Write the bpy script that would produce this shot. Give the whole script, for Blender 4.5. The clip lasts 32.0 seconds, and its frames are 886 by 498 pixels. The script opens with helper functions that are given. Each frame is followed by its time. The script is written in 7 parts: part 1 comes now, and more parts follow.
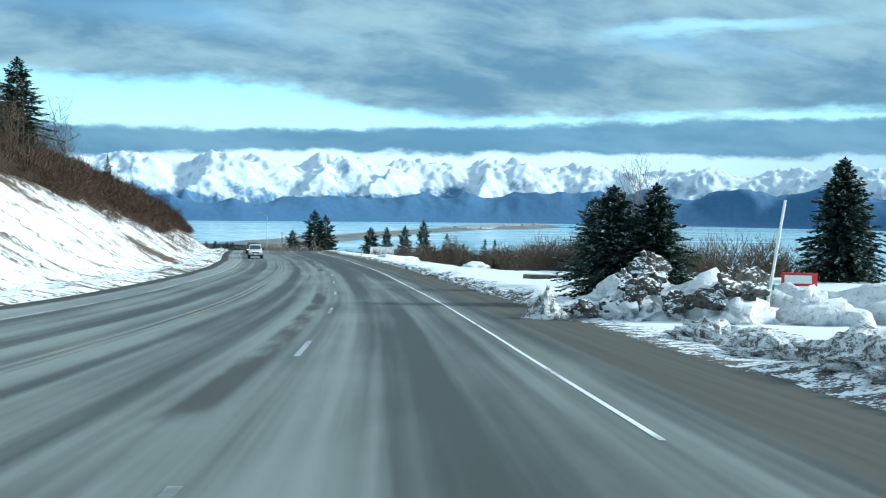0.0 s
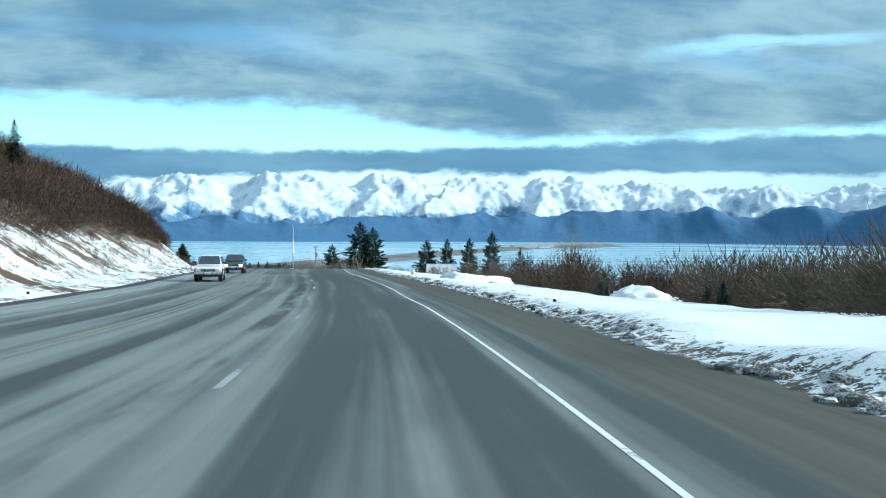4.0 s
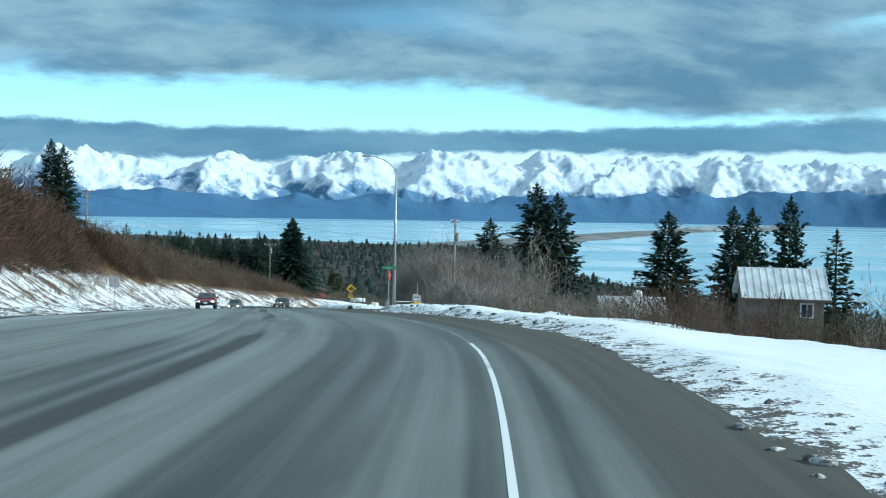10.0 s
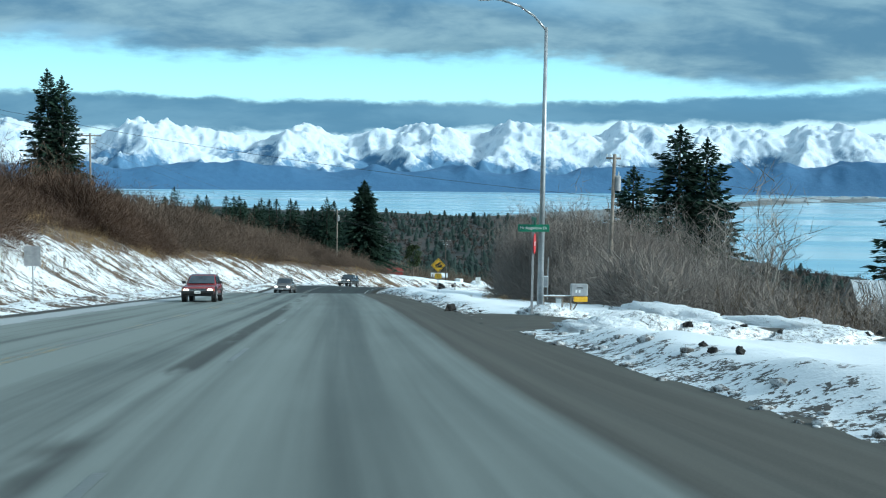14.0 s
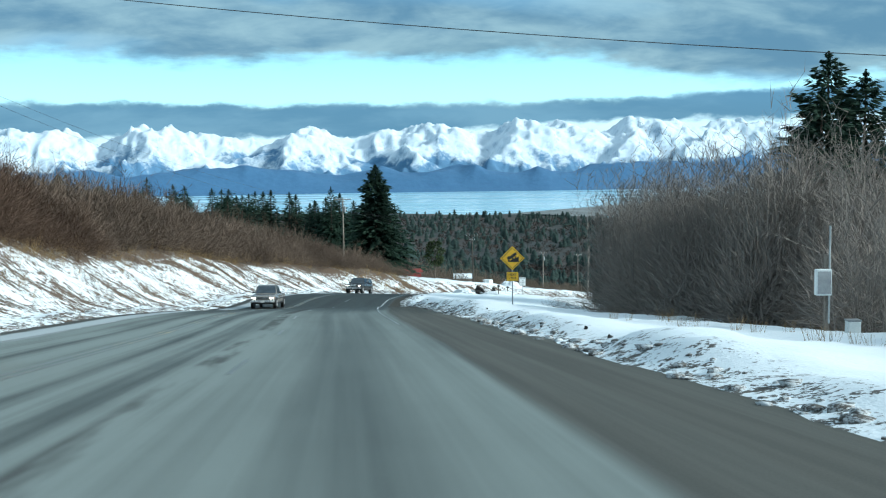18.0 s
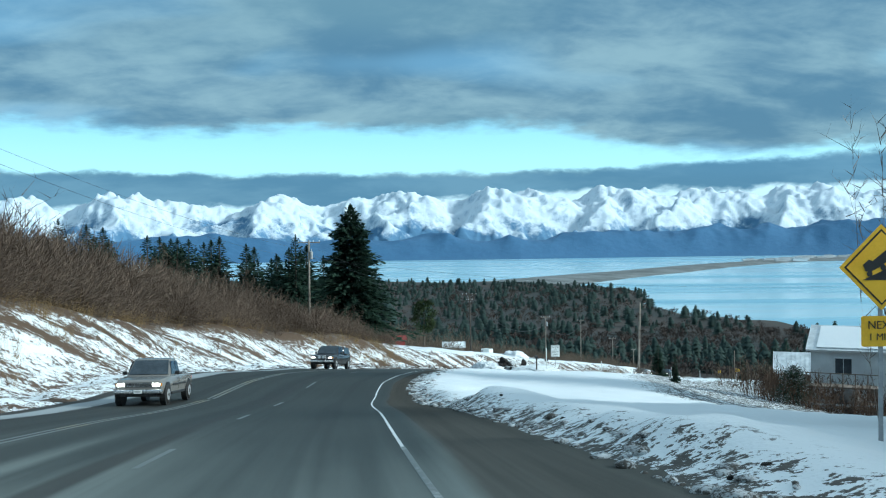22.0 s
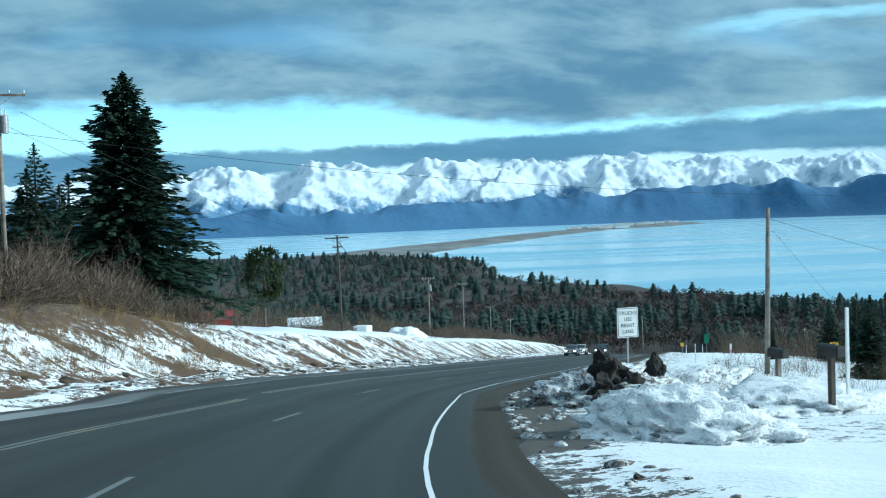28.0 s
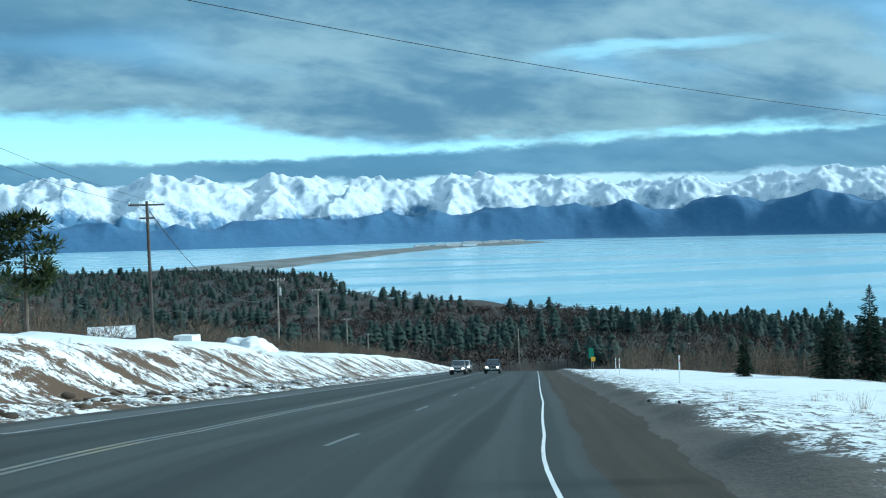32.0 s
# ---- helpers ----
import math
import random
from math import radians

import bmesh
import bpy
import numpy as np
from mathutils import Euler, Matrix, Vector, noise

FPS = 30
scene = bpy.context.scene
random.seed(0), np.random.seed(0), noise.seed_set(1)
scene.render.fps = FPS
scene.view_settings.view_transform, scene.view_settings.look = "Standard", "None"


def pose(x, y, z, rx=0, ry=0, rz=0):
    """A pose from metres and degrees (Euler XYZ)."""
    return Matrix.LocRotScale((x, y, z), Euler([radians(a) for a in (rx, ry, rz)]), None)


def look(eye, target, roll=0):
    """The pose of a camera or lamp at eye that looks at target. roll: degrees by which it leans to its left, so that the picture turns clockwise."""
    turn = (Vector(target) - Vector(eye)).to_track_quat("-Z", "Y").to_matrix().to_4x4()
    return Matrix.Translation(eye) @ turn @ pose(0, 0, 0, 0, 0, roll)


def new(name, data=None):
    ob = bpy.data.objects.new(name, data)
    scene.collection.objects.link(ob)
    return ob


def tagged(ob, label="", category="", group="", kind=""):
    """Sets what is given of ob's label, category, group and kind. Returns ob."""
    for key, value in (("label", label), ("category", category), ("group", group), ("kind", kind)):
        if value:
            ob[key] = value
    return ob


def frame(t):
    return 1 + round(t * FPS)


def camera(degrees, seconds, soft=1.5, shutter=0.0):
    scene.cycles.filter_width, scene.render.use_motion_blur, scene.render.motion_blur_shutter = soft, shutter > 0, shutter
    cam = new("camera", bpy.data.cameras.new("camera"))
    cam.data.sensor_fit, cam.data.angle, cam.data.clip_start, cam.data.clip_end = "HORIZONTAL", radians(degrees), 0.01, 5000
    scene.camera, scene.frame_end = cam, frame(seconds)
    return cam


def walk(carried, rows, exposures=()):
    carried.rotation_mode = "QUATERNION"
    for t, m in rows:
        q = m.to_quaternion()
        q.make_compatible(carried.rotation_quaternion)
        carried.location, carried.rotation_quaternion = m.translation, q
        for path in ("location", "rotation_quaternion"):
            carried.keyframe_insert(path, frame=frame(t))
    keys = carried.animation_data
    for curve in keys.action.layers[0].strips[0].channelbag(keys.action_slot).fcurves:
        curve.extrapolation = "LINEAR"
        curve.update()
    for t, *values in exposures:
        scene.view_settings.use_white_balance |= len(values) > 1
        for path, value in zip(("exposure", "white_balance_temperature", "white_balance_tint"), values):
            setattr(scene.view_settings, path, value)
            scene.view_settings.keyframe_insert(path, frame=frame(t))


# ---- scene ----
WALK = [
    (0.00, pose(-9.644, -60.892, 0.000, 87.384, -1.071, -16.219)),
    (0.50, pose(-8.172, -54.421, -0.433, 87.809, -1.195, -16.101)),
    (1.00, pose(-6.684, -47.978, -0.850, 88.250, -1.154, -15.980)),
    (1.50, pose(-5.215, -41.531, -1.247, 88.538, -0.923, -15.679)),
    (2.00, pose(-3.785, -35.055, -1.614, 88.733, -0.977, -15.244)),
    (2.50, pose(-2.401, -28.542, -1.959, 88.777, -0.840, -14.753)),
    (3.00, pose(-1.068, -22.014, -2.290, 88.643, -0.899, -14.196)),
    (3.50, pose(0.200, -15.491, -2.604, 88.542, -0.837, -13.658)),
    (5.50, pose(4.956, 10.685, -3.685, 88.441, -0.293, -11.717)),
    (6.00, pose(5.975, 17.233, -3.936, 88.656, -0.427, -11.432)),
    (6.50, pose(6.934, 23.788, -4.180, 88.974, -0.454, -11.199)),
    (7.00, pose(7.852, 30.371, -4.414, 89.185, -0.477, -10.815)),
    (7.50, pose(8.732, 37.036, -4.640, 89.202, -0.457, -10.173)),
    (8.00, pose(9.561, 43.869, -4.861, 89.068, -0.502, -9.424)),
    (8.50, pose(10.303, 50.964, -5.080, 88.781, -0.438, -8.688)),
    (9.00, pose(10.931, 58.371, -5.302, 88.371, -0.785, -7.891)),
    (9.10, pose(11.304, 62.134, -5.378, 88.204, -0.992, -7.564)),
    (9.20, pose(11.665, 65.815, -5.453, 88.029, -1.199, -7.215)),
    (9.30, pose(12.012, 69.412, -5.529, 87.847, -1.406, -6.845)),
    (9.40, pose(12.346, 72.927, -5.605, 87.657, -1.613, -6.453)),
    (9.50, pose(12.763, 76.359, -5.680, 87.459, -1.820, -6.040)),
    (9.60, pose(13.158, 79.716, -5.761, 87.408, -1.682, -5.641)),
    (9.70, pose(13.540, 82.990, -5.841, 87.358, -1.544, -5.222)),
    (9.80, pose(13.909, 86.181, -5.921, 87.311, -1.406, -4.784)),
    (9.90, pose(14.265, 89.288, -6.002, 87.266, -1.268, -4.327)),
    (10.00, pose(14.608, 92.312, -6.082, 87.223, -1.130, -3.851)),
    (10.10, pose(14.958, 95.238, -6.125, 87.153, -1.285, -3.271)),
    (10.50, pose(15.186, 99.528, -6.295, 87.184, -1.904, -1.527)),
    (11.00, pose(15.130, 104.625, -6.574, 87.646, -2.034, -0.486)),
    (11.50, pose(14.902, 109.366, -6.946, 87.686, -1.662, -0.062)),
    (12.00, pose(14.580, 113.775, -7.360, 87.140, -1.585, -0.014)),
    (12.50, pose(14.216, 117.995, -7.774, 86.402, -1.570, -0.073)),
    (13.00, pose(13.776, 122.187, -8.230, 85.922, -1.497, -0.000)),
    (13.50, pose(13.302, 126.470, -8.692, 85.698, -1.281, 0.197)),
    (14.00, pose(12.819, 130.848, -9.162, 85.608, -0.870, 0.457)),
    (14.50, pose(12.330, 135.304, -9.637, 85.622, -0.414, 0.723)),
    (15.00, pose(11.844, 139.807, -10.108, 85.576, 0.044, 0.980)),
    (15.50, pose(11.359, 144.340, -10.580, 85.150, 0.427, 1.156)),
    (17.50, pose(9.430, 163.215, -12.524, 85.428, 0.788, 0.806)),
    (18.00, pose(8.931, 167.962, -13.023, 85.674, 0.609, 0.812)),
    (18.50, pose(8.426, 172.713, -13.527, 85.822, 0.707, 0.846)),
    (19.00, pose(7.931, 177.465, -14.031, 85.709, 0.559, 0.763)),
    (19.50, pose(7.448, 182.217, -14.540, 85.258, 0.766, 0.617)),
    (20.00, pose(6.982, 187.005, -15.055, 84.599, 0.820, 0.322)),
    (20.50, pose(6.496, 191.843, -15.582, 84.259, 0.551, 0.031)),
    (21.00, pose(5.992, 196.735, -16.118, 84.593, 0.288, -0.194)),
    (21.50, pose(5.499, 201.656, -16.655, 86.476, 0.337, -0.497)),
    (22.00, pose(4.984, 206.596, -17.175, 89.571, 0.545, -0.864)),
    (22.50, pose(4.493, 211.482, -17.706, 91.452, 0.858, -1.333)),
    (23.00, pose(4.043, 216.306, -18.249, 91.788, 0.913, -2.106)),
    (23.50, pose(3.648, 221.066, -18.802, 91.698, 0.674, -3.022)),
    (24.00, pose(3.327, 225.764, -19.362, 91.650, 0.662, -3.839)),
    (24.50, pose(3.043, 230.424, -19.936, 91.478, 0.807, -4.150)),
    (26.50, pose(1.830, 248.875, -22.315, 90.822, 1.904, -5.671)),
    (27.00, pose(1.705, 253.454, -22.852, 90.097, 1.912, -7.070)),
    (27.10, pose(1.834, 255.184, -22.955, 89.901, 1.897, -7.376)),
    (27.20, pose(2.088, 257.697, -23.059, 89.692, 1.882, -7.672)),
    (27.30, pose(2.333, 260.156, -23.162, 89.468, 1.867, -7.992)),
    (27.40, pose(2.569, 262.563, -23.265, 89.231, 1.851, -8.337)),
    (27.50, pose(2.797, 264.916, -23.369, 88.978, 1.836, -8.707)),
    (27.60, pose(3.041, 267.214, -23.472, 88.771, 1.839, -9.100)),
    (27.70, pose(3.275, 269.459, -23.574, 88.553, 1.842, -9.517)),
    (28.00, pose(3.262, 271.663, -23.882, 88.013, 1.850, -10.760)),
    (28.50, pose(3.368, 275.348, -24.398, 87.712, 1.893, -12.744)),
    (29.00, pose(3.642, 279.078, -24.911, 88.035, 1.797, -14.824)),
    (29.50, pose(4.079, 282.842, -25.415, 88.651, 1.492, -16.980)),
    (30.00, pose(4.619, 286.602, -25.922, 89.054, 1.199, -18.805)),
    (30.50, pose(5.254, 290.319, -26.436, 88.979, 0.901, -19.807)),
    (31.00, pose(5.996, 293.959, -26.953, 88.696, 0.797, -19.890)),
    (31.50, pose(6.855, 297.522, -27.470, 88.489, 0.976, -19.507)),
    (32.00, pose(7.737, 301.082, -27.948, 88.826, 1.183, -19.377)),
]
cam = camera(47.07, 32.0, soft=1.15)
walk(cam, WALK, exposures=[(0.0, 0.34, 5700, -1), (9.0, 0.26, 5640, -2), (10.5, 0.10, 5600, -3), (16.0, 0.14, 5700, -3), (20.0, 0.34, 5820, -1), (21.0, 0.34, 5820, -1), (22.0, 0.04, 5580, -4), (23.0, 0.06, 5420, -5), (32.0, 0.14, 5360, -6)])

# ---- world: broken winter overcast with a clear strip over the far mountains ----
TAU = math.tau


class Graph:
    """Small helper that adds and wires shader nodes."""

    def __init__(self, tree):
        self.tree = tree
        tree.nodes.clear()

    def add(self, kind, *links, **props):
        n = self.tree.nodes.new(kind)
        for k, v in props.items():
            if k in ("operation", "blend_type", "data_type", "noise_dimensions", "feature", "sky_type", "clamp", "use_clamp", "attribute_name",
                     "sun_disc", "sun_elevation", "sun_rotation", "wave_type", "bands_direction", "vector_type", "interpolation_type", "distance", "uv_map"):
                if k == "operation": n.operation = v
                elif k == "blend_type": n.blend_type = v
                elif k == "data_type": n.data_type = v
                elif k == "noise_dimensions": n.noise_dimensions = v
                elif k == "feature": n.feature = v
                elif k == "sky_type": n.sky_type = v
                elif k == "use_clamp": n.use_clamp = v
                elif k == "attribute_name": n.attribute_name = v
                elif k == "sun_disc": n.sun_disc = v
                elif k == "sun_elevation": n.sun_elevation = v
                elif k == "sun_rotation": n.sun_rotation = v
                elif k == "interpolation_type": n.interpolation_type = v
                elif k == "distance": n.distance = v
                elif k == "uv_map": n.uv_map = v
        for i, a in enumerate(links):
            self.put(n.inputs[i], a)
        return n

    def put(self, socket, a):
        if a is None:
            return
        if isinstance(a, bpy.types.NodeSocket):
            self.tree.links.new(a, socket)
        elif isinstance(a, (tuple, list)) and socket.type == "RGBA" and len(a) == 3:
            socket.default_value = (*a, 1)
        else:
            socket.default_value = a

    def math(self, op, a, b=None, c=None, clamp=False):
        n = self.add("ShaderNodeMath", a, b, c, operation=op, use_clamp=clamp)
        return n.outputs[0]

    def noise(self, vec, scale, detail=4.0, rough=0.55, distortion=0.0):
        n = self.add("ShaderNodeTexNoise")
        self.put(n.inputs["Vector"], vec)
        self.put(n.inputs["Scale"], scale)
        self.put(n.inputs["Detail"], detail)
        self.put(n.inputs["Roughness"], rough)
        self.put(n.inputs["Distortion"], distortion)
        return n.outputs[0]

    def step(self, x, lo, hi, a=0.0, b=1.0):
        n = self.add("ShaderNodeMapRange", x, lo, hi, a, b, interpolation_type="SMOOTHSTEP")
        return n.outputs[0]

    def mix(self, f, a, b, blend="MIX"):
        n = self.add("ShaderNodeMix", data_type="RGBA", blend_type=blend)
        self.put(n.inputs[0], f)
        self.put(n.inputs[6], a)
        self.put(n.inputs[7], b)
        return n.outputs[2]

    def xyz(self, v):
        return self.add("ShaderNodeSeparateXYZ", v).outputs

    def vec(self, x, y, z=0.0):
        return self.add("ShaderNodeCombineXYZ", x, y, z).outputs[0]

    def stretch(self, v, sx, sy, sz):
        n = self.add("ShaderNodeVectorMath", v, (sx, sy, sz), operation="MULTIPLY")
        return n.outputs[0]


SUN_AZ, SUN_EL = 104.0, 24.0   # degrees clockwise from straight ahead (+y), and above the horizon
world = bpy.data.worlds.new("world")
scene.world = world
world.use_nodes = True
g = Graph(world.node_tree)
d = g.add("ShaderNodeTexCoord").outputs["Generated"]
dx, dy, dz = g.xyz(d)
el = g.math("MULTIPLY", g.math("ARCSINE", dz), 57.2958)
az = g.math("MULTIPLY", g.math("ARCTAN2", dx, dy), 57.2958)
# cloud deck seen in perspective
up = g.math("ADD", g.math("MAXIMUM", dz, 0.0), 0.30)
deck = g.vec(g.math("DIVIDE", dx, up), g.math("DIVIDE", dy, up))
deck = g.stretch(deck, 0.72, 1.0, 1.0)
n1 = g.noise(deck, 2.8, 6.0, 0.55, 0.3)
n2 = g.noise(deck, 8.0, 5.0, 0.58, 0.3)
cl = g.math("ADD", g.math("MULTIPLY", n1, 0.66), g.math("MULTIPLY", n2, 0.34))
lit = g.step(cl, 0.38, 0.63)
base = g.mix(lit, (0.100, 0.205, 0.310), (0.310, 0.435, 0.490))
soft = g.step(g.noise(deck, 1.0, 2.0), 0.45, 0.62)
base = g.mix(g.math("MULTIPLY", soft, 0.55), base, (0.21, 0.335, 0.385))
rift = g.math("MULTIPLY", g.step(g.noise(g.stretch(deck, 0.8, 1.5, 1.0), 1.5, 3.0, 0.5, 0.3), 0.51, 0.67), g.step(el, 22.0, 9.0))
base = g.mix(g.math("MULTIPLY", rift, 0.6), base, (0.29, 0.55, 0.80))
# clear strip: lower and upper edges wander with the azimuth
flat = g.vec(g.math("MULTIPLY", az, 0.11), g.math("MULTIPLY", el, 0.55))
w1 = g.math("SUBTRACT", g.noise(flat, 1.0, 5.0, 0.6), 0.5)
w2 = g.math("SUBTRACT", g.noise(g.stretch(flat, 2.2, 1.0, 1.0), 1.7, 5.0, 0.6), 0.5)
w3 = g.math("SUBTRACT", g.noise(g.stretch(flat, 4.0, 1.6, 1.0), 1.3, 4.0, 0.55), 0.5)
tilt = g.step(az, 0.0, 40.0, 0.0, 1.1)
e1 = g.math("SUBTRACT", g.math("ADD", g.math("ADD", el, g.math("MULTIPLY", w1, 2.6)), g.math("MULTIPLY", w3, 1.1)), tilt)
e2 = g.math("SUBTRACT", g.math("ADD", g.math("ADD", el, g.math("MULTIPLY", w2, 0.9)), g.math("MULTIPLY", w3, 0.5)), tilt)
narrow = g.math("MULTIPLY", g.step(az, 3.0, 20.0), 2.3)
upper = g.step(g.math("ADD", e1, narrow), 6.9, 5.8)
lower = g.step(e2, 3.55, 3.95)
clear = g.math("MULTIPLY", upper, lower)
strip = g.mix(g.step(el, 3.5, 7.5), (0.57, 0.93, 1.03), (0.40, 0.80, 1.0))
col = g.mix(clear, base, strip)
# a thin slot of clear sky higher up over the bay
slot = g.math("SUBTRACT", g.math("ADD", el, g.math("MULTIPLY", w1, 2.0)), g.math("ADD", 9.3, g.math("MULTIPLY", g.math("SUBTRACT", az, 24.0), 0.05)))
slot = g.math("MULTIPLY", g.step(g.math("ABSOLUTE", slot), 0.50, 0.05), g.math("MULTIPLY", g.step(az, 23.0, 28.0), g.step(az, 40.0, 32.0)))
col = g.mix(g.math("MULTIPLY", slot, 0.65), col, (0.48, 0.82, 0.98))
# dark bank under the strip, and pale haze between it and the peaks
foot = g.math("SUBTRACT", g.math("ADD", el, g.math("MULTIPLY", w2, 1.2)), g.step(az, -8.0, 10.0, 0.0, 0.75))
bank = g.math("MULTIPLY", g.step(e2, 3.95, 3.5), g.step(foot, 1.75, 2.15))
col = g.mix(g.math("MULTIPLY", bank, 0.92), col, g.mix(lit, (0.085, 0.215, 0.35), (0.14, 0.285, 0.42)))
low = g.step(foot, 2.2, 1.8)
col = g.mix(low, col, g.mix(g.step(az, 15.0, 50.0), (0.72, 0.92, 1.02), (0.30, 0.47, 0.62)))
# brighter deck overhead and round the hidden sun, as a thin overcast has
zen = g.math("MULTIPLY", g.step(el, 24.0, 60.0), 1.0)
col = g.mix(zen, col, (0.62, 0.70, 0.76))
sky = g.add("ShaderNodeTexSky", sky_type="NISHITA", sun_disc=False, sun_elevation=radians(SUN_EL), sun_rotation=radians(SUN_AZ)).outputs[0]
glow = g.add("ShaderNodeBackground", g.mix(0.012, col, sky), 1.0)
ground_part = g.add("ShaderNodeBackground", (0.30, 0.34, 0.38), 1.0)
mixw = g.add("ShaderNodeMixShader", g.step(el, -6.0, -9.0), glow.outputs[0], ground_part.outputs[0])
out = g.add("ShaderNodeOutputWorld")
g.put(out.inputs[0], mixw.outputs[0])

sun = new("sun", bpy.data.lights.new("sun", "SUN"))
sun.data.energy, sun.data.angle, sun.data.color = 4.1, radians(9.0), (1.0, 0.95, 0.88)
sa, se = radians(SUN_AZ), radians(SUN_EL)
sun.matrix_world = look((0, 0, 60), (-math.sin(sa) * math.cos(se), -math.cos(sa) * math.cos(se), 60 - math.sin(se)))


# ---- materials ----
def material(name):
    m = bpy.data.materials.new(name)
    m.use_nodes = True
    gr = Graph(m.node_tree)
    b = gr.add("ShaderNodeBsdfPrincipled")
    o = gr.add("ShaderNodeOutputMaterial")
    gr.put(o.inputs[0], b.outputs[0])
    return m, gr, b


def bump(gr, b, height, strength=0.4, dist=0.05):
    n = gr.add("ShaderNodeBump")
    gr.put(n.inputs["Strength"], strength)
    gr.put(n.inputs["Distance"], dist)
    gr.put(n.inputs["Height"], height)
    gr.put(b.inputs["Normal"], n.outputs[0])


def plain(name, dark, light, rough=0.6, scale=3.0, metal=0.0, relief=0.15, fine=30.0, random_tint=0.0):
    """A surface of one stuff with grain and blotches at two scales."""
    m, gr, b = material(name)
    co = gr.add("ShaderNodeTexCoord").outputs["Object"]
    a, f = gr.noise(co, scale, 5.0, 0.6), gr.noise(co, fine, 3.0, 0.6)
    mix = gr.math("ADD", gr.math("MULTIPLY", a, 0.65), gr.math("MULTIPLY", f, 0.35))
    k = gr.step(mix, 0.35, 0.65)
    if random_tint:
        rnd = gr.add("ShaderNodeObjectInfo").outputs["Random"]
        k = gr.math("ADD", gr.math("MULTIPLY", k, 1 - random_tint), gr.math("MULTIPLY", rnd, random_tint))
    gr.put(b.inputs["Base Color"], gr.mix(k, dark, light))
    gr.put(b.inputs["Roughness"], gr.step(f, 0.2, 0.8, max(rough - 0.12, 0.03), min(rough + 0.12, 1.0)))
    b.inputs["Metallic"].default_value = metal
    if relief:
        bump(gr, b, mix, relief, 0.02)
    return m


def snow_material(name, grime, lo=0.50, hi=0.76, grain=1.0, pits=0.09):
    """Wind-packed snow with ground litter showing through; grime: how much sand and plough dirt lies on it."""
    m, gr, b = material(name)
    co = gr.add("ShaderNodeTexCoord").outputs["Object"]
    a, f, c = gr.noise(co, 0.22, 4.0, 0.6), gr.noise(co, 2.6 * grain, 5.0, 0.65), gr.noise(co, 14.0 * grain, 4.0, 0.6)
    soil = gr.step(gr.math("ADD", gr.math("MULTIPLY", f, 0.6), gr.math("MULTIPLY", c, 0.4)), 0.44, 0.60)
    dirt = gr.mix(c, (0.034, 0.022, 0.014), (0.135, 0.085, 0.050))
    side = gr.xyz(gr.add("ShaderNodeUVMap", uv_map="lane").outputs[0])[0]
    dirt = gr.mix(gr.step(side, -8.0, -2.0), dirt, gr.mix(c, (0.026, 0.024, 0.022), (0.125, 0.115, 0.10)))
    white = gr.mix(a, (0.70, 0.76, 0.80), (0.84, 0.86, 0.87))
    lat = gr.add("ShaderNodeAttribute", attribute_name="grime").outputs["Fac"]
    lane = gr.xyz(gr.add("ShaderNodeUVMap", uv_map="lane").outputs[0])
    slant = gr.math("SUBTRACT", lane[1], gr.math("MULTIPLY", lane[0], 1.25))
    diag = gr.noise(gr.vec(gr.math("MULTIPLY", slant, 0.36), gr.math("MULTIPLY", lane[0], 0.24)), 1.0, 6.0, 0.66, 0.5)
    k = gr.math("ADD", gr.math("ADD", lat, grime), gr.math("MULTIPLY", gr.math("MULTIPLY", gr.math("SUBTRACT", diag, 0.5), 4.8), gr.math("MULTIPLY", gr.math("MULTIPLY", gr.step(lat, 0.18, 0.36), gr.step(lat, 1.1, 0.9)), gr.step(lane[0], -6.0, -9.0))))
    k = gr.step(gr.math("ADD", k, gr.math("MULTIPLY", gr.math("SUBTRACT", soil, 0.5), 0.9)), lo, hi)
    gr.put(b.inputs["Base Color"], gr.mix(k, white, dirt))
    gr.put(b.inputs["Roughness"], gr.step(k, 0.0, 1.0, 0.62, 0.9))
    h = gr.math("ADD", gr.math("MULTIPLY", f, 0.7), gr.math("MULTIPLY", c, 0.3))
    bump(gr, b, h, 0.5 if pits < 0.1 else 1.0, pits)
    return m


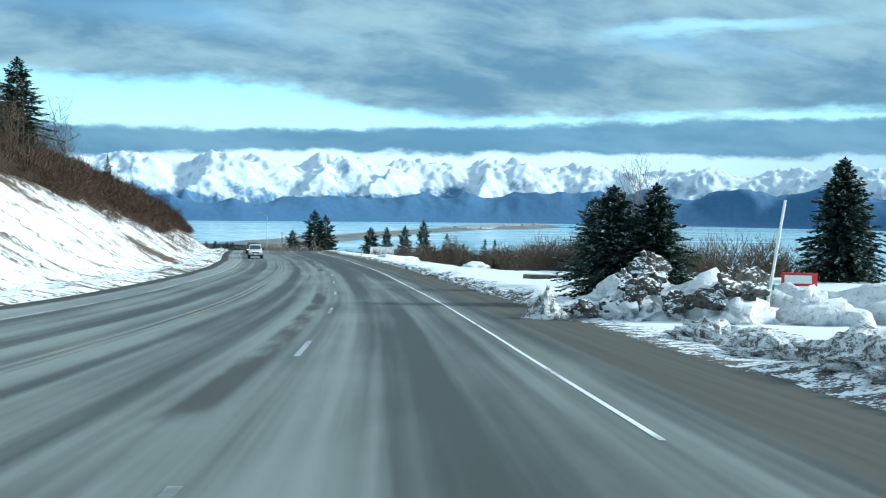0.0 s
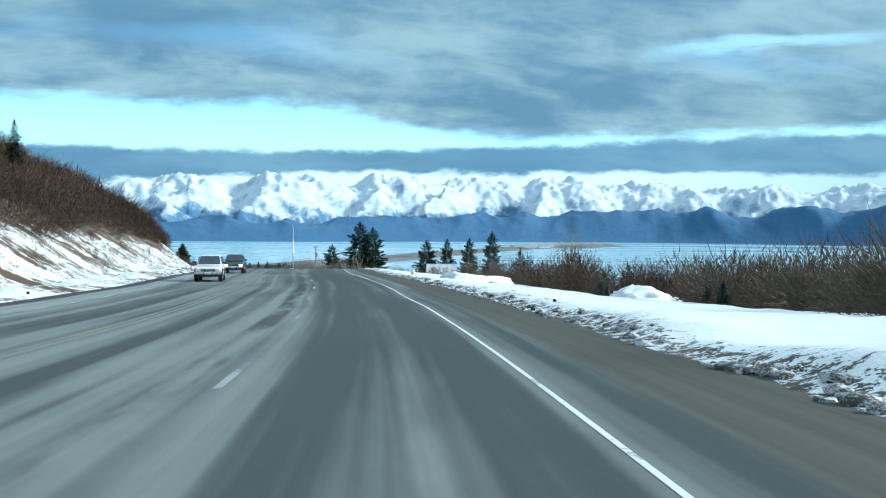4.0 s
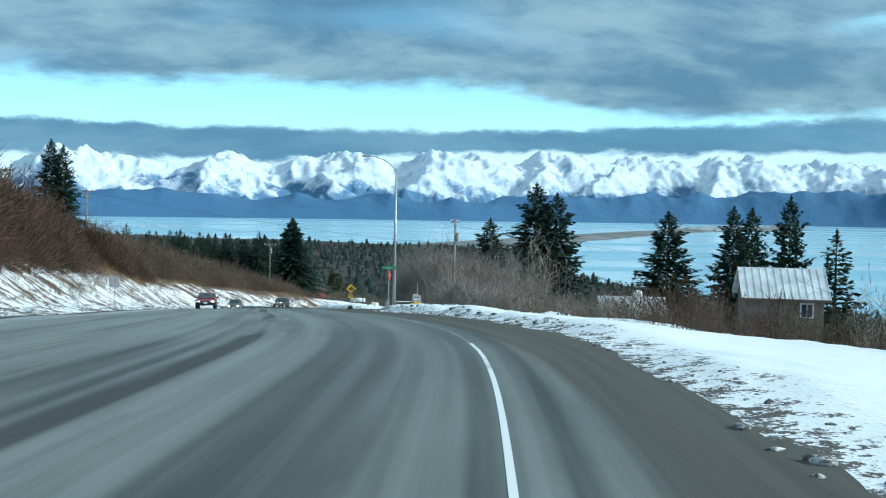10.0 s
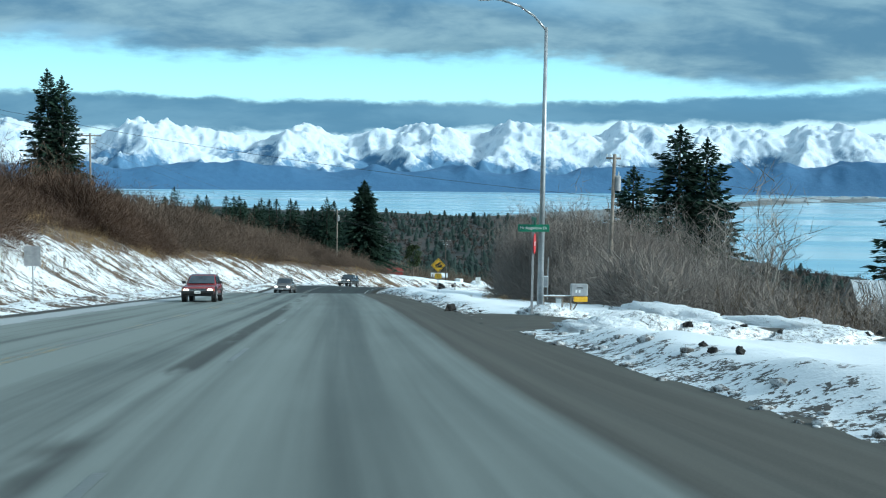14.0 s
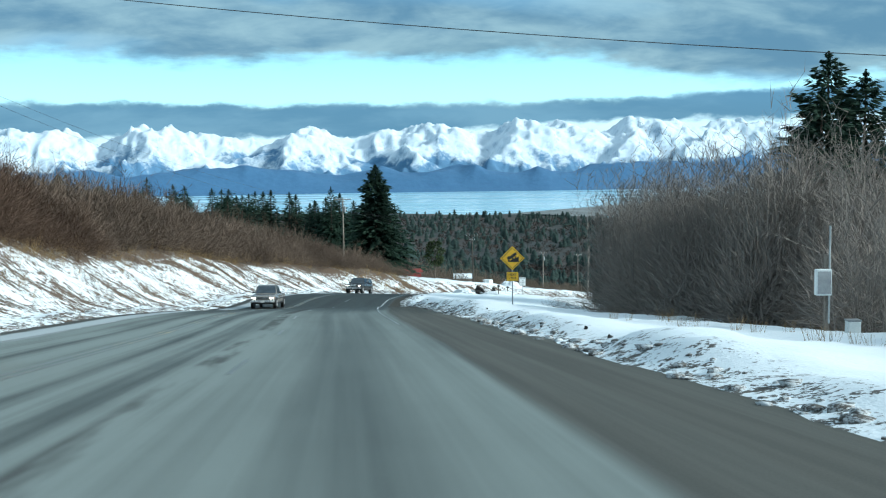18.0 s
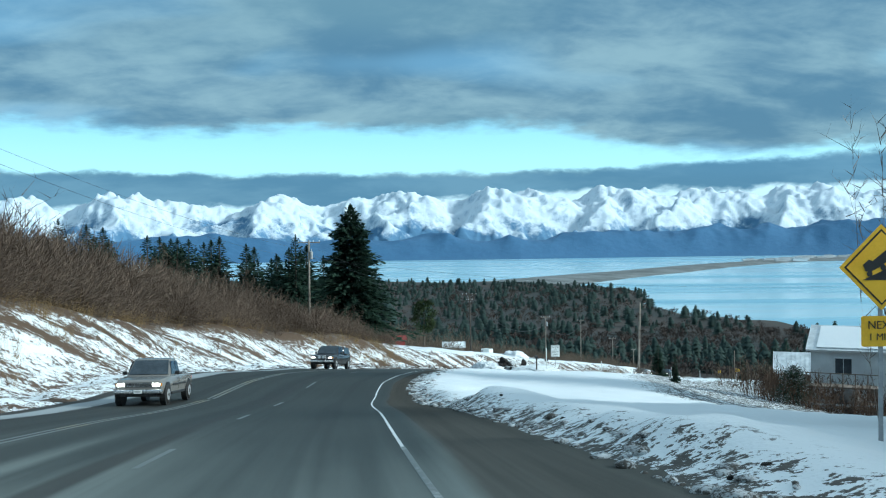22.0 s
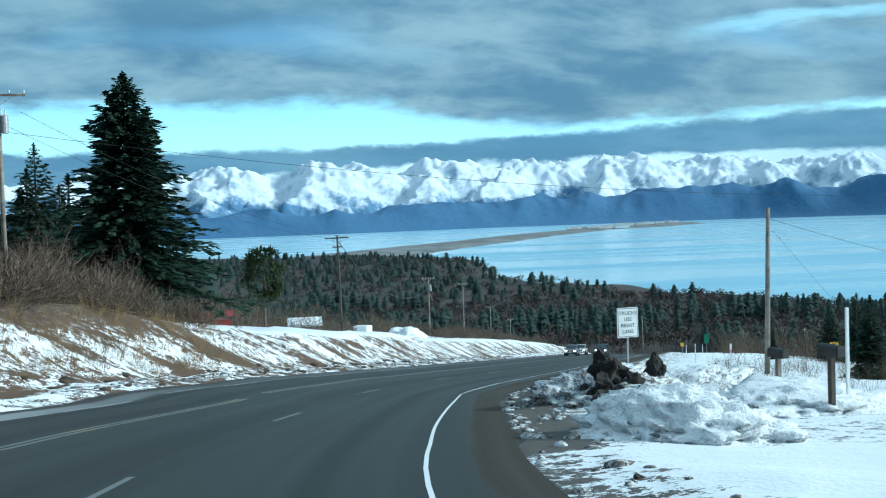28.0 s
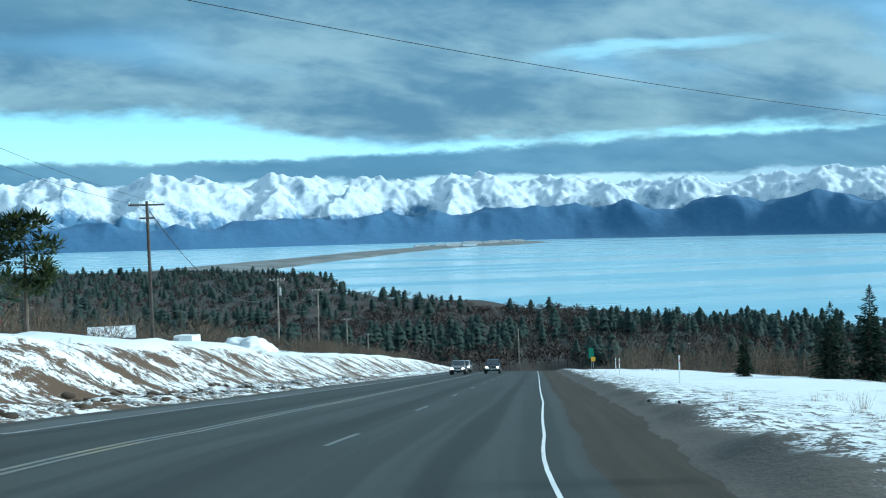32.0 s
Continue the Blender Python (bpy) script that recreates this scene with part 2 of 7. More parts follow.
def asphalt_material():
    m, gr, b = material("winter_asphalt")
    uv = gr.add("ShaderNodeUVMap", uv_map="lane").outputs[0]
    l, s, _ = gr.xyz(uv)
    co = gr.vec(l, s)
    along = gr.noise(gr.stretch(co, 0.9, 0.022, 1.0), 1.0, 5.0, 0.6, 0.15)
    streak = gr.noise(gr.stretch(co, 3.4, 0.05, 1.0), 1.0, 4.0, 0.6)
    blot = gr.noise(gr.stretch(co, 0.35, 0.12, 1.0), 1.0, 5.0, 0.62)
    fine = gr.noise(co, 38.0, 3.0, 0.7)
    # worn tracks: two per lane, polished darker; dried salt lies pale between the lanes
    ph = gr.math("MULTIPLY", gr.math("ADD", l, 1.8), TAU / 3.6)
    track = gr.math("MULTIPLY", gr.math("ADD", gr.math("COSINE", gr.math("MULTIPLY", ph, 2.0)), 1.0), 0.5)
    between = gr.math("MULTIPLY", gr.math("SUBTRACT", 1.0, gr.math("COSINE", ph)), 0.5)
    far_lane = gr.step(l, -1.9, -4.2)
    band = gr.noise(gr.stretch(co, 1.55, 0.012, 1.0), 1.0, 3.0, 0.55, 0.1)
    salt = gr.math("ADD", gr.math("MULTIPLY", along, 0.55), gr.math("MULTIPLY", band, 0.75))
    salt = gr.math("ADD", salt, gr.math("MULTIPLY", gr.math("SUBTRACT", streak, 0.5), 0.15))
    salt = gr.math("ADD", salt, gr.math("MULTIPLY", gr.math("SUBTRACT", between, 0.5), 0.10))
    salt = gr.math("ADD", salt, gr.math("MULTIPLY", gr.math("SUBTRACT", blot, 0.5), 0.30))
    salt = gr.math("ADD", salt, gr.math("MULTIPLY", far_lane, gr.math("ADD", 0.04, gr.math("MULTIPLY", gr.math("MULTIPLY", gr.step(s, 225.0, 260.0), gr.step(s, 360.0, 340.0)), 0.08))))
    salt = gr.math("SUBTRACT", salt, gr.math("MULTIPLY", gr.step(s, 354.0, 376.0), 0.31))
    worn = gr.math("MULTIPLY", gr.math("MULTIPLY", gr.step(s, 120.0, 160.0), gr.step(s, 240.0, 222.0, 0.15, 1.0)), gr.step(gr.math("ABSOLUTE", gr.math("ADD", l, 1.75)), 2.0, 1.4))
    salt = gr.math("SUBTRACT", salt, gr.math("MULTIPLY", worn, 0.125))
    own = gr.math("MULTIPLY", gr.step(l, -3.9, -3.3), gr.step(l, 0.3, -0.1))
    own = gr.math("MULTIPLY", own, gr.step(s, 225.0, 262.0))
    even = gr.math("ADD", gr.math("MULTIPLY", salt, 0.45), gr.step(s, 352.0, 372.0, 0.405, 0.30))
    salt = gr.math("ADD", gr.math("MULTIPLY", salt, gr.math("SUBTRACT", 1.0, own)), gr.math("MULTIPLY", even, own))
    k = gr.step(salt, 0.52, 0.84)
    colr = gr.mix(k, (0.053, 0.061, 0.057), (0.205, 0.236, 0.225))
    # tar-dark wheel bands and patched stretches on the lower road
    lower_ = gr.step(s, 350.0, 385.0)
    bnd = gr.step(gr.math("ADD", gr.math("MULTIPLY", band, 0.7), gr.math("MULTIPLY", blot, 0.3)), 0.44, 0.56)
    colr = gr.mix(gr.math("MULTIPLY", gr.math("MULTIPLY", bnd, lower_), 0.62), colr, gr.mix(streak, (0.084, 0.097, 0.092), (0.132, 0.149, 0.141)))
    pale = gr.step(gr.math("ADD", gr.math("MULTIPLY", along, 0.6), gr.math("MULTIPLY", streak, 0.4)), 0.44, 0.36)
    colr = gr.mix(gr.math("MULTIPLY", gr.math("MULTIPLY", pale, lower_), 0.7), colr, (0.030, 0.033, 0.031))
    colr = gr.mix(gr.math("MULTIPLY", lower_, gr.step(s, 425.0, 455.0, 0.78, 0.58)), colr, (0.018, 0.020, 0.018))
    wav = gr.math("ADD", l, gr.math("MULTIPLY", gr.math("SUBTRACT", along, 0.5), 1.1))
    for mid_, half_ in ((-4.4, 0.55), (-8.3, 0.5), (-1.3, 0.3), (-10.4, 0.35)):
        tyre = gr.step(gr.math("ABSOLUTE", gr.math("SUBTRACT", wav, mid_)), half_, half_ * 0.45)
        colr = gr.mix(gr.math("MULTIPLY", gr.math("MULTIPLY", tyre, lower_), 0.62), colr, (0.014, 0.015, 0.014))
    # broken dark patches beside the lane joint
    joint = gr.math("MULTIPLY", gr.step(gr.math("ABSOLUTE", gr.math("ADD", l, 4.15)), 0.32, 0.14), gr.step(gr.noise(gr.stretch(co, 0.6, 0.10, 1.0), 1.0, 4.0, 0.6), 0.42, 0.56))
    colr = gr.mix(gr.math("MULTIPLY", joint, 0.75), colr, (0.030, 0.029, 0.028))
    # the outer shoulder carries dark brown sand; how far out it starts changes along the road
    lo = gr.math("ADD", gr.math("MULTIPLY", gr.step(s, 262.0, 238.0), 0.75), gr.math("MULTIPLY", gr.step(s, 342.0, 366.0), 0.30))
    sl_ = gr.math("SUBTRACT", gr.math("ADD", l, gr.math("MULTIPLY", gr.math("SUBTRACT", blot, 0.5), 0.35)), lo)
    sh = gr.step(sl_, 0.10, 0.42)
    colr = gr.mix(gr.math("MULTIPLY", sh, 0.92), colr, gr.mix(gr.step(streak, 0.3, 0.7), gr.mix(lower_, (0.066, 0.066, 0.059), (0.032, 0.029, 0.022)), gr.mix(lower_, (0.094, 0.092, 0.081), (0.052, 0.046, 0.036))))
    # frozen slush along the uphill edge, then wet grit against the snow
    wob = gr.math("ADD", l, gr.math("MULTIPLY", gr.math("SUBTRACT", blot, 0.5), 0.9))
    slush = gr.math("MULTIPLY", gr.math("MULTIPLY", gr.step(wob, -10.7, -11.2), gr.step(wob, -12.3, -12.0)), gr.math("MULTIPLY", gr.step(s, 255.0, 300.0, 0.25, 0.75), gr.step(s, 428.0, 452.0, 1.0, 0.12)))
    colr = gr.mix(slush, colr, (0.46, 0.50, 0.52))
    shl = gr.step(wob, -12.1, -12.4)
    colr = gr.mix(gr.math("MULTIPLY", shl, 0.9), colr, gr.mix(streak, (0.022, 0.020, 0.018), (0.06, 0.054, 0.046)))
    colr = gr.mix(gr.step(fine, 0.3, 0.8, 0.0, 0.35), colr, gr.mix(0.5, colr, (0.16, 0.16, 0.16)))
    gr.put(b.inputs["Base Color"], colr)
    gr.put(b.inputs["Roughness"], gr.math("MAXIMUM", gr.step(k, 0.0, 1.0, 0.64, 0.85), sh))
    b.inputs["Specular IOR Level"].default_value = 0.18
    bump(gr, b, gr.math("ADD", gr.math("MULTIPLY", fine, 0.5), gr.math("MULTIPLY", blot, 0.5)), 0.25, 0.02)
    return m


def paint_material(name, colour, worn):
    m, gr, b = material(name)
    co = gr.add("ShaderNodeTexCoord").outputs["Object"]
    a = gr.math("ADD", gr.math("MULTIPLY", gr.noise(co, 0.35, 3.0), 0.6), gr.math("MULTIPLY", gr.noise(co, 9.0, 4.0, 0.7), 0.4))
    gr.put(b.inputs["Base Color"], gr.mix(gr.step(a, worn - 0.07, worn + 0.07), (0.145, 0.160, 0.155), colour))
    b.inputs["Roughness"].default_value = 0.55
    return m


def hill_material():
    """Wooded winter hillside: brown brush ground with thin snow and dark spruce patches."""
    m, gr, b = material("wooded_hillside")
    co = gr.add("ShaderNodeTexCoord").outputs["Object"]
    a, f = gr.noise(co, 0.012, 5.0, 0.6), gr.noise(co, 0.25, 5.0, 0.65)
    colr = gr.mix(gr.step(a, 0.42, 0.58), (0.022, 0.027, 0.025), (0.044, 0.036, 0.030))
    colr = gr.mix(gr.step(f, 0.79, 0.85), colr, (0.4, 0.44, 0.48))
    gr.put(b.inputs["Base Color"], colr)
    b.inputs["Roughness"].default_value = 0.95
    bump(gr, b, f, 0.6, 0.6)
    return m


def mountain_material(name, dark, light, line_at):
    m, gr, b = material(name)
    ge = gr.add("ShaderNodeNewGeometry")
    pos, nor = ge.outputs["Position"], ge.outputs["Normal"]
    z = gr.xyz(pos)[2]
    nz = gr.xyz(nor)[2]
    a, f = gr.noise(pos, 0.0060, 6.0, 0.62), gr.noise(pos, 0.05, 6.0, 0.68)
    line = gr.math("ADD", z, gr.math("MULTIPLY", gr.math("SUBTRACT", a, 0.5), 330.0))
    line = gr.math("ADD", line, gr.math("MULTIPLY", gr.math("SUBTRACT", f, 0.5), 60.0))
    snow = gr.step(line, line_at, line_at + 46.0)
    rock = gr.step(gr.math("ADD", nz, gr.math("ADD", gr.math("MULTIPLY", f, 0.70), gr.math("MULTIPLY", a, 0.50))), 0.92, 1.30)
    snow = gr.math("MULTIPLY", snow, gr.math("ADD", gr.math("MULTIPLY", rock, 0.72), 0.28))
    # dark and light: forest and rock colours with blue distance haze painted in
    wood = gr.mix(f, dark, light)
    # snow is dimmed and tinted blue too, as painted aerial haze
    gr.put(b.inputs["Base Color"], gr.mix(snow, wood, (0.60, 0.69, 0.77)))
    b.inputs["Roughness"].default_value = 0.9
    bump(gr, b, gr.math("ADD", gr.math("MULTIPLY", a, 0.6), gr.math("MULTIPLY", f, 0.4)), 0.35, 16.0)
    return m


def water_material():
    m, gr, b = material("bay_water_sky_tint")
    pos = gr.add("ShaderNodeNewGeometry").outputs["Position"]
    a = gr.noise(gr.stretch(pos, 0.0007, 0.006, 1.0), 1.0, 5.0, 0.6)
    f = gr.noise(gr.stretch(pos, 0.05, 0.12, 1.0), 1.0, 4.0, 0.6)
    # reflected sky painted into the base colour: light blue with paler streaks
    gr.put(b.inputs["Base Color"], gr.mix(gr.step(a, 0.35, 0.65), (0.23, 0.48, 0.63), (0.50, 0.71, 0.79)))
    gr.put(b.inputs["Roughness"], gr.step(a, 0.4, 0.62, 0.32, 0.16))
    bump(gr, b, f, 0.12, 0.5)
    return m


def leaf_material(name, dark, light, frost=0.0, grain=0.42):
    m, gr, b = material(name)
    rnd = gr.add("ShaderNodeNewGeometry").outputs["Random Per Island"]
    co = gr.add("ShaderNodeTexCoord").outputs["Object"]
    n = gr.noise(co, 0.9, 4.0, 0.6)
    patch = gr.step(gr.noise(co, 0.11, 3.0, 0.6), 0.34, 0.66)
    k = gr.math("ADD", gr.math("MULTIPLY", rnd, grain), gr.math("ADD", gr.math("MULTIPLY", n, 0.25), gr.math("MULTIPLY", patch, 0.75 - grain)))
    c = gr.mix(k, dark, light)
    if frost:
        nz = gr.xyz(gr.add("ShaderNodeNewGeometry").outputs["Normal"])[2]
        up_ = gr.math("MULTIPLY", gr.step(gr.noise(co, 1.7, 3.0), 0.56, 0.66), gr.step(gr.math("ABSOLUTE", nz), 0.5, 0.9))
        c = gr.mix(gr.math("MULTIPLY", up_, frost), c, (0.7, 0.74, 0.78))
    gr.put(b.inputs["Base Color"], c)
    b.inputs["Roughness"].default_value = 0.85
    b.inputs["Specular IOR Level"].default_value = 0.12
    return m


def capped_material():
    """Grey-brown rock with snow lying on its upper sides."""
    m, gr, b = material("snow_capped_rock")
    co = gr.add("ShaderNodeTexCoord").outputs["Object"]
    a, f = gr.noise(co, 3.0, 5.0, 0.6), gr.noise(co, 16.0, 4.0, 0.6)
    rock = gr.mix(gr.step(gr.math("ADD", gr.math("MULTIPLY", a, 0.6), gr.math("MULTIPLY", f, 0.4)), 0.35, 0.65), (0.018, 0.018, 0.018), (0.15, 0.14, 0.12))
    nz = gr.xyz(gr.add("ShaderNodeNewGeometry").outputs["Normal"])[2]
    cap = gr.step(gr.math("ADD", nz, gr.math("MULTIPLY", gr.math("SUBTRACT", a, 0.5), 0.9)), 0.50, 0.72)
    gr.put(b.inputs["Base Color"], gr.mix(cap, rock, (0.80, 0.83, 0.85)))
    gr.put(b.inputs["Roughness"], 0.85)
    bump(gr, b, f, 0.6, 0.04)
    return m


ASPHALT = asphalt_material()
GRIMY_SNOW = snow_material("grimy_ridge_snow", 0.72, 0.02, 1.15, 2.2)
SNOW = snow_material("packed_snow", 0.0)
ROUGH_SNOW = snow_material("ploughed_dirty_snow", 0.46, 0.02, 1.15, 2.2)
LINE_WHITE = paint_material("worn_white_paint", (0.72, 0.74, 0.74), 0.40)
LINE_FAINT = paint_material("faded_white_paint", (0.34, 0.36, 0.37), 0.50)
LINE_YELLOW = paint_material("faded_yellow_paint", (0.26, 0.22, 0.12), 0.56)
LINE_GONE = paint_material("salted_over_white_paint", (0.40, 0.42, 0.43), 0.58)
LINE_GHOST = paint_material("ghost_of_white_paint", (0.22, 0.235, 0.24), 0.60)
HILL = hill_material()
# far range: rock and forest tones painted blue for distance haze
MOUNTAIN = mountain_material("hazy_snow_mountain", (0.062, 0.150, 0.270), (0.115, 0.240, 0.390), 0.0)
# foothills: the saturated blue is painted distance haze over dark forest
FOOTHILL = mountain_material("haze_blue_foothills", (0.034, 0.100, 0.205), (0.066, 0.168, 0.305), 150.0)
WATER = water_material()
SPRUCE = leaf_material("spruce_needles", (0.010, 0.026, 0.020), (0.040, 0.070, 0.045))
FROSTED = leaf_material("snowy_spruce_needles", (0.012, 0.028, 0.022), (0.045, 0.075, 0.05), 0.75)
PINE = leaf_material("pine_needles", (0.022, 0.040, 0.018), (0.085, 0.105, 0.045))
# spruce green with haze painted in: lifted darks, greyer, little contrast
HAZY_SPRUCE = leaf_material("hazy_far_spruce", (0.025, 0.042, 0.040), (0.044, 0.066, 0.057), 0.0, 0.10)
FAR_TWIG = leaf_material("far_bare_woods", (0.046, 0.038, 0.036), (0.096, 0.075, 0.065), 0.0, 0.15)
BARK = plain("grey_bark", (0.06, 0.045, 0.035), (0.15, 0.12, 0.095), 0.9, 4.0, relief=0.5, fine=40.0)
TWIG = leaf_material("bare_alder_twigs", (0.050, 0.039, 0.029), (0.185, 0.145, 0.108))
RED_TWIG = leaf_material("reddish_willow_twigs", (0.036, 0.024, 0.018), (0.128, 0.084, 0.060))
BROWN_TWIG = leaf_material("bare_brown_twigs", (0.058, 0.043, 0.034), (0.190, 0.142, 0.108))
GREY_TWIG = leaf_material("grey_alder_twigs", (0.118, 0.104, 0.094), (0.325, 0.285, 0.250))
PALE_TWIG = leaf_material("pale_birch_twigs", (0.13, 0.115, 0.10), (0.34, 0.31, 0.27))
GRASS = leaf_material("dry_grass", (0.13, 0.085, 0.040), (0.34, 0.24, 0.12))
POLE_WOOD = plain("weathered_pole_wood", (0.13, 0.105, 0.085), (0.32, 0.28, 0.235), 0.85, 1.5, relief=0.4, fine=22.0)
DARK_WOOD = plain("tarred_pole_wood", (0.035, 0.028, 0.024), (0.09, 0.075, 0.06), 0.85, 1.5, relief=0.4, fine=22.0)
STEEL = plain("galvanised_steel", (0.34, 0.36, 0.37), (0.55, 0.57, 0.58), 0.45, 2.0, metal=0.7, relief=0.05)
DULL_STEEL = plain("dull_sign_metal", (0.30, 0.31, 0.32), (0.44, 0.45, 0.46), 0.6, 3.0, metal=0.5, relief=0.05)
YELLOW = plain("sign_yellow", (0.78, 0.42, 0.015), (0.88, 0.52, 0.03), 0.45, 1.5, relief=0.03)
FADED_YELLOW = plain("faded_yellow_plastic", (0.48, 0.40, 0.14), (0.62, 0.54, 0.24), 0.6, 6.0, relief=0.05)
WHITE = plain("sign_white", (0.68, 0.71, 0.70), (0.82, 0.84, 0.83), 0.5, 1.5, relief=0.03)
BLACK = plain("sign_black", (0.012, 0.012, 0.012), (0.03, 0.03, 0.03), 0.5, 2.0, relief=0.03)
GREEN = plain("sign_green", (0.008, 0.16, 0.085), (0.015, 0.22, 0.12), 0.45, 1.5, relief=0.03)
RED = plain("sign_red", (0.42, 0.018, 0.02), (0.55, 0.035, 0.035), 0.45, 1.5, relief=0.03)
STONE = capped_material()
ROCK = plain("dark_boulder", (0.007, 0.0065, 0.006), (0.034, 0.030, 0.026), 0.9, 1.6, relief=0.9, fine=9.0)
TIN = plain("frosted_tin_roof", (0.42, 0.46, 0.48), (0.74, 0.78, 0.80), 0.45, 0.9, metal=0.25, relief=0.1)
SOIL = plain("bare_brown_soil", (0.030, 0.022, 0.015), (0.085, 0.060, 0.038), 0.95, 1.1, relief=0.8, fine=12.0)
CABLE = plain("black_cable", (0.012, 0.012, 0.013), (0.025, 0.025, 0.026), 0.6, 2.0, relief=0.0)


# ---- mesh helpers ----
def mesh_data(name, verts, faces, mat=None, smooth=False):
    me = bpy.data.meshes.new(name)
    verts = np.asarray(verts, np.float32)
    if isinstance(faces, np.ndarray):
        n, k = faces.shape
        me.vertices.add(len(verts))
        me.vertices.foreach_set("co", verts.ravel())
        me.loops.add(n * k)
        me.loops.foreach_set("vertex_index", faces.astype(np.int32).ravel())
        me.polygons.add(n)
        me.polygons.foreach_set("loop_start", np.arange(0, n * k, k, dtype=np.int32))
        me.polygons.foreach_set("loop_total", np.full(n, k, np.int32))
        me.update(calc_edges=True)
    else:
        me.from_pydata(verts.tolist(), [], faces)
        me.update()
    if smooth:
        me.polygons.foreach_set("use_smooth", np.ones(len(me.polygons), bool))
    if mat:
        me.materials.append(mat)
    return me


def part(name, bm, mat, parent, label="", smooth=False):
    """Links a bmesh, or a mesh, as one object under a thing or a part."""
    if isinstance(bm, bmesh.types.BMesh):
        me = bpy.data.meshes.new(name)
        bm.to_mesh(me)
        bm.free()
        me.materials.append(mat)
        if smooth:
            me.polygons.foreach_set("use_smooth", np.ones(len(me.polygons), bool))
    else:
        me = bm
    ob = new(name, me)
    ob.parent = parent
    if label:
        tagged(ob, label)
    return ob


def thing(name, m, label, category, group="", kind=""):
    ob = new(name)
    ob.empty_display_size = 0.3
    ob.matrix_world = m
    return tagged(ob, label, category, group, kind)


def box(bm, x, y, z, sx, sy, sz, bevel=0.0, m=None):
    """Adds a box with its centre at x, y, z."""
    r = bmesh.ops.create_cube(bm, size=1.0)
    bmesh.ops.transform(bm, matrix=(m or Matrix()) @ Matrix.Translation((x, y, z)) @ Matrix.Diagonal((sx, sy, sz, 1)), verts=r["verts"])
    if bevel:
        ed = list({e for v in r["verts"] for e in v.link_edges})
        bmesh.ops.bevel(bm, geom=ed, offset=bevel, segments=2, affect="EDGES", profile=0.5)
    return bm


def rod(bm, a, b, r1, r2=None, sides=8):
    a, b = Vector(a), Vector(b)
    v = b - a
    r = bmesh.ops.create_cone(bm, cap_ends=True, segments=sides, radius1=r1, radius2=r1 if r2 is None else r2, depth=v.length)
    bmesh.ops.transform(bm, matrix=Matrix.Translation((a + b) / 2) @ v.to_track_quat("Z", "Y").to_matrix().to_4x4(), verts=r["verts"])
    return bm


def bm_box(*a, **k):
    return box(bmesh.new(), *a, **k)


def bm_rod(*a, **k):
    return rod(bmesh.new(), *a, **k)


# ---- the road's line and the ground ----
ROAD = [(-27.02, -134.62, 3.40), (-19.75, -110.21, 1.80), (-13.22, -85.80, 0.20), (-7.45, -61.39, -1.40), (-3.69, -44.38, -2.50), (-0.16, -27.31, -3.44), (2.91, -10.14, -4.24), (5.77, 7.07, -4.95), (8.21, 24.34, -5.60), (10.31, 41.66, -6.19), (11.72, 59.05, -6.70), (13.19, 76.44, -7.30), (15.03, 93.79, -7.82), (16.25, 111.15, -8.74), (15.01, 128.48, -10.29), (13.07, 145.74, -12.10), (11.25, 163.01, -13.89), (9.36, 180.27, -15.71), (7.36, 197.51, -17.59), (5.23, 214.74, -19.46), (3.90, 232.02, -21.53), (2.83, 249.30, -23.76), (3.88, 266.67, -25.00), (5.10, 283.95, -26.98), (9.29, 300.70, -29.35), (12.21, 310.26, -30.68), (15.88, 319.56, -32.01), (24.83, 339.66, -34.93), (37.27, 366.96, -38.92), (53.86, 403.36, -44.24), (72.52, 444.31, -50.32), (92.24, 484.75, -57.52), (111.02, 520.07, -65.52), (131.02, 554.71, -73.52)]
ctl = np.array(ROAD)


def spline(p, per=24):
    q = np.vstack([2 * p[0] - p[1], p, 2 * p[-1] - p[-2]])
    u = np.linspace(0, 1, per, endpoint=False)[:, None]
    out_ = []
    for i in range(1, len(q) - 2):
        a, b, c, e = q[i - 1], q[i], q[i + 1], q[i + 2]
        out_.append(0.5 * (2 * b + (c - a) * u + (2 * a - 5 * b + 4 * c - e) * u * u + (3 * b - a - 3 * c + e) * u ** 3))
    return np.vstack(out_ + [p[-1:]])


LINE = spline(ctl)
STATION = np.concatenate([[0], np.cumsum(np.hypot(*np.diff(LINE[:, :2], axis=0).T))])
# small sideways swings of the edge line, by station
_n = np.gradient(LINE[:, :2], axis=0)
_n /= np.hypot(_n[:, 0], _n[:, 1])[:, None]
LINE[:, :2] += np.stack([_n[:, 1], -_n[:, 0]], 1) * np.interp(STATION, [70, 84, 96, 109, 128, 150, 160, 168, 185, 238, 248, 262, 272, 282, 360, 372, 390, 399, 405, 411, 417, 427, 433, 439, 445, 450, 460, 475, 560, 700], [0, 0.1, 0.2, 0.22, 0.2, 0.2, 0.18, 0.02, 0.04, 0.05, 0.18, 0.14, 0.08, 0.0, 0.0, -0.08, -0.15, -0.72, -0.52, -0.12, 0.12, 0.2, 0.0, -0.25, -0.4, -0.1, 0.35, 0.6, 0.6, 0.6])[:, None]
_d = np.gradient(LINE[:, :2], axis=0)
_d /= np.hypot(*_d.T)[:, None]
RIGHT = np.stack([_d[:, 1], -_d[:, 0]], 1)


def on_line(s):
    return [np.interp(s, STATION, LINE[:, k]) for k in range(3)] + [np.interp(s, STATION, RIGHT[:, k]) for k in range(2)]


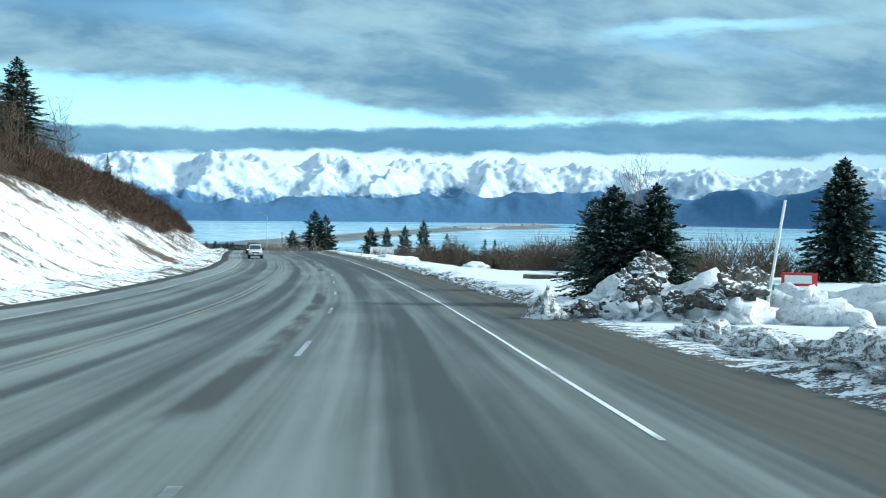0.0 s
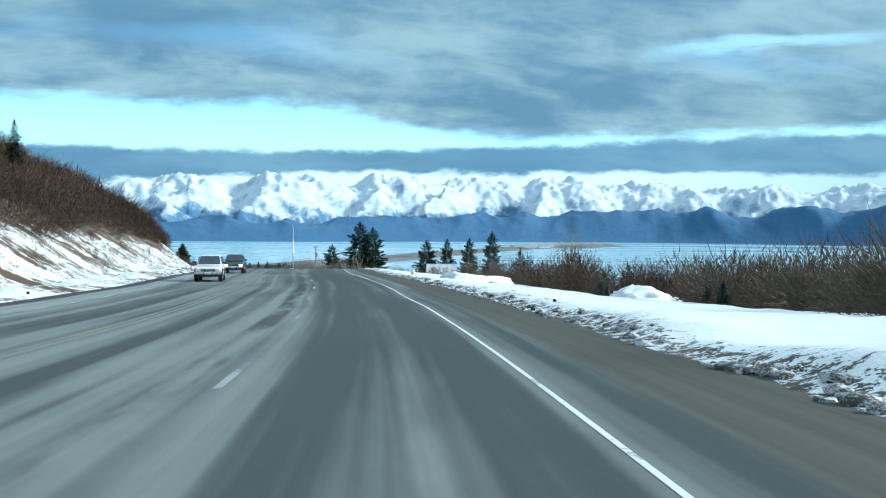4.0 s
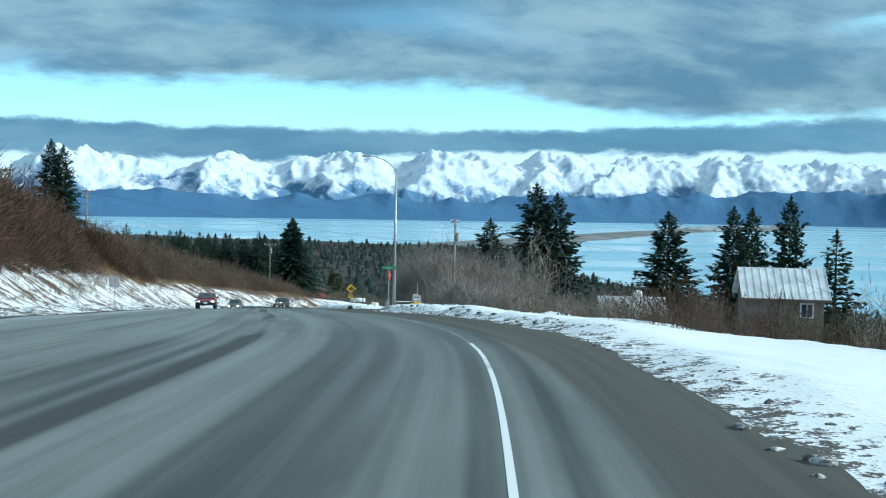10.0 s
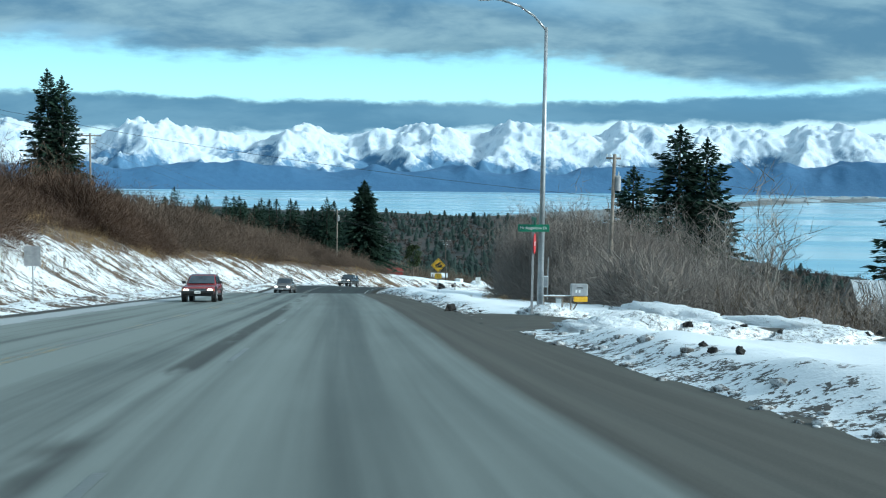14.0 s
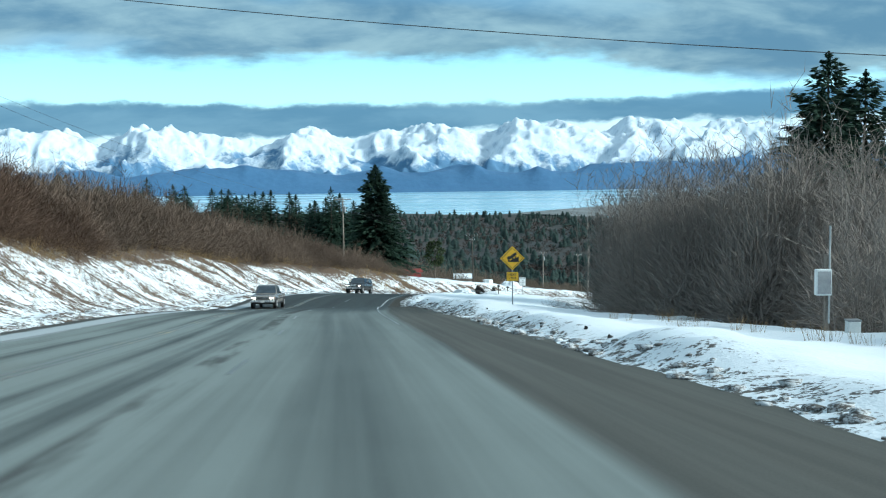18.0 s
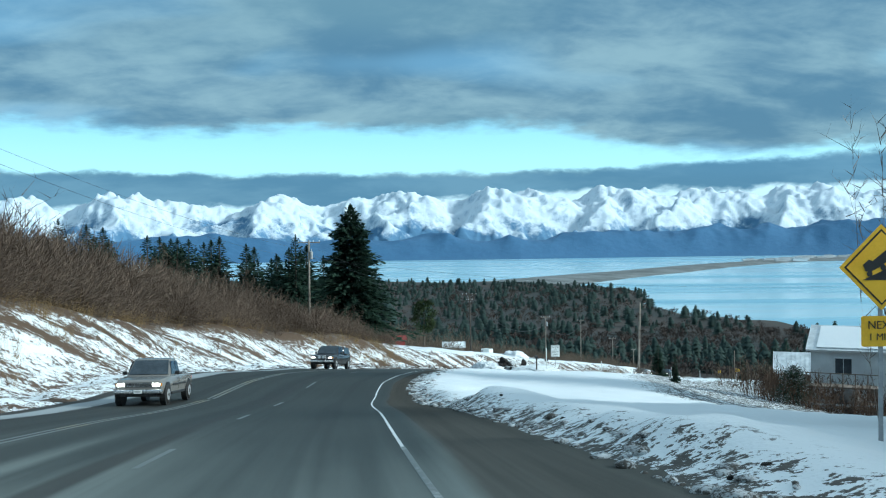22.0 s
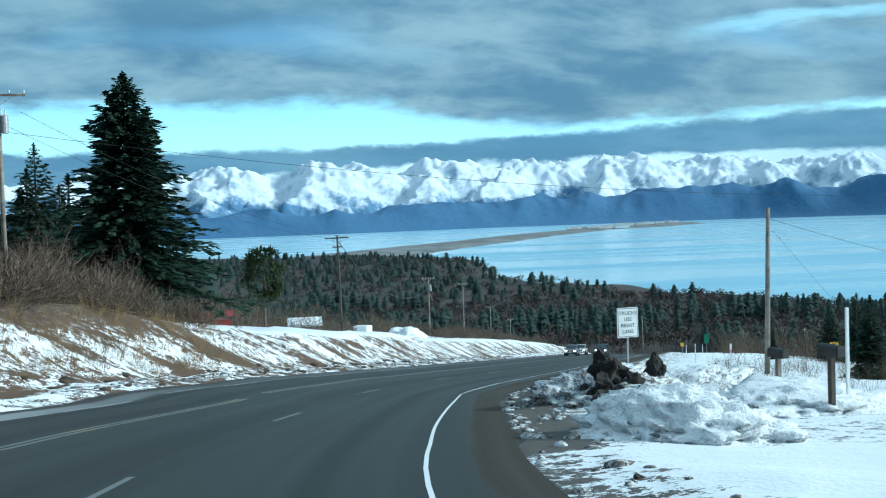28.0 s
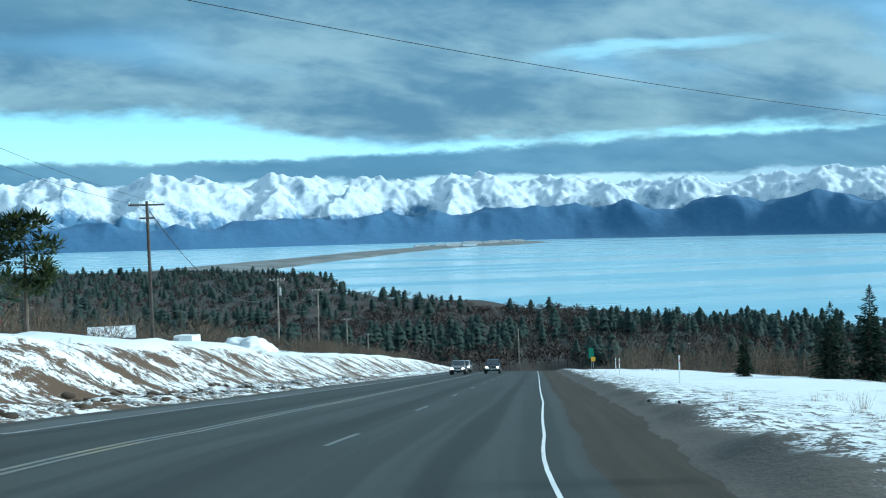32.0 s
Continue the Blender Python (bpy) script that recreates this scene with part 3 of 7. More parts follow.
def by_station(s, table):
    """A value that changes along the road: (station, value) pairs."""
    a = np.array(table)
    return np.interp(s, a[:, 0], a[:, 1])


def wander(x, y, seed=0.0):
    """Cheap smooth noise, about -1 to 1."""
    return (np.sin(x * 0.9 + 1.3 * np.sin(y * 0.7 + seed) + seed) + np.sin(y * 1.1 + 1.7 * np.sin(x * 0.6 - seed)) + np.sin((x + y) * 2.3 + seed * 2.0) * 0.5) / 2.5


BANK = [(0, 7.5), (76, 7.5), (130, 6.6), (170, 4.6), (200, 3.4), (240, 3.0), (280, 3.6), (330, 4.4), (400, 4.2), (440, 3.4), (490, 2.4), (560, 2.2), (720, 1.0)]
RISE = [(0, 0.25), (150, 0.32), (190, 0.5), (285, 0.5), (330, 0.22), (400, 0.14), (480, 0.05), (720, 0.0)]
FLAT = [(0, 24), (110, 22), (150, 15), (200, 10), (260, 9), (290, 13), (310, 10), (340, 9), (372, 12), (400, 10.5), (430, 10), (450, 13), (490, 14), (720, 10)]
FALL = [(0, 0.10), (100, 0.10), (180, 0.16), (290, 0.16), (400, 0.16), (470, 0.08), (720, 0.03)]
TILT = [(0, 0.02), (100, 0.0), (128, -0.02), (148, 0.0), (168, 0.06), (185, 0.09), (276, 0.09), (284, 0.05), (330, 0.05), (345, 0.085), (370, 0.085), (384, 0.06), (400, 0.05), (415, 0.03), (430, 0.0), (720, 0.0)]
BERM = [(0, 0.45), (76, 0.5), (84, 0.35), (92, 0.0), (101, 0.05), (106, 0.3), (150, 0.25), (175, 0.15), (200, 0.06), (240, 0.06), (262, 0.2), (285, 0.35), (292, 0.3), (295, 0.0), (308, 0.02), (313, 0.25), (345, 0.35), (380, 0.4), (400, 0.15), (424, 0.1), (428, 0.0), (440, 0.25), (720, 0.3)]

EDGE = [(0, 2.7), (222, 2.65), (234, 2.25), (262, 2.25), (288, 2.5), (350, 2.6), (372, 2.2), (396, 1.3), (412, 1.15), (440, 1.4), (462, 2.2), (720, 2.6)]


def edge_of(s):
    """Where the snow begins beside the downhill lane; its rim wanders."""
    s = np.asarray(s, float)
    return by_station(s, EDGE) + 0.16 * wander(s * 0.55, s * 0.21, 2.0) + 0.07 * wander(s * 2.1, s * 0.9, 5.0)


def smooth01(x):
    x = np.clip(x, 0, 1)
    return x * x * (3 - 2 * x)


def lift(s, l):
    """Height of the ground above the road's plane at station s and offset l (metres right of the edge line)."""
    s, l = np.asarray(s, float), np.asarray(l, float)
    # uphill side
    t = np.maximum(-13.0 - l, 0)
    hb = by_station(s, BANK) * (1 + 0.16 * wander(s * 0.11, s * 0.05, 2.0))
    wb = 1.5 * hb + 1.2
    z = 0.22 * np.exp(-((t - 1.3) / 0.9) ** 2) * (1 + 0.8 * wander(s * 1.3, t * 2.0, 1.0)) * (t > 0)
    z = z + hb * smooth01((t - 2.2) / wb) + by_station(s, RISE) * np.clip(t - 2.2 - wb * 0.8, 0, 70)
    z = z + 0.22 * wander(s * 0.45, t * 0.7, 9.0) * np.clip((t - 1.5) / 2, 0, 1) + 0.12 * wander(s * 0.9, t * 1.1, 4.0) * np.clip(t - 1, 0, 1) + 0.05 * wander(s * 3.1, t * 3.3, 5.0) * np.clip(t, 0, 1)
    # downhill side
    r = np.maximum(l - edge_of(s), 0)
    be = by_station(s, BERM) * (1 + 0.55 * wander(s * 0.8, 3.0 + 0 * s, 6.0))
    z = z + be * smooth01(r / 1.3) * (0.55 + 0.45 * np.exp(-((r - 1.6) / 1.4) ** 2)) * (r > 0)
    z = z + (0.07 * wander(s * 0.6, r * 0.8, 7.0) + 0.05 * wander(s * 2.6, r * 2.9, 8.0)) * np.clip(r / 1.0, 0, 1) * np.where(be > 0.1, 1, 0.35)
    fw = by_station(s, FLAT)
    z = z - by_station(s, TILT) * np.clip(r - 1.5, 0, 60)
    z = z - by_station(s, FALL) * 1.0 * np.clip(r - fw, 0, 70) * smooth01((r - fw) / 8.0)
    return z


def station_of(x, y):
    """Station and offset of a place."""
    x, y = np.atleast_1d(x).astype(float), np.atleast_1d(y).astype(float)
    i = np.argmin((x[:, None] - LINE[None, :, 0]) ** 2 + (y[:, None] - LINE[None, :, 1]) ** 2, axis=1)
    l = (x - LINE[i, 0]) * RIGHT[i, 0] + (y - LINE[i, 1]) * RIGHT[i, 1]
    return STATION[i], l


def ground_z(x, y):
    s, l = station_of(x, y)
    return np.maximum(np.interp(s, STATION, LINE[:, 2]) + lift(s, l), -77.0)


def gz(x, y):
    return float(ground_z(x, y)[0])


def at_station(s, l, h=0.0):
    """World place at station s, l metres right of the edge line, h above the ground there."""
    x, y, z, rx, ry = (float(v) for v in on_line(s))
    return (x + rx * l, y + ry * l, z + float(lift(s, l)) + h)


def heading(s):
    """Degrees about z that turn +y to the road's direction at station s."""
    rx, ry = (float(v) for v in on_line(s)[3:])
    return math.degrees(math.atan2(ry, rx))


def sheet(name, ss, ls, mat, raise_by=0.0, smooth=True, grime=None):
    """A swept strip of ground: rows along the road, columns across it."""
    S, L = np.meshgrid(ss, ls, indexing="ij")
    x, y, z, rx, ry = on_line(S)
    v = np.stack([x + rx * L, y + ry * L, np.maximum(z + lift(S, L) * (0.0 if mat is ASPHALT or raise_by else 1.0), -77.0) + raise_by - (0.05 * (L < edge_of(S)) if grime is not None and ls[-1] > 5 else 0.0)], -1).reshape(-1, 3)
    n, k = S.shape
    i = (np.arange(n - 1)[:, None] * k + np.arange(k - 1)[None, :]).ravel()
    f = np.stack([i, i + 1, i + k + 1, i + k], 1)
    me = mesh_data(name, v, f, mat, smooth)
    uv = me.uv_layers.new(name="lane")
    st = np.stack([L.ravel(), S.ravel()], 1)[f.ravel()]
    uv.data.foreach_set("uv", st.astype(np.float32).ravel())
    if grime is not None:
        at = me.attributes.new("grime", "FLOAT", "POINT")
        at.data.foreach_set("value", grime(S, L).astype(np.float32).ravel())
    return new(name, me)


def grime_of(S, L):
    """Plough dirt and sand: heavy against the pavement, thin farther out; bare soil shows on the cut bank."""
    r, t = np.maximum(L - edge_of(S), 0), np.maximum(-13.0 - L, 0)
    k = np.where(L > 0, (0.95 - 0.25 * smooth01((S - 225) / 30) * smooth01((355 - S) / 20)) * np.exp(-(r / 1.05) ** 2) + 0.05, 0.75 * np.exp(-(t / (1.6 + 0.9 * smooth01((S - 440) / 10))) ** 2) + 0.12 * smooth01((S - 440) / 10) * np.exp(-(t / 3.0) ** 2))
    k = np.where((L > 0) & (S > 425), k + (0.80 + 0.28 * wander(S * 0.9, L * 1.1, 1.0)) * np.exp(-(r / 5.2) ** 2), k)
    hb = by_station(S, BANK)
    wb = 1.5 * hb + 1.2
    face = smooth01((t - 2.0) / 1.0) * smooth01((wb + 2.4 - t) / 2.0)
    k = k + np.where(L < 0, face * (by_station(S, [(0, 0.32), (140, 0.38), (170, 0.64), (290, 0.68), (330, 0.66), (400, 0.70), (440, 0.74), (720, 0.72)]) + 0.16 * wander(S * 1.7 + t * 1.5, t * 0.35, 3.0) * by_station(S, [(0, 0.4), (150, 0.5), (170, 1), (720, 1)])), 0)
    k = k + np.where(L < 0, 1.15 * smooth01((t - wb + 0.5) / 3.0) * (1 - smooth01((S - 462) / 9.0)), 0)          # leaf litter under the brush
    k = k + np.where(L > 0, 0.85 * smooth01((r - by_station(S, FLAT) - 1) / 3.0), 0)
    return k


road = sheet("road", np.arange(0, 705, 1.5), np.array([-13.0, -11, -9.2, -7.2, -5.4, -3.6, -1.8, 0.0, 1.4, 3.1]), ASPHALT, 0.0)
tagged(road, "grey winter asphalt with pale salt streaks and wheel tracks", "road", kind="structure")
near = np.concatenate([np.arange(60, 480, 0.75)])
ls_r = np.concatenate([np.concatenate([np.linspace(0.7, 3.4, 19), np.linspace(3.6, 6, 11)]), np.linspace(6.4, 16, 22), np.linspace(17, 40, 18), np.linspace(43, 105, 16)])
ls_l = -np.concatenate([np.linspace(12.98, 16, 13), np.linspace(16.4, 28, 26), np.linspace(29, 48, 14), np.linspace(51, 100, 12)])
tagged(sheet("ground", near, ls_r, SNOW, 0.0, grime=grime_of), "snow-covered verge and slope falling away below the road", "snow", kind="structure")
tagged(sheet("ground", near, ls_l[::-1], SNOW, 0.0, grime=grime_of), "snowy cut bank with bare brown soil rising beside the road", "snow", kind="structure")
for ss_, nm in ((np.arange(0, 60.5, 3.0), "ground"), (np.arange(479.25, 705, 3.0), "ground")):
    tagged(sheet(nm, ss_, ls_r[::2], SNOW, 0.0, grime=grime_of), "snowy ground below the road", "snow", kind="structure")
    tagged(sheet(nm, ss_, ls_l[::-1][::2], SNOW, 0.0, grime=grime_of), "snowy ground above the road", "snow", kind="structure")


def stripe(name, s0, s1, l0, l1, mat, label, step=1.5):
    """Painted marking 4 mm above the asphalt."""
    n = max(int((s1 - s0) / step), 1)
    return tagged(sheet(name, np.linspace(s0, s1, n + 1), np.array([l0, l1]), mat, 0.004), label, "road marking", kind="structure")


stripe("trim", 84, 250, -0.034, 0.034, LINE_WHITE, "white edge line along the lane")
stripe("trim", 250, 268, -0.034, 0.034, LINE_GONE, "worn white edge line along the lane")
stripe("trim", 340, 362, -0.04, 0.04, LINE_GONE, "worn white edge line along the lane")
stripe("trim", 362, 700, -0.03, 0.03, LINE_WHITE, "white edge line along the lane")
stripe("trim", 0, 700, -7.36, -7.24, LINE_YELLOW, "faded yellow centre line")
stripe("trim", 0, 700, -7.12, -7.00, LINE_YELLOW, "faded yellow centre line")
stripe("trim", 0, 700, -11.0, -10.86, LINE_FAINT, "worn white line beside the uphill lane")
for k in range(0, 56):
    stripe("trim", 6 + k * 12.2, 9.0 + k * 12.2, -3.65, -3.55, LINE_FAINT if 6 + k * 12.2 < 215 else LINE_GHOST, "short worn white lane dash")

# ---- far country: hillside, bay, spit and mountains ----
SEA = -80.0


def near_shore(a):
    """Distance of the near shore from the hill, by azimuth in degrees."""
    return np.interp(a, [-180, -60, -20, 0, 9, 12.5, 13.5, 20, 30, 45, 90, 180], [2200, 2100, 1750, 1450, 1330, 1180, 860, 700, 600, 540, 480, 480])


def far_hill(x, y):
    """Lower hillside from the road down to the shore."""
    x, y = np.asarray(x, float), np.asarray(y, float)
    base = np.interp(y, [-400, -60, 100, 301, 490, 600, 760, 1500], [8, -6, -12, -34, -60, -69, -75.5, -77])
    s, l = station_of(np.ravel(x), np.ravel(y))
    s, l = s.reshape(x.shape), l.reshape(x.shape)
    left = np.clip(-l - 60, 0, 400)
    right = np.clip(l - 30, 0, 900)
    z = base + 0.14 * np.minimum(left, 240) * np.interp(y, [200, 420, 700, 900], [1, 0.45, 0.1, 0.0]) - 0.10 * right
    z = np.maximum(z + 1.5 * wander(x * 0.02, y * 0.02, 3.0), -77.2 + 1.2 * wander(x * 0.012, y * 0.015, 1.0))
    rim = np.interp(s, STATION, LINE[:, 2]) + lift(s, np.clip(l, -104, 104))
    near_ = smooth01(1.0 - (np.abs(l) - 104) / 260.0) * (s > 1) * (s < 704)
    z = np.where(np.abs(l) >= 104, z + (np.minimum(rim, z + 60) - z) * near_, z)
    inside = (np.abs(l) < 108) & (s > 1) & (s < 704)
    z = np.where(inside, np.minimum(z, ground_z(np.ravel(x), np.ravel(y)).reshape(x.shape) - 2.5), z)
    a, d_ = np.degrees(np.arctan2(x, y - 250.0)), np.hypot(x, y - 250.0)
    edge = near_shore(a) * (1 + 0.03 * wander(a * 0.9, a * 0.4, 5.0))
    return np.where(d_ > edge, np.maximum(z - 0.35 * (d_ - edge), SEA - 8), z)


NX = 130
gx, gy = np.meshgrid(np.linspace(-1500, 1150, NX), np.linspace(-420, 2100, NX), indexing="ij")
v = np.stack([gx, gy, far_hill(gx, gy)], -1).reshape(-1, 3)
i = (np.arange(NX - 1)[:, None] * NX + np.arange(NX - 1)[None, :]).ravel()
tagged(new("ground_far", mesh_data("ground_far", v, np.stack([i, i + NX, i + NX + 1, i + 1], 1), HILL, True)), "brown wooded hillside sloping down to the bay", "hillside", kind="structure")
w = np.array([(-4700, -3500, SEA), (4700, -3500, SEA), (4700, 4850, SEA), (-4700, 4850, SEA)])
tagged(new("water", mesh_data("water", w, np.array([[0, 1, 2, 3]]), WATER)), "calm bay water, sky reflection painted in as blue with pale streaks", "water", kind="structure")


def shore_range(a):
    return np.interp(a, [-180, -40, -15, 5, 15, 25, 45, 180], [3400, 3400, 3450, 3650, 3980, 4250, 4330, 4330])


def ridged(X, Y, fr, seed, octaves=6, gain=0.5):
    """Ridged fractal noise, about 0 to 1."""
    total, amp, norm = np.zeros_like(X), 1.0, 0.0
    for o in range(octaves):
        nz = np.array([noise.noise((px * fr, py * fr, seed + 7.3 * o)) for px, py in zip(X.ravel(), Y.ravel())]).reshape(X.shape)
        total += amp * (1 - np.minimum(2.0 * np.abs(nz), 1.0))
        norm += amp
        amp, fr = amp * gain, fr * 2.07
    return total / norm


def polar_grid(a0, a1, per, inner, depth, k):
    A, U = np.linspace(a0, a1, int((a1 - a0) * per)), np.linspace(0, 1, k)
    AA, UU = np.meshgrid(A, U, indexing="ij")
    R = shore_range(AA) + inner + UU * depth
    return AA, UU, R * np.sin(np.radians(AA)), R * np.cos(np.radians(AA))


def range_mesh(name, X, Y, Z, mat, label):
    n, k = X.shape
    i_ = (np.arange(n - 1)[:, None] * k + np.arange(k - 1)[None, :]).ravel()
    f_ = np.stack([i_, i_ + k, i_ + k + 1, i_ + 1], 1)
    return tagged(new(name, mesh_data(name, np.stack([X, Y, Z], -1).reshape(-1, 3), f_, mat, True)), label, "mountains", kind="structure")


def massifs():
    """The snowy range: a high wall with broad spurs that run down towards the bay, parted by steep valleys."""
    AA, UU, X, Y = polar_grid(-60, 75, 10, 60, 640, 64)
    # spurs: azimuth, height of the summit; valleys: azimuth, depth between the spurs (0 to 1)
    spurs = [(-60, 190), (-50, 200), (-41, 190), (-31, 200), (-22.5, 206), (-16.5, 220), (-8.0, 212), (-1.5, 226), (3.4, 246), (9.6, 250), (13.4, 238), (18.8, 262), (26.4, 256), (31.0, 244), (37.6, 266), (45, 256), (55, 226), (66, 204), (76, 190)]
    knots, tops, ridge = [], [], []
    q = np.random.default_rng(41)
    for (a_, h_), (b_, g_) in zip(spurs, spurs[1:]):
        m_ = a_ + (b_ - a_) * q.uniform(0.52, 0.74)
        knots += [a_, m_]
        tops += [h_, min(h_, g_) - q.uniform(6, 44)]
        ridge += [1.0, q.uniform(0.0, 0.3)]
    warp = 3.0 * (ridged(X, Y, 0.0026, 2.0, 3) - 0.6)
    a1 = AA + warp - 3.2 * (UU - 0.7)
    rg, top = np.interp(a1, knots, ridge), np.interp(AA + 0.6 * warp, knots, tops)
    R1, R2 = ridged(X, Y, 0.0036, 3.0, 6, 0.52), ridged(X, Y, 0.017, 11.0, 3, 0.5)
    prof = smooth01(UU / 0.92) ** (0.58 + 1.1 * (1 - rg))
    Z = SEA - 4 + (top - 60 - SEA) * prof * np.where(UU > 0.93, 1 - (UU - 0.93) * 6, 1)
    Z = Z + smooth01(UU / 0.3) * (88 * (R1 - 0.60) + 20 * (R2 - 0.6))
    return range_mesh("backdrop", X, Y, Z, MOUNTAIN, "sunlit snowy mountain range across the bay, blue haze painted into its colours")


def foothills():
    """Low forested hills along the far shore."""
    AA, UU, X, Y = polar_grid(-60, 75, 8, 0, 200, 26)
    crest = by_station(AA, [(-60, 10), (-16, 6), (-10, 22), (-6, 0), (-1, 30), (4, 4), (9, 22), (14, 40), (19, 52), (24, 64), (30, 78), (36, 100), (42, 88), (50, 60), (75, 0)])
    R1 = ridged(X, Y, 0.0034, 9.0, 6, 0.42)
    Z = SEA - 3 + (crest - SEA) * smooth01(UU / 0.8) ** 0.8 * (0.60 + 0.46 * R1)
    return range_mesh("backdrop", X, Y, Z, FOOTHILL, "forested foothills along the far shore, haze painted in as dark blue")


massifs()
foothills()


def spit():
    """The long gravel spit: a low curved bar that runs out into the bay."""
    n = 90
    u = np.linspace(0, 1, n)
    a = np.radians(5.0 + 18.6 * u ** 0.85)
    d_ = np.interp(u, [0, 0.35, 0.7, 1.0], [1420, 1950, 2750, 3600])
    half = np.interp(u, [0, 0.3, 0.72, 0.8, 0.93, 1.0], [110, 90, 80, 190, 210, 20])
    cx, cy = d_ * np.sin(a), 250 + d_ * np.cos(a)
    tx, ty = np.gradient(cx), np.gradient(cy)
    L = np.hypot(tx, ty)
    nx_, ny_ = ty / L, -tx / L
    rows_ = []
    for k, hz in ((-1.0, -1.5), (-0.6, 2.6), (0.0, 4.2), (0.6, 2.6), (1.0, -1.5)):
        rows_.append(np.stack([cx + nx_ * half * k, cy + ny_ * half * k, SEA + hz + 0.3 * wander(u * 60, u * 31 + k, 2.0)], 1))
    v_ = np.stack(rows_, 1).reshape(-1, 3)
    i_ = (np.arange(n - 1)[:, None] * 5 + np.arange(4)[None, :]).ravel()
    return v_, np.stack([i_, i_ + 5, i_ + 6, i_ + 1], 1), cx, cy


SAND = plain("spit_gravel", (0.08, 0.09, 0.09), (0.22, 0.235, 0.235), 0.9, 0.02, relief=0.2, fine=0.2)
sv, sf, spx, spy = spit()
tagged(new("spit", mesh_data("spit", sv, sf, SAND, True)), "long low grey gravel spit reaching into the bay", "spit", kind="structure")

# ---- vegetation ----
rng = np.random.default_rng(7)


def spruce_mesh(name, h, r, seed, mat, whorls=40, per=10, sprays=13, bare=0.06, fat=1.0, taper=0.82):
    """Crown of a spruce: drooping boughs in whorls, each carrying needle sprays."""
    q = np.random.default_rng(seed)
    vs, fs = [], []
    n = 0
    for w_ in range(whorls):
        u = bare + (1 - bare) * (w_ / (whorls - 1)) ** 0.92
        z0 = u * h
        reach = r * ((1 - u) ** taper * (0.70 + 0.46 * q.random()) + 0.010)
        k = max(4, int(per * (1 - 0.45 * u)))
        a0 = q.random() * TAU
        for b_ in range(k):
            a = a0 + TAU * b_ / k + q.normal(0, 0.16)
            L = reach * q.choice((0.6, 0.9, 1.0, 1.1, 1.22)) * q.uniform(0.85, 1.1)
            rise = 0.75 * u * u - 0.20 + q.normal(0, 0.05)
            m_ = max(3, int(sprays * (0.35 + 0.65 * L / r)))
            tt_ = np.linspace(0.12, 1.0, m_)
            cx, cy = math.cos(a), math.sin(a)
            px, pz = L * tt_, z0 + L * (rise * tt_ - 0.30 * tt_ ** 2 * (1 - u) + 0.10 * tt_ ** 3)
            for t_, x_, z_ in zip(tt_, px, pz):
                wd = fat * 0.115 * q.uniform(0.6, 1.3) * (0.30 + 0.70 * min(L, 1.0))
                ln = (0.10 + 0.46 * min(L, 1.0) * (1.15 - 0.5 * t_)) * q.uniform(0.7, 1.3)
                base = np.array([cx * x_, cy * x_, z_ + q.normal(0, 0.03)])
                an = a + q.choice((-1, 1)) * q.uniform(0.1, 1.0) * (1.15 - t_)
                fx, fy = math.cos(an), math.sin(an)
                roll = q.normal(0, 0.45)
                sx, sy, sz = -fy * math.cos(roll), fx * math.cos(roll), math.sin(roll)
                tip = base + np.array([fx * ln, fy * ln, q.normal(-0.16, 0.14) * ln])
                md = base * 0.45 + tip * 0.55
                p1 = md + np.array([sx * wd, sy * wd, sz * wd - 0.35 * wd])
                p2 = md + np.array([-sx * wd, -sy * wd, -sz * wd - 0.35 * wd])
                vs += [base, p1, tip, p2]
                fs += [(n, n + 1, n + 2), (n, n + 2, n + 3)]
                n += 4
    # leader: short upright sprays round the tip
    for i in range(70):
        z_ = h * (0.93 + 0.085 * i / 70)
        a = i * 2.4
        ln, wd = h * 0.022 * q.uniform(0.7, 1.2) * (1.25 - i / 70), h * 0.0042
        base = np.array([0.0, 0.0, z_])
        tip = base + np.array([math.cos(a) * ln * 0.75, math.sin(a) * ln * 0.75, ln * 0.8])
        md = (base + tip) / 2
        sd = np.array([-math.sin(a) * wd, math.cos(a) * wd, 0.0])
        vs += [base, md + sd, tip, md - sd]
        fs += [(n, n + 1, n + 2), (n, n + 2, n + 3)]
        n += 4
    return mesh_data(name, np.array(vs), np.array(fs), mat)


def trunk_mesh(name, h, r, mat):
    bm = bmesh.new()
    rod(bm, (0, 0, -0.6), (0, 0, h * 0.55), r, r * 0.6, 9)
    rod(bm, (0, 0, h * 0.55), (0, 0, h * 0.985), r * 0.6, 0.015, 7)
    me = bpy.data.meshes.new(name)
    bm.to_mesh(me)
    bm.free()
    me.materials.append(mat)
    return me


KINDS = {}
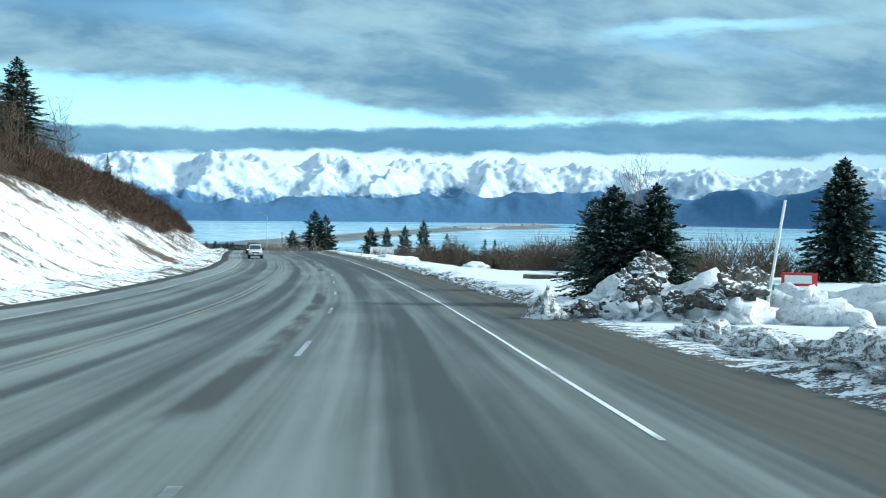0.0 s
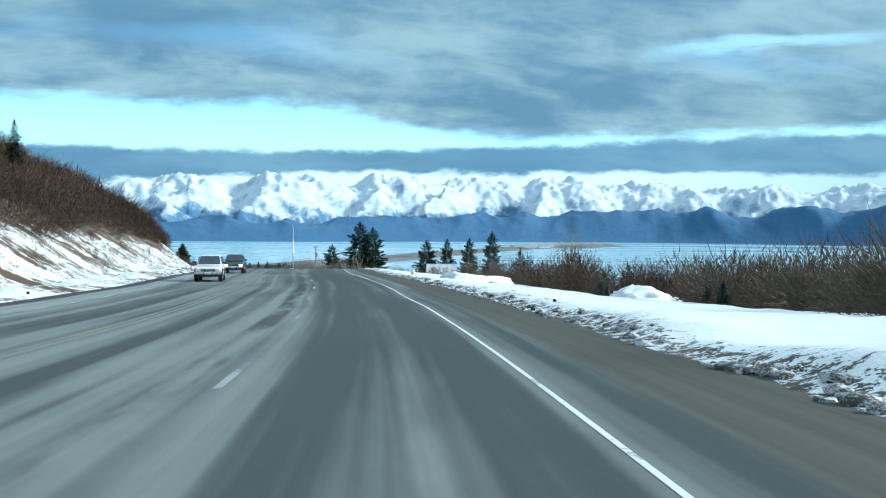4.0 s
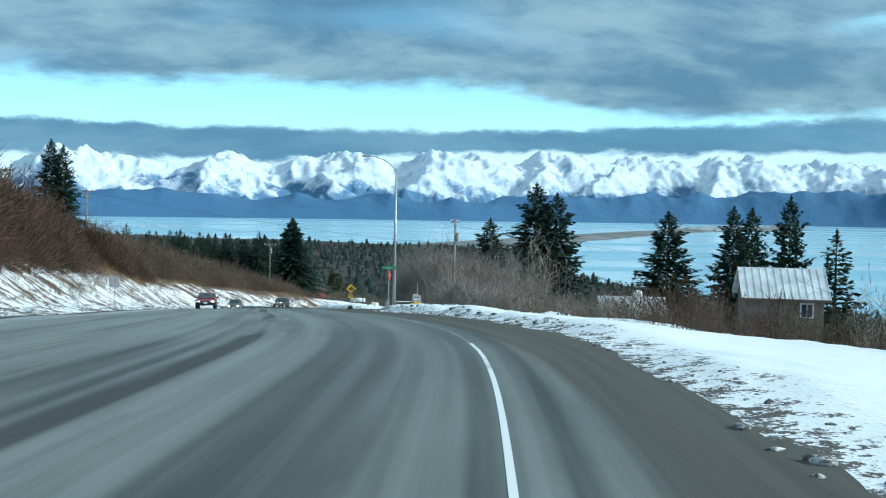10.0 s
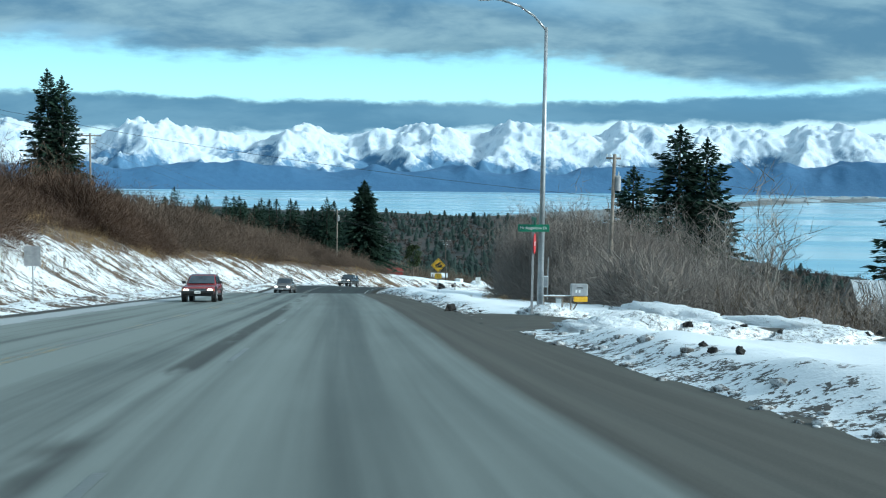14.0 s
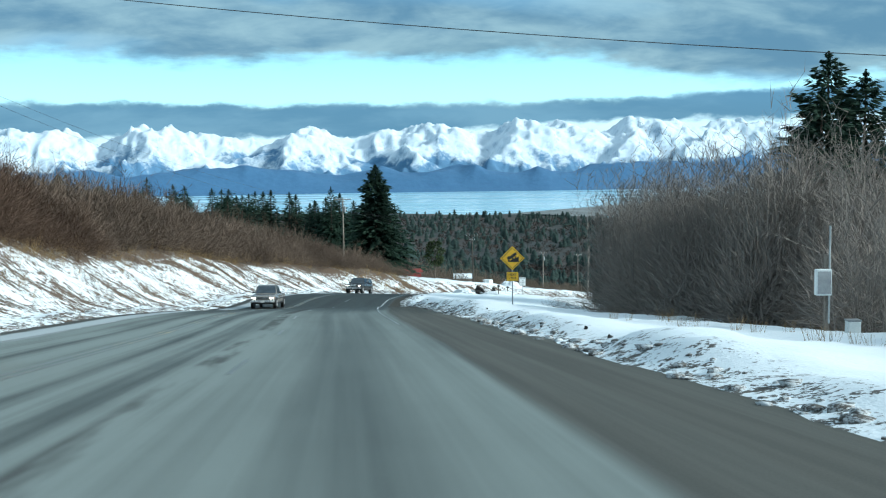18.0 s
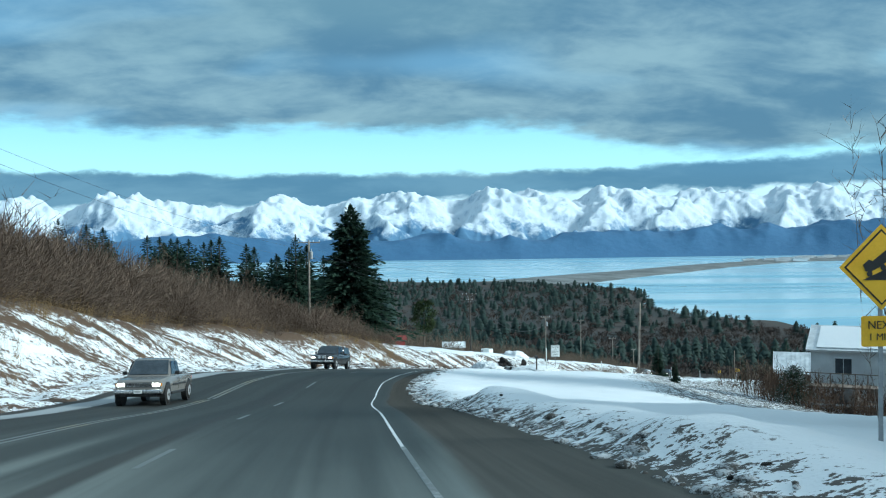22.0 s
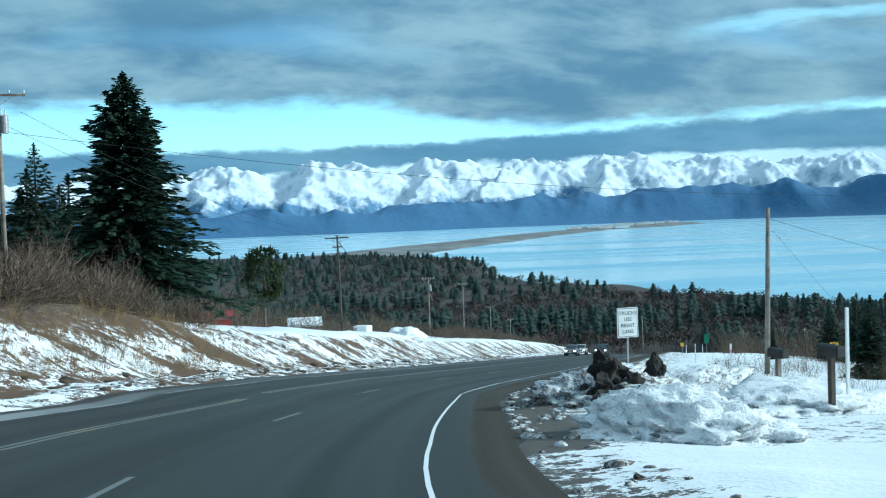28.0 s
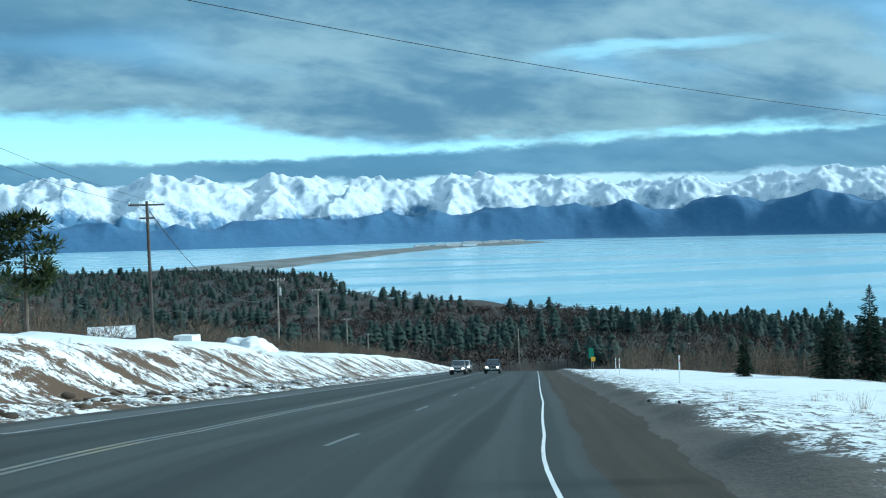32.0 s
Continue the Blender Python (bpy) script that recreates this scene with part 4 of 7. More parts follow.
for key, seed, rad, mat_, wh, bare in (("a", 11, 0.25, SPRUCE, 36, 0.05), ("b", 12, 0.21, SPRUCE, 34, 0.10), ("c", 13, 0.30, SPRUCE, 38, 0.10), ("s", 14, 0.40, FROSTED, 54, 0.03), ("t", 16, 0.50, FROSTED, 50, 0.02), ("f", 18, 0.48, FROSTED, 38, 0.19), ("g", 17, 0.43, SPRUCE, 52, 0.15), ("n", 15, 0.155, SPRUCE, 40, 0.05), ("d", 19, 0.33, SPRUCE, 46, 0.06)):
    KINDS[key] = (trunk_mesh("trunk", 10.0, 0.19 if key != "c" else 0.26, BARK), spruce_mesh("crown", 10.0, 10.0 * rad, seed, mat_, wh, 17 if key in 'gst' else 13 if key in 'fd' else 11, 42 if key == 'g' else 36 if key in 'stf' else 30 if key == 'd' else 16, bare, 1.0 if key in 'st' else 0.85 if key in 'gd' else 0.72 if key == 'f' else 1.3, 0.98 if key == 'g' else 0.82))


def spruce(x, y, top=None, h=None, kind="a", turn=0.0, wide=1.0, label="tall dark green spruce tree in snow", group=""):
    """A spruce rooted in the ground; top: the height of its tip."""
    z = gz(x, y)
    hh = h if h else top - z
    zb = z - 0.1
    ob = thing("spruce_tree", Matrix.Translation((x, y, zb)) @ Matrix.Rotation(turn, 4, "Z") @ Matrix.Diagonal((wide * hh / 10, wide * hh / 10, hh / 10, 1)), label, "tree", group)
    tr, cr = KINDS[kind]
    part("trunk", tr, None, ob)
    part("crown", cr, None, ob)
    return ob


def bare_template(seed, stems=22, h=4.0, spread=1.3, twigs=9, lean=0.35, thick=0.022, reach=0.24):
    """Leafless many-stemmed shrub; a list of thin tapered blades in two crossed planes."""
    q = np.random.default_rng(seed)
    vs, fs = [], []

    def sliver(a, b, w):
        s1 = np.cross(b - a, q.normal(0, 1, 3))
        s1 /= np.linalg.norm(s1) + 1e-9
        i0 = len(vs)
        vs.extend([a + s1 * w, a - s1 * w, b])
        fs.append((i0, i0 + 1, i0 + 2))

    def blade(a, b, w):
        v_ = b - a
        L = np.linalg.norm(v_) + 1e-6
        s1 = np.cross(v_ / L, (0.3, 0.9, 0.2))
        s1 /= np.linalg.norm(s1) + 1e-9
        s2 = np.cross(v_ / L, s1)
        i0 = len(vs)
        vs.extend([a + s1 * w, a - s1 * w * 0.5 + s2 * w * 0.8, a - s1 * w * 0.5 - s2 * w * 0.8, b])
        fs.extend([(i0, i0 + 1, i0 + 3), (i0 + 1, i0 + 2, i0 + 3), (i0 + 2, i0, i0 + 3)])

    for _ in range(stems):
        a = q.random() * TAU
        rr = q.random() ** 0.6 * spread * 0.45
        p = np.array([math.cos(a) * rr, math.sin(a) * rr, -0.15])
        dirv = np.array([math.cos(a) * lean * q.uniform(0.2, 1.3), math.sin(a) * lean * q.uniform(0.2, 1.3), 1.0])
        H = h * q.uniform(0.6, 1.05)
        mid = p + dirv * H * 0.5
        top = mid + (dirv * np.array([0.75, 0.75, 1]) + q.normal(0, 0.10, 3)) * H * 0.5
        th = thick * q.uniform(0.7, 1.3)
        blade(p, mid + (mid - p) * 0.15, th)
        blade(mid, top, th * 0.65)
        for k in range(twigs):
            u = q.uniform(0.28, 0.98)
            o = p + (mid - p) * u * 2 if u < 0.5 else mid + (top - mid) * (u - 0.5) * 2
            dd = np.array([q.normal(0, 0.55), q.normal(0, 0.55), q.uniform(0.5, 1.0)])
            ln = h * reach * q.uniform(0.5, 1.2)
            e_ = o + dd * ln
            sliver(o, e_, th * 0.55)
            for j in range(2):
                o2 = o + (e_ - o) * q.uniform(0.4, 0.9)
                sliver(o2, o2 + np.array([q.normal(0, 0.5), q.normal(0, 0.5), q.uniform(0.3, 0.9)]) * ln * 0.6, th * 0.42)
    return np.array(vs), np.array(fs)


def scatter(name, places, templates, mat, label, category="brush", kind="stuff"):
    """Many shrubs joined into one object. places: x, y, z, scale, height scale."""
    V, F, n = [], [], 0
    for k, (x, y, z, sc, sh) in enumerate(places):
        v_, f_ = templates[k % len(templates)]
        a = rng.random() * TAU
        c_, s_ = math.cos(a), math.sin(a)
        p = np.stack([(v_[:, 0] * c_ - v_[:, 1] * s_) * sc + x, (v_[:, 0] * s_ + v_[:, 1] * c_) * sc + y, v_[:, 2] * sh + z], 1)
        V.append(p)
        F.append(f_ + n)
        n += len(p)
    return tagged(new(name, mesh_data(name, np.vstack(V), np.vstack(F), mat)), label, category, kind=kind)


def strew(n, s0, s1, l0, l1, hs, jitter=0.25, drop=0.0):
    out_ = []
    for _ in range(n):
        s, l = rng.uniform(s0, s1), rng.uniform(l0, l1)
        x, y, z = at_station(s, l, -drop)
        k = rng.uniform(1 - jitter, 1 + jitter)
        out_.append((x, y, z, hs * k, hs * k * rng.uniform(0.85, 1.15)))
    return out_


SHRUBS = [bare_template(20 + i, 20, 1.0, 0.62, 8, 0.42, 0.0055) for i in range(4)]
TALL = [bare_template(30 + i, 15, 1.0, 0.30, 12, 0.13, 0.0048) for i in range(3)]
LIGHT = [bare_template(70 + i, 9, 1.0, 0.7, 5, 0.34, 0.0140) for i in range(4)]
THIN = [bare_template(34 + i, 15, 1.0, 0.34, 11, 0.14, 0.0028) for i in range(3)]
COARSE = [bare_template(50 + i, 15, 1.0, 0.66, 9, 0.36, 0.0080) for i in range(4)]
FINE = [bare_template(90 + i, 18, 1.0, 0.52, 11, 0.20, 0.0046) for i in range(3)]
COPSE = [bare_template(120 + i, 14, 1.0, 0.50, 26, 0.13, 0.0030, 0.085) for i in range(4)]
GRASSES = [bare_template(40 + i, 18, 1.0, 0.9, 0, 0.5, 0.012) for i in range(2)]



def mound_template(seed, n, length, width, flat=1.0):
    """Inner twigs of a dense shrub: many short fine twigs that fill a dome, all growing outward and up."""
    q = np.random.default_rng(seed)
    d_ = q.normal(0, 1, (n, 3))
    d_[:, 2] = np.abs(d_[:, 2])
    d_ /= np.linalg.norm(d_, axis=1)[:, None]
    r_ = q.uniform(0.25, 0.86, n)[:, None] ** 0.7
    base = d_ * r_ * np.array([0.50 * flat, 0.50 * flat, 0.88])
    tip = base + (d_ + (0, 0, 0.30) + q.normal(0, 0.45, (n, 3))) * length * q.uniform(0.5, 1.3, n)[:, None]
    side = np.cross(tip - base, q.normal(0, 1, (n, 3)))
    side *= width / (np.linalg.norm(side, axis=1)[:, None] + 1e-9)
    v_ = np.stack([base + side, base - side, tip], 1).reshape(-1, 3)
    return v_, np.arange(3 * n).reshape(-1, 3)


MOUNDS = [mound_template(130 + i, 330, 0.15, 0.0066) for i in range(4)]
MID_MOUNDS = [mound_template(150 + i, 520, 0.11, 0.0040) for i in range(4)]
FINE_MOUNDS = [mound_template(140 + i, 640, 0.12, 0.0034, 0.9) for i in range(4)]

# uphill side, along the top of the cut bank


def bank_brush(s0, s1, depth, h, per=5.0, mat=TWIG, label="dense bare brown brush on top of the bank", start=0.5):
    """A belt of shrubs that begins near the crest of the cut bank and grows taller behind it."""
    front, rear = [], []
    for _ in range(int((s1 - s0) * depth / per)):
        s = rng.uniform(s0, s1)
        crest = -13 - 2.2 - (1.5 * float(by_station(s, BANK)) + 1.2) * start
        u = rng.random() ** 1.35
        x, y, z = at_station(s, crest - u * depth)
        k = h * rng.uniform(0.75, 1.2) * (0.42 + 0.58 * min(1, u * 4.5))
        (front if u < 0.3 else rear).append((x, y, z, k * 0.95, k))
    scatter("brush", [(x, y, z, k * 1.15, k * 0.92) for x, y, z, k, _ in front + rear], MID_MOUNDS if h > 5 else MOUNDS, mat, label)
    return scatter("brush", front[::6] + rear[::14], TALL if h > 5 else FINE, mat, label)


bank_brush(60, 150, 18, 2.9, 4.8, TWIG, start=0.8)
bank_brush(150, 200, 18, 3.2, 3.2, RED_TWIG, "dense bare reddish-brown alder brush on the bank", 0.6)
bank_brush(198, 244, 18, 3.0, 3.0, RED_TWIG, "dense bare reddish-brown alder brush on the bank", 0.75)
bank_brush(242, 292, 20, 4.4, 3.2, RED_TWIG, "dense bare reddish-brown alder brush on the bank", 0.75)
bank_brush(290, 328, 20, 7.2, 2.6, RED_TWIG, "tall dense mound of bare reddish-brown alder on the bank", 0.55)
bank_brush(328, 364, 18, 3.2, 3.6, RED_TWIG, "bare brown brush behind the snow bank", 0.95)
bank_brush(362, 388, 20, 6.6, 2.6, RED_TWIG, "tall dense mound of bare brown brush on the bank", 0.8)
bank_brush(386, 428, 18, 7.4, 2.8, BROWN_TWIG, "bare brown brush behind the snow bank", 0.9)
bank_brush(426, 450, 20, 6.2, 3.0, BROWN_TWIG, "tall bare brown brush below the spruces", 0.9)
bank_brush(448, 468, 20, 4.4, 3.4, BROWN_TWIG, "brown willow brush around the big spruce", 0.9)
scatter("brush", strew(150, 466, 570, -85, -40, 4.5), LIGHT, TWIG, "bare brown woods behind the snowy yard")
bank_brush(520, 690, 40, 3.6, 42.0, TWIG, "bare brush beside the lower road", 1.2)
scatter("brush", strew(26, 60, 150, -60, -34, 6.5) + strew(30, 150, 230, -44, -28, 7.0) + strew(30, 350, 470, -52, -30, 7.5), TALL, TWIG, "tall thin bare trees on the hill")
# downhill side
scatter("brush", strew(80, 147, 160, 15.5, 24, 2.9, 0.2) + strew(110, 158, 178, 14.0, 27, 3.1, 0.25) + strew(60, 140, 160, 22, 34, 3.4, 0.2), MOUNDS, TWIG, "dense thicket of bare brown alder at the end of the snowy field")
scatter("brush", strew(130, 150, 200, 22, 42, 3.0, 0.3), MOUNDS, RED_TWIG, "dense reddish-brown brush below the snowy field")
scatter("brush", strew(95, 176, 216, 14.5, 25, 2.9, 0.3), MOUNDS, RED_TWIG, "dense reddish-brown brush at the edge of the snowy verge")
scatter("brush", strew(60, 150, 185, 24, 42, 3.2), COARSE, TWIG, "bare brown brush below the snowy field")
scatter("brush", strew(30, 138, 185, 20, 44, 5.0), THIN, PALE_TWIG, "tall pale bare saplings below the field")
scatter("brush", strew(120, 225, 285, 14, 48, 2.3), LIGHT, RED_TWIG, "bare reddish brush on the slope below the road")
scatter("brush", strew(80, 180, 225, 15, 40, 2.7, 0.3), COARSE, RED_TWIG, "bare reddish brush below the snowy verge")
scatter("brush", strew(240, 186, 286, 15, 46, 2.6, 0.3), MOUNDS, RED_TWIG, "dense bare reddish brush on the slope below the road")
scatter("brush", strew(90, 185, 285, 13, 17, 1.6), COARSE, TWIG, "bare brown brush at the edge of the snow")
scatter("brush", strew(12, 200, 270, 14, 26, 4.2), TALL, PALE_TWIG, "pale bare saplings at the edge of the snow")
scatter("brush", strew(160, 290, 322, 17, 48, 2.6), LIGHT, TWIG, "bare brown brush behind the junction")
scatter("brush", strew(90, 318, 338, 13.5, 40, 4.4, 0.2), FINE, GREY_TWIG, "bare brown alder brush beside the verge")
scatter("brush", strew(36, 346, 370, 13.8, 17, 7.4, 0.2) + strew(105, 344, 374, 15.0, 23, 9.4, 0.14) + strew(50, 342, 374, 22, 30, 10.8, 0.12), COPSE, GREY_TWIG, "tall dense thicket of bare upright alder beside the verge")
scatter("brush", strew(60, 338, 369, 13.6, 17, 4.8, 0.25) + strew(80, 339, 373, 15, 30, 6.2, 0.2), FINE_MOUNDS, GREY_TWIG, "dense inner twigs of the alder thicket")
scatter("brush", strew(34, 345, 372, 14.2, 18, 3.6, 0.2, -3.0) + strew(80, 343, 374, 16, 26, 4.4, 0.2, -4.2), MID_MOUNDS, GREY_TWIG, "fuzzy upper twigs of the alder thicket")
scatter("brush", strew(110, 318, 338, 13.5, 40, 4.0, 0.2) + strew(160, 290, 322, 17, 48, 2.5), MOUNDS, GREY_TWIG, "dense bare brown brush behind the junction")
scatter("brush", strew(220, 384, 450, 26, 62, 2.6, 0.3), MOUNDS, RED_TWIG, "dense bare reddish brush below the snowy yard")
scatter("brush", strew(260, 376, 440, 24, 64, 3.0), LIGHT, RED_TWIG, "low bare reddish brush below the snowy yard")
scatter("brush", strew(330, 440, 560, 22, 90, 3.2), LIGHT, TWIG, "low bare brush beyond the verge")
scatter("brush", strew(320, 545, 700, 12, 95, 4.6), LIGHT, TWIG, "bare woods beside the lower road")
scatter("brush", strew(26, 440, 475, 9, 16, 1.0), SHRUBS, TWIG, "small bare shrubs in the snowy verge")
scatter("brush", [(29.2, 186.0, gz(29.2, 186.0), 9.5, 9.8), (27.8, 189.0, gz(27.8, 189.0), 7.0, 7.4), (30.2, 26.0, gz(30.2, 26.0), 6.6, 3.4), (32.4, 21.4, gz(32.4, 21.4), 5.6, 2.8)], TALL, PALE_TWIG, "tall pale leafless birch standing among the brush", "tree")
scatter("brush", strew(70, 175, 345, -22.5, -16.5, 1.0, 0.5) + strew(60, 345, 480, -23.5, -16.5, 1.0, 0.5), COARSE, TWIG, "small scraggy shrubs clinging to the cut bank")
# dry grass showing on the bank and in the snow
scatter("grass", strew(80, 165, 235, -19.5, -16.3, 0.55) + strew(60, 235, 330, -19, -16.2, 0.5) + strew(110, 340, 420, -24, -17, 0.8) + strew(210, 345, 448, -25.5, -20.5, 1.15) + strew(120, 250, 330, -23, -18, 0.9) + strew(150, 400, 446, -25, -22, 1.5) + strew(140, 446, 468, -21, -16.5, 0.9), GRASSES, GRASS, "tufts of dry yellow grass on the bank", "grass")
scatter("grass", strew(50, 430, 480, 6, 14, 0.4) + strew(25, 310, 345, 7, 10, 0.45), GRASSES, GRASS, "dry grass stalks poking out of the snow", "grass")

# single trees
spruce(9.9, -18.5, 0.45, kind="f", turn=0.4, label="snow-dusted spruce tree with a short bare trunk in the snowy field")
spruce(5.3, -29.9, 0.75, kind="t", turn=1.4, label="bushy snow-dusted spruce tree behind the boulders", group="pair of spruces behind the boulders")
spruce(6.5, -30.6, 0.85, kind="s", turn=2.9, wide=1.05, label="bushy snow-dusted spruce tree behind the boulders", group="pair of spruces behind the boulders")
spruce(7.9, -28.4, -1.0, kind="t", turn=2.0, wide=1.3, label="low spreading snow-dusted spruce behind the boulders", group="pair of spruces behind the boulders")
spruce(24.2, -17.1, 2.7, kind="s", turn=4.0, label="broad dark spruce tree at the edge of the turnout")
spruce(-22.0, 48.0, 13.6, kind="d", wide=1.15, turn=0.7, label="tall spruce standing on the hill above the bank")
spruce(-14.8, 85.8, 5.6, kind="n", turn=0.7, wide=1.3, label="slim spruce tip above the brush on the bank")
for x, y, h_ in ((24.2, 47.0, 1.6), (26.0, 45.0, 1.0), (23.0, 32.0, 0.9), (26.5, 32.5, 1.7), (20.5, 26.0, 1.0)):
    spruce(x, y, h=h_, kind="s", turn=x, label="little young spruce in the snow", group="young spruces in the field")
spruce(28.3, 309.6, h=3.6, kind="n", wide=1.7, turn=0.9, label="little dark young spruce at the edge of the snowy yard")
spruce(30.2, 276.6, h=2.8, kind="f", wide=1.5, turn=2.0, label="low snow-dusted young spruce beside the white house")
spruce(41.0, 257.0, -3.3, kind="d", turn=0.2, label="tall spruce behind the bare brush below the road")
spruce(44.6, 258.0, -4.8, kind="d", wide=0.9, turn=1.2, label="tall spruce behind the bare brush below the road")
spruce(30.2, 228.0, -8.5, kind="d", turn=2.2, label="broad spruce behind the bare brush below the road")
spruce(48.0, 206.0, -7.0, kind="d", turn=0.5, label="dense dark spruce beyond the sheds")
spruce(46.6, 181.0, -6.2, kind="d", wide=0.72, turn=3.5, label="slim spruce beyond the sheds")
spruce(57.0, 204.0, -6.4, kind="d", wide=0.72, turn=2.5, label="slim spruce beyond the sheds")
spruce(63.5, 209.0, -5.0, kind="d", turn=1.5, wide=0.62, label="slim spruce beyond the sheds")


def birch(x, y, h, seed, label):
    """A forked leafless birch: stems, limbs and fine twigs, each bending upward."""
    q = np.random.default_rng(seed)
    ob = thing("birch_tree", Matrix.Translation((x, y, gz(x, y) - 0.1)), label, "tree")
    trunk_, twig_ = bmesh.new(), bmesh.new()

    def grow(bm, p, d, length, r, depth):
        n = 4 if depth < 2 else 2
        for i in range(n):
            d = (d + Vector(q.normal(0, 0.10, 3)) + Vector((0, 0, 0.09))).normalized()
            e = p + d * (length / n)
            rod(bm, p, e, r * (1 - i / n * 0.55), r * (1 - (i + 1) / n * 0.55), 6 if depth == 0 else 4 if depth == 1 else 3)
            p = e
            if depth < 3 and (i > 0 or depth):
                for _ in range(3 if depth < 2 else 2):
                    side = Vector(q.normal(0, 1, 3))
                    side = (side - d * side.dot(d)).normalized()
                    grow(twig_, p, (d * 0.75 + side * 0.62).normalized(), length * q.uniform(0.34, 0.52), r * (0.42 if depth else 0.36) * (1 - i / n * 0.4), depth + 1)

    grow(trunk_, Vector((0, 0, -0.2)), Vector((0.02, 0, 1)), h * 0.86, h * 0.017, 0)
    grow(trunk_, Vector((0.05, 0, h * 0.10)), Vector((0.30, 0.06, 1)).normalized(), h * 0.72, h * 0.012, 0)
    part("trunk", trunk_, PALE_TWIG, ob)
    part("crown", twig_, PALE_TWIG, ob)


birch(21.9, 1.5, 6.6, 5, "big forked leafless birch at the end of the snowy field")
for i_, (x, y, t_) in enumerate(((72, 215, -9.0), (80, 205, -10.0), (86, 214, -10.5), (92, 200, -11.5), (76, 162, -11.0), (62, 176, -11.5), (69, 190, -10.5))):
    spruce(x, y, t_, kind="abn"[i_ % 3], turn=i_ * 1.1, label="spruce tip rising from the brush", group="spruces below the field")
spruce(-33.6, 248.1, 1.7, kind="d", turn=0.9, wide=0.72, label="tall spruce on the hill above the road")
spruce(-31.5, 247.0, 0.8, kind="d", wide=0.72, turn=2.9, label="tall spruce on the hill above the road")
spruce(-6.5, 358.5, -11.6, kind="g", turn=0.3, label="huge dark spruce beside the road")
spruce(-17.0, 376.0, -15.9, kind="a", turn=1.9, label="tall spruce behind the huge one")
for i_, (x, y, t_) in enumerate(((-46.8, 350, -13.5), (-49.5, 352, -15.5), (-42.5, 352, -16.0), (-53, 356, -16.5), (57.0, 359.5, -33.6), (58.2, 357.0, -32.4), (61.5, 356.0, -34.2), (54.5, 366.0, -35.6))):
    spruce(x, y, t_, kind="abcn"[i_ % 4], turn=i_ * 0.9, wide=1.1, label="spruce standing by itself on the slope", group="spruces on the slope")
spruce(25.5, 291.0, h=2.2, kind="n", turn=0.5, wide=1.3, label="narrow young spruce in the snowy yard")


def pine_mesh(name, seed, mat):
    """Rounded pine crown: tufted clumps on short limbs with gaps between."""
    q = np.random.default_rng(seed)
    vs, fs, n = [], [], 0
    for _ in range(46):
        u = q.uniform(0, 1)
        a = q.random() * TAU
        rr = 2.3 * math.sin(math.pi * (0.12 + 0.80 * u)) ** 0.8 * q.uniform(0.45, 1.0)
        c_ = np.array([rr * math.cos(a), rr * math.sin(a), 3.8 + 6.1 * u])
        for _ in range(46):
            d_ = q.normal(0, 1, 3)
            d_ /= np.linalg.norm(d_)
            o = c_ + d_ * q.uniform(0.15, 0.75) * np.array([1, 1, 0.7])
            s1 = np.cross(d_, (0.2, 0.3, 0.9))
            s1 /= np.linalg.norm(s1) + 1e-9
            vs += [o - s1 * 0.13, o + s1 * 0.13, o + d_ * 0.5 + np.array([0, 0, 0.12])]
            fs.append((n, n + 1, n + 2))
            n += 3
    return mesh_data(name, np.array(vs), np.array(fs), mat)


pz = gz(4.3, 366.5)
pine = thing("pine_tree", Matrix.Translation((4.3, 366.5, pz)) @ Matrix.Diagonal((0.86, 0.86, (-26.4 - pz) / 10.2, 1)), "round-topped green pine tree by the snowy yard", "tree")
part("trunk", trunk_mesh("trunk", 9.0, 0.2, BARK), None, pine)
part("crown", pine_mesh("crown", 5, PINE), None, pine)


def far_template(seed, tiers=6, sides=5):
    q = np.random.default_rng(seed)
    vs, fs = [], []
    for t_ in range(tiers):
        u = t_ / tiers
        z0, z1 = 0.08 + 0.92 * u + q.uniform(-0.03, 0.03), 0.08 + 0.92 * min(u + 1.75 / tiers, 1.0)
        r_ = (0.31 * (1 - u) ** 0.62 + 0.020) * q.uniform(0.82, 1.15)
        i0 = len(vs)
        vs.append(np.array([q.normal(0, 0.012), q.normal(0, 0.012), z1]))
        for k in range(sides * 2):
            a = TAU * k / (sides * 2) + q.normal(0, 0.08)
            rr = r_ * (q.uniform(0.85, 1.25) if k % 2 else q.uniform(0.55, 0.8))
            vs.append(np.array([rr * math.cos(a), rr * math.sin(a), z0 + (0.0 if k % 2 else 0.05)]))
        for k in range(sides * 2):
            fs.append((i0, i0 + 1 + k, i0 + 1 + (k + 1) % (sides * 2)))
    return np.array(vs), np.array(fs)


FAR = [far_template(60 + i) for i in range(5)]


def wood(n, x0, x1, y0, y1, h0, h1, where=None, fat=1.0):
    out_ = []
    while len(out_) < n:
        x, y = rng.uniform(x0, x1), rng.uniform(y0, y1)
        if where and not where(x, y):
            continue
        s_, l_ = station_of(x, y)
        if abs(l_[0]) < 100 and 0 < s_[0] < 704:
            z = gz(x, y)
        else:
            z = float(far_hill(np.array([x]), np.array([y]))[0])
        h = h0 + (h1 - h0) * rng.random() ** 1.8
        out_.append((x, y, z - 0.3, fat * h * rng.uniform(0.8, 1.2), h))
    return out_


def off_road(x, y, lo=24):
    s_, l_ = station_of(x, y)
    return s_[0] > 700 or l_[0] > lo or l_[0] < -lo - 8


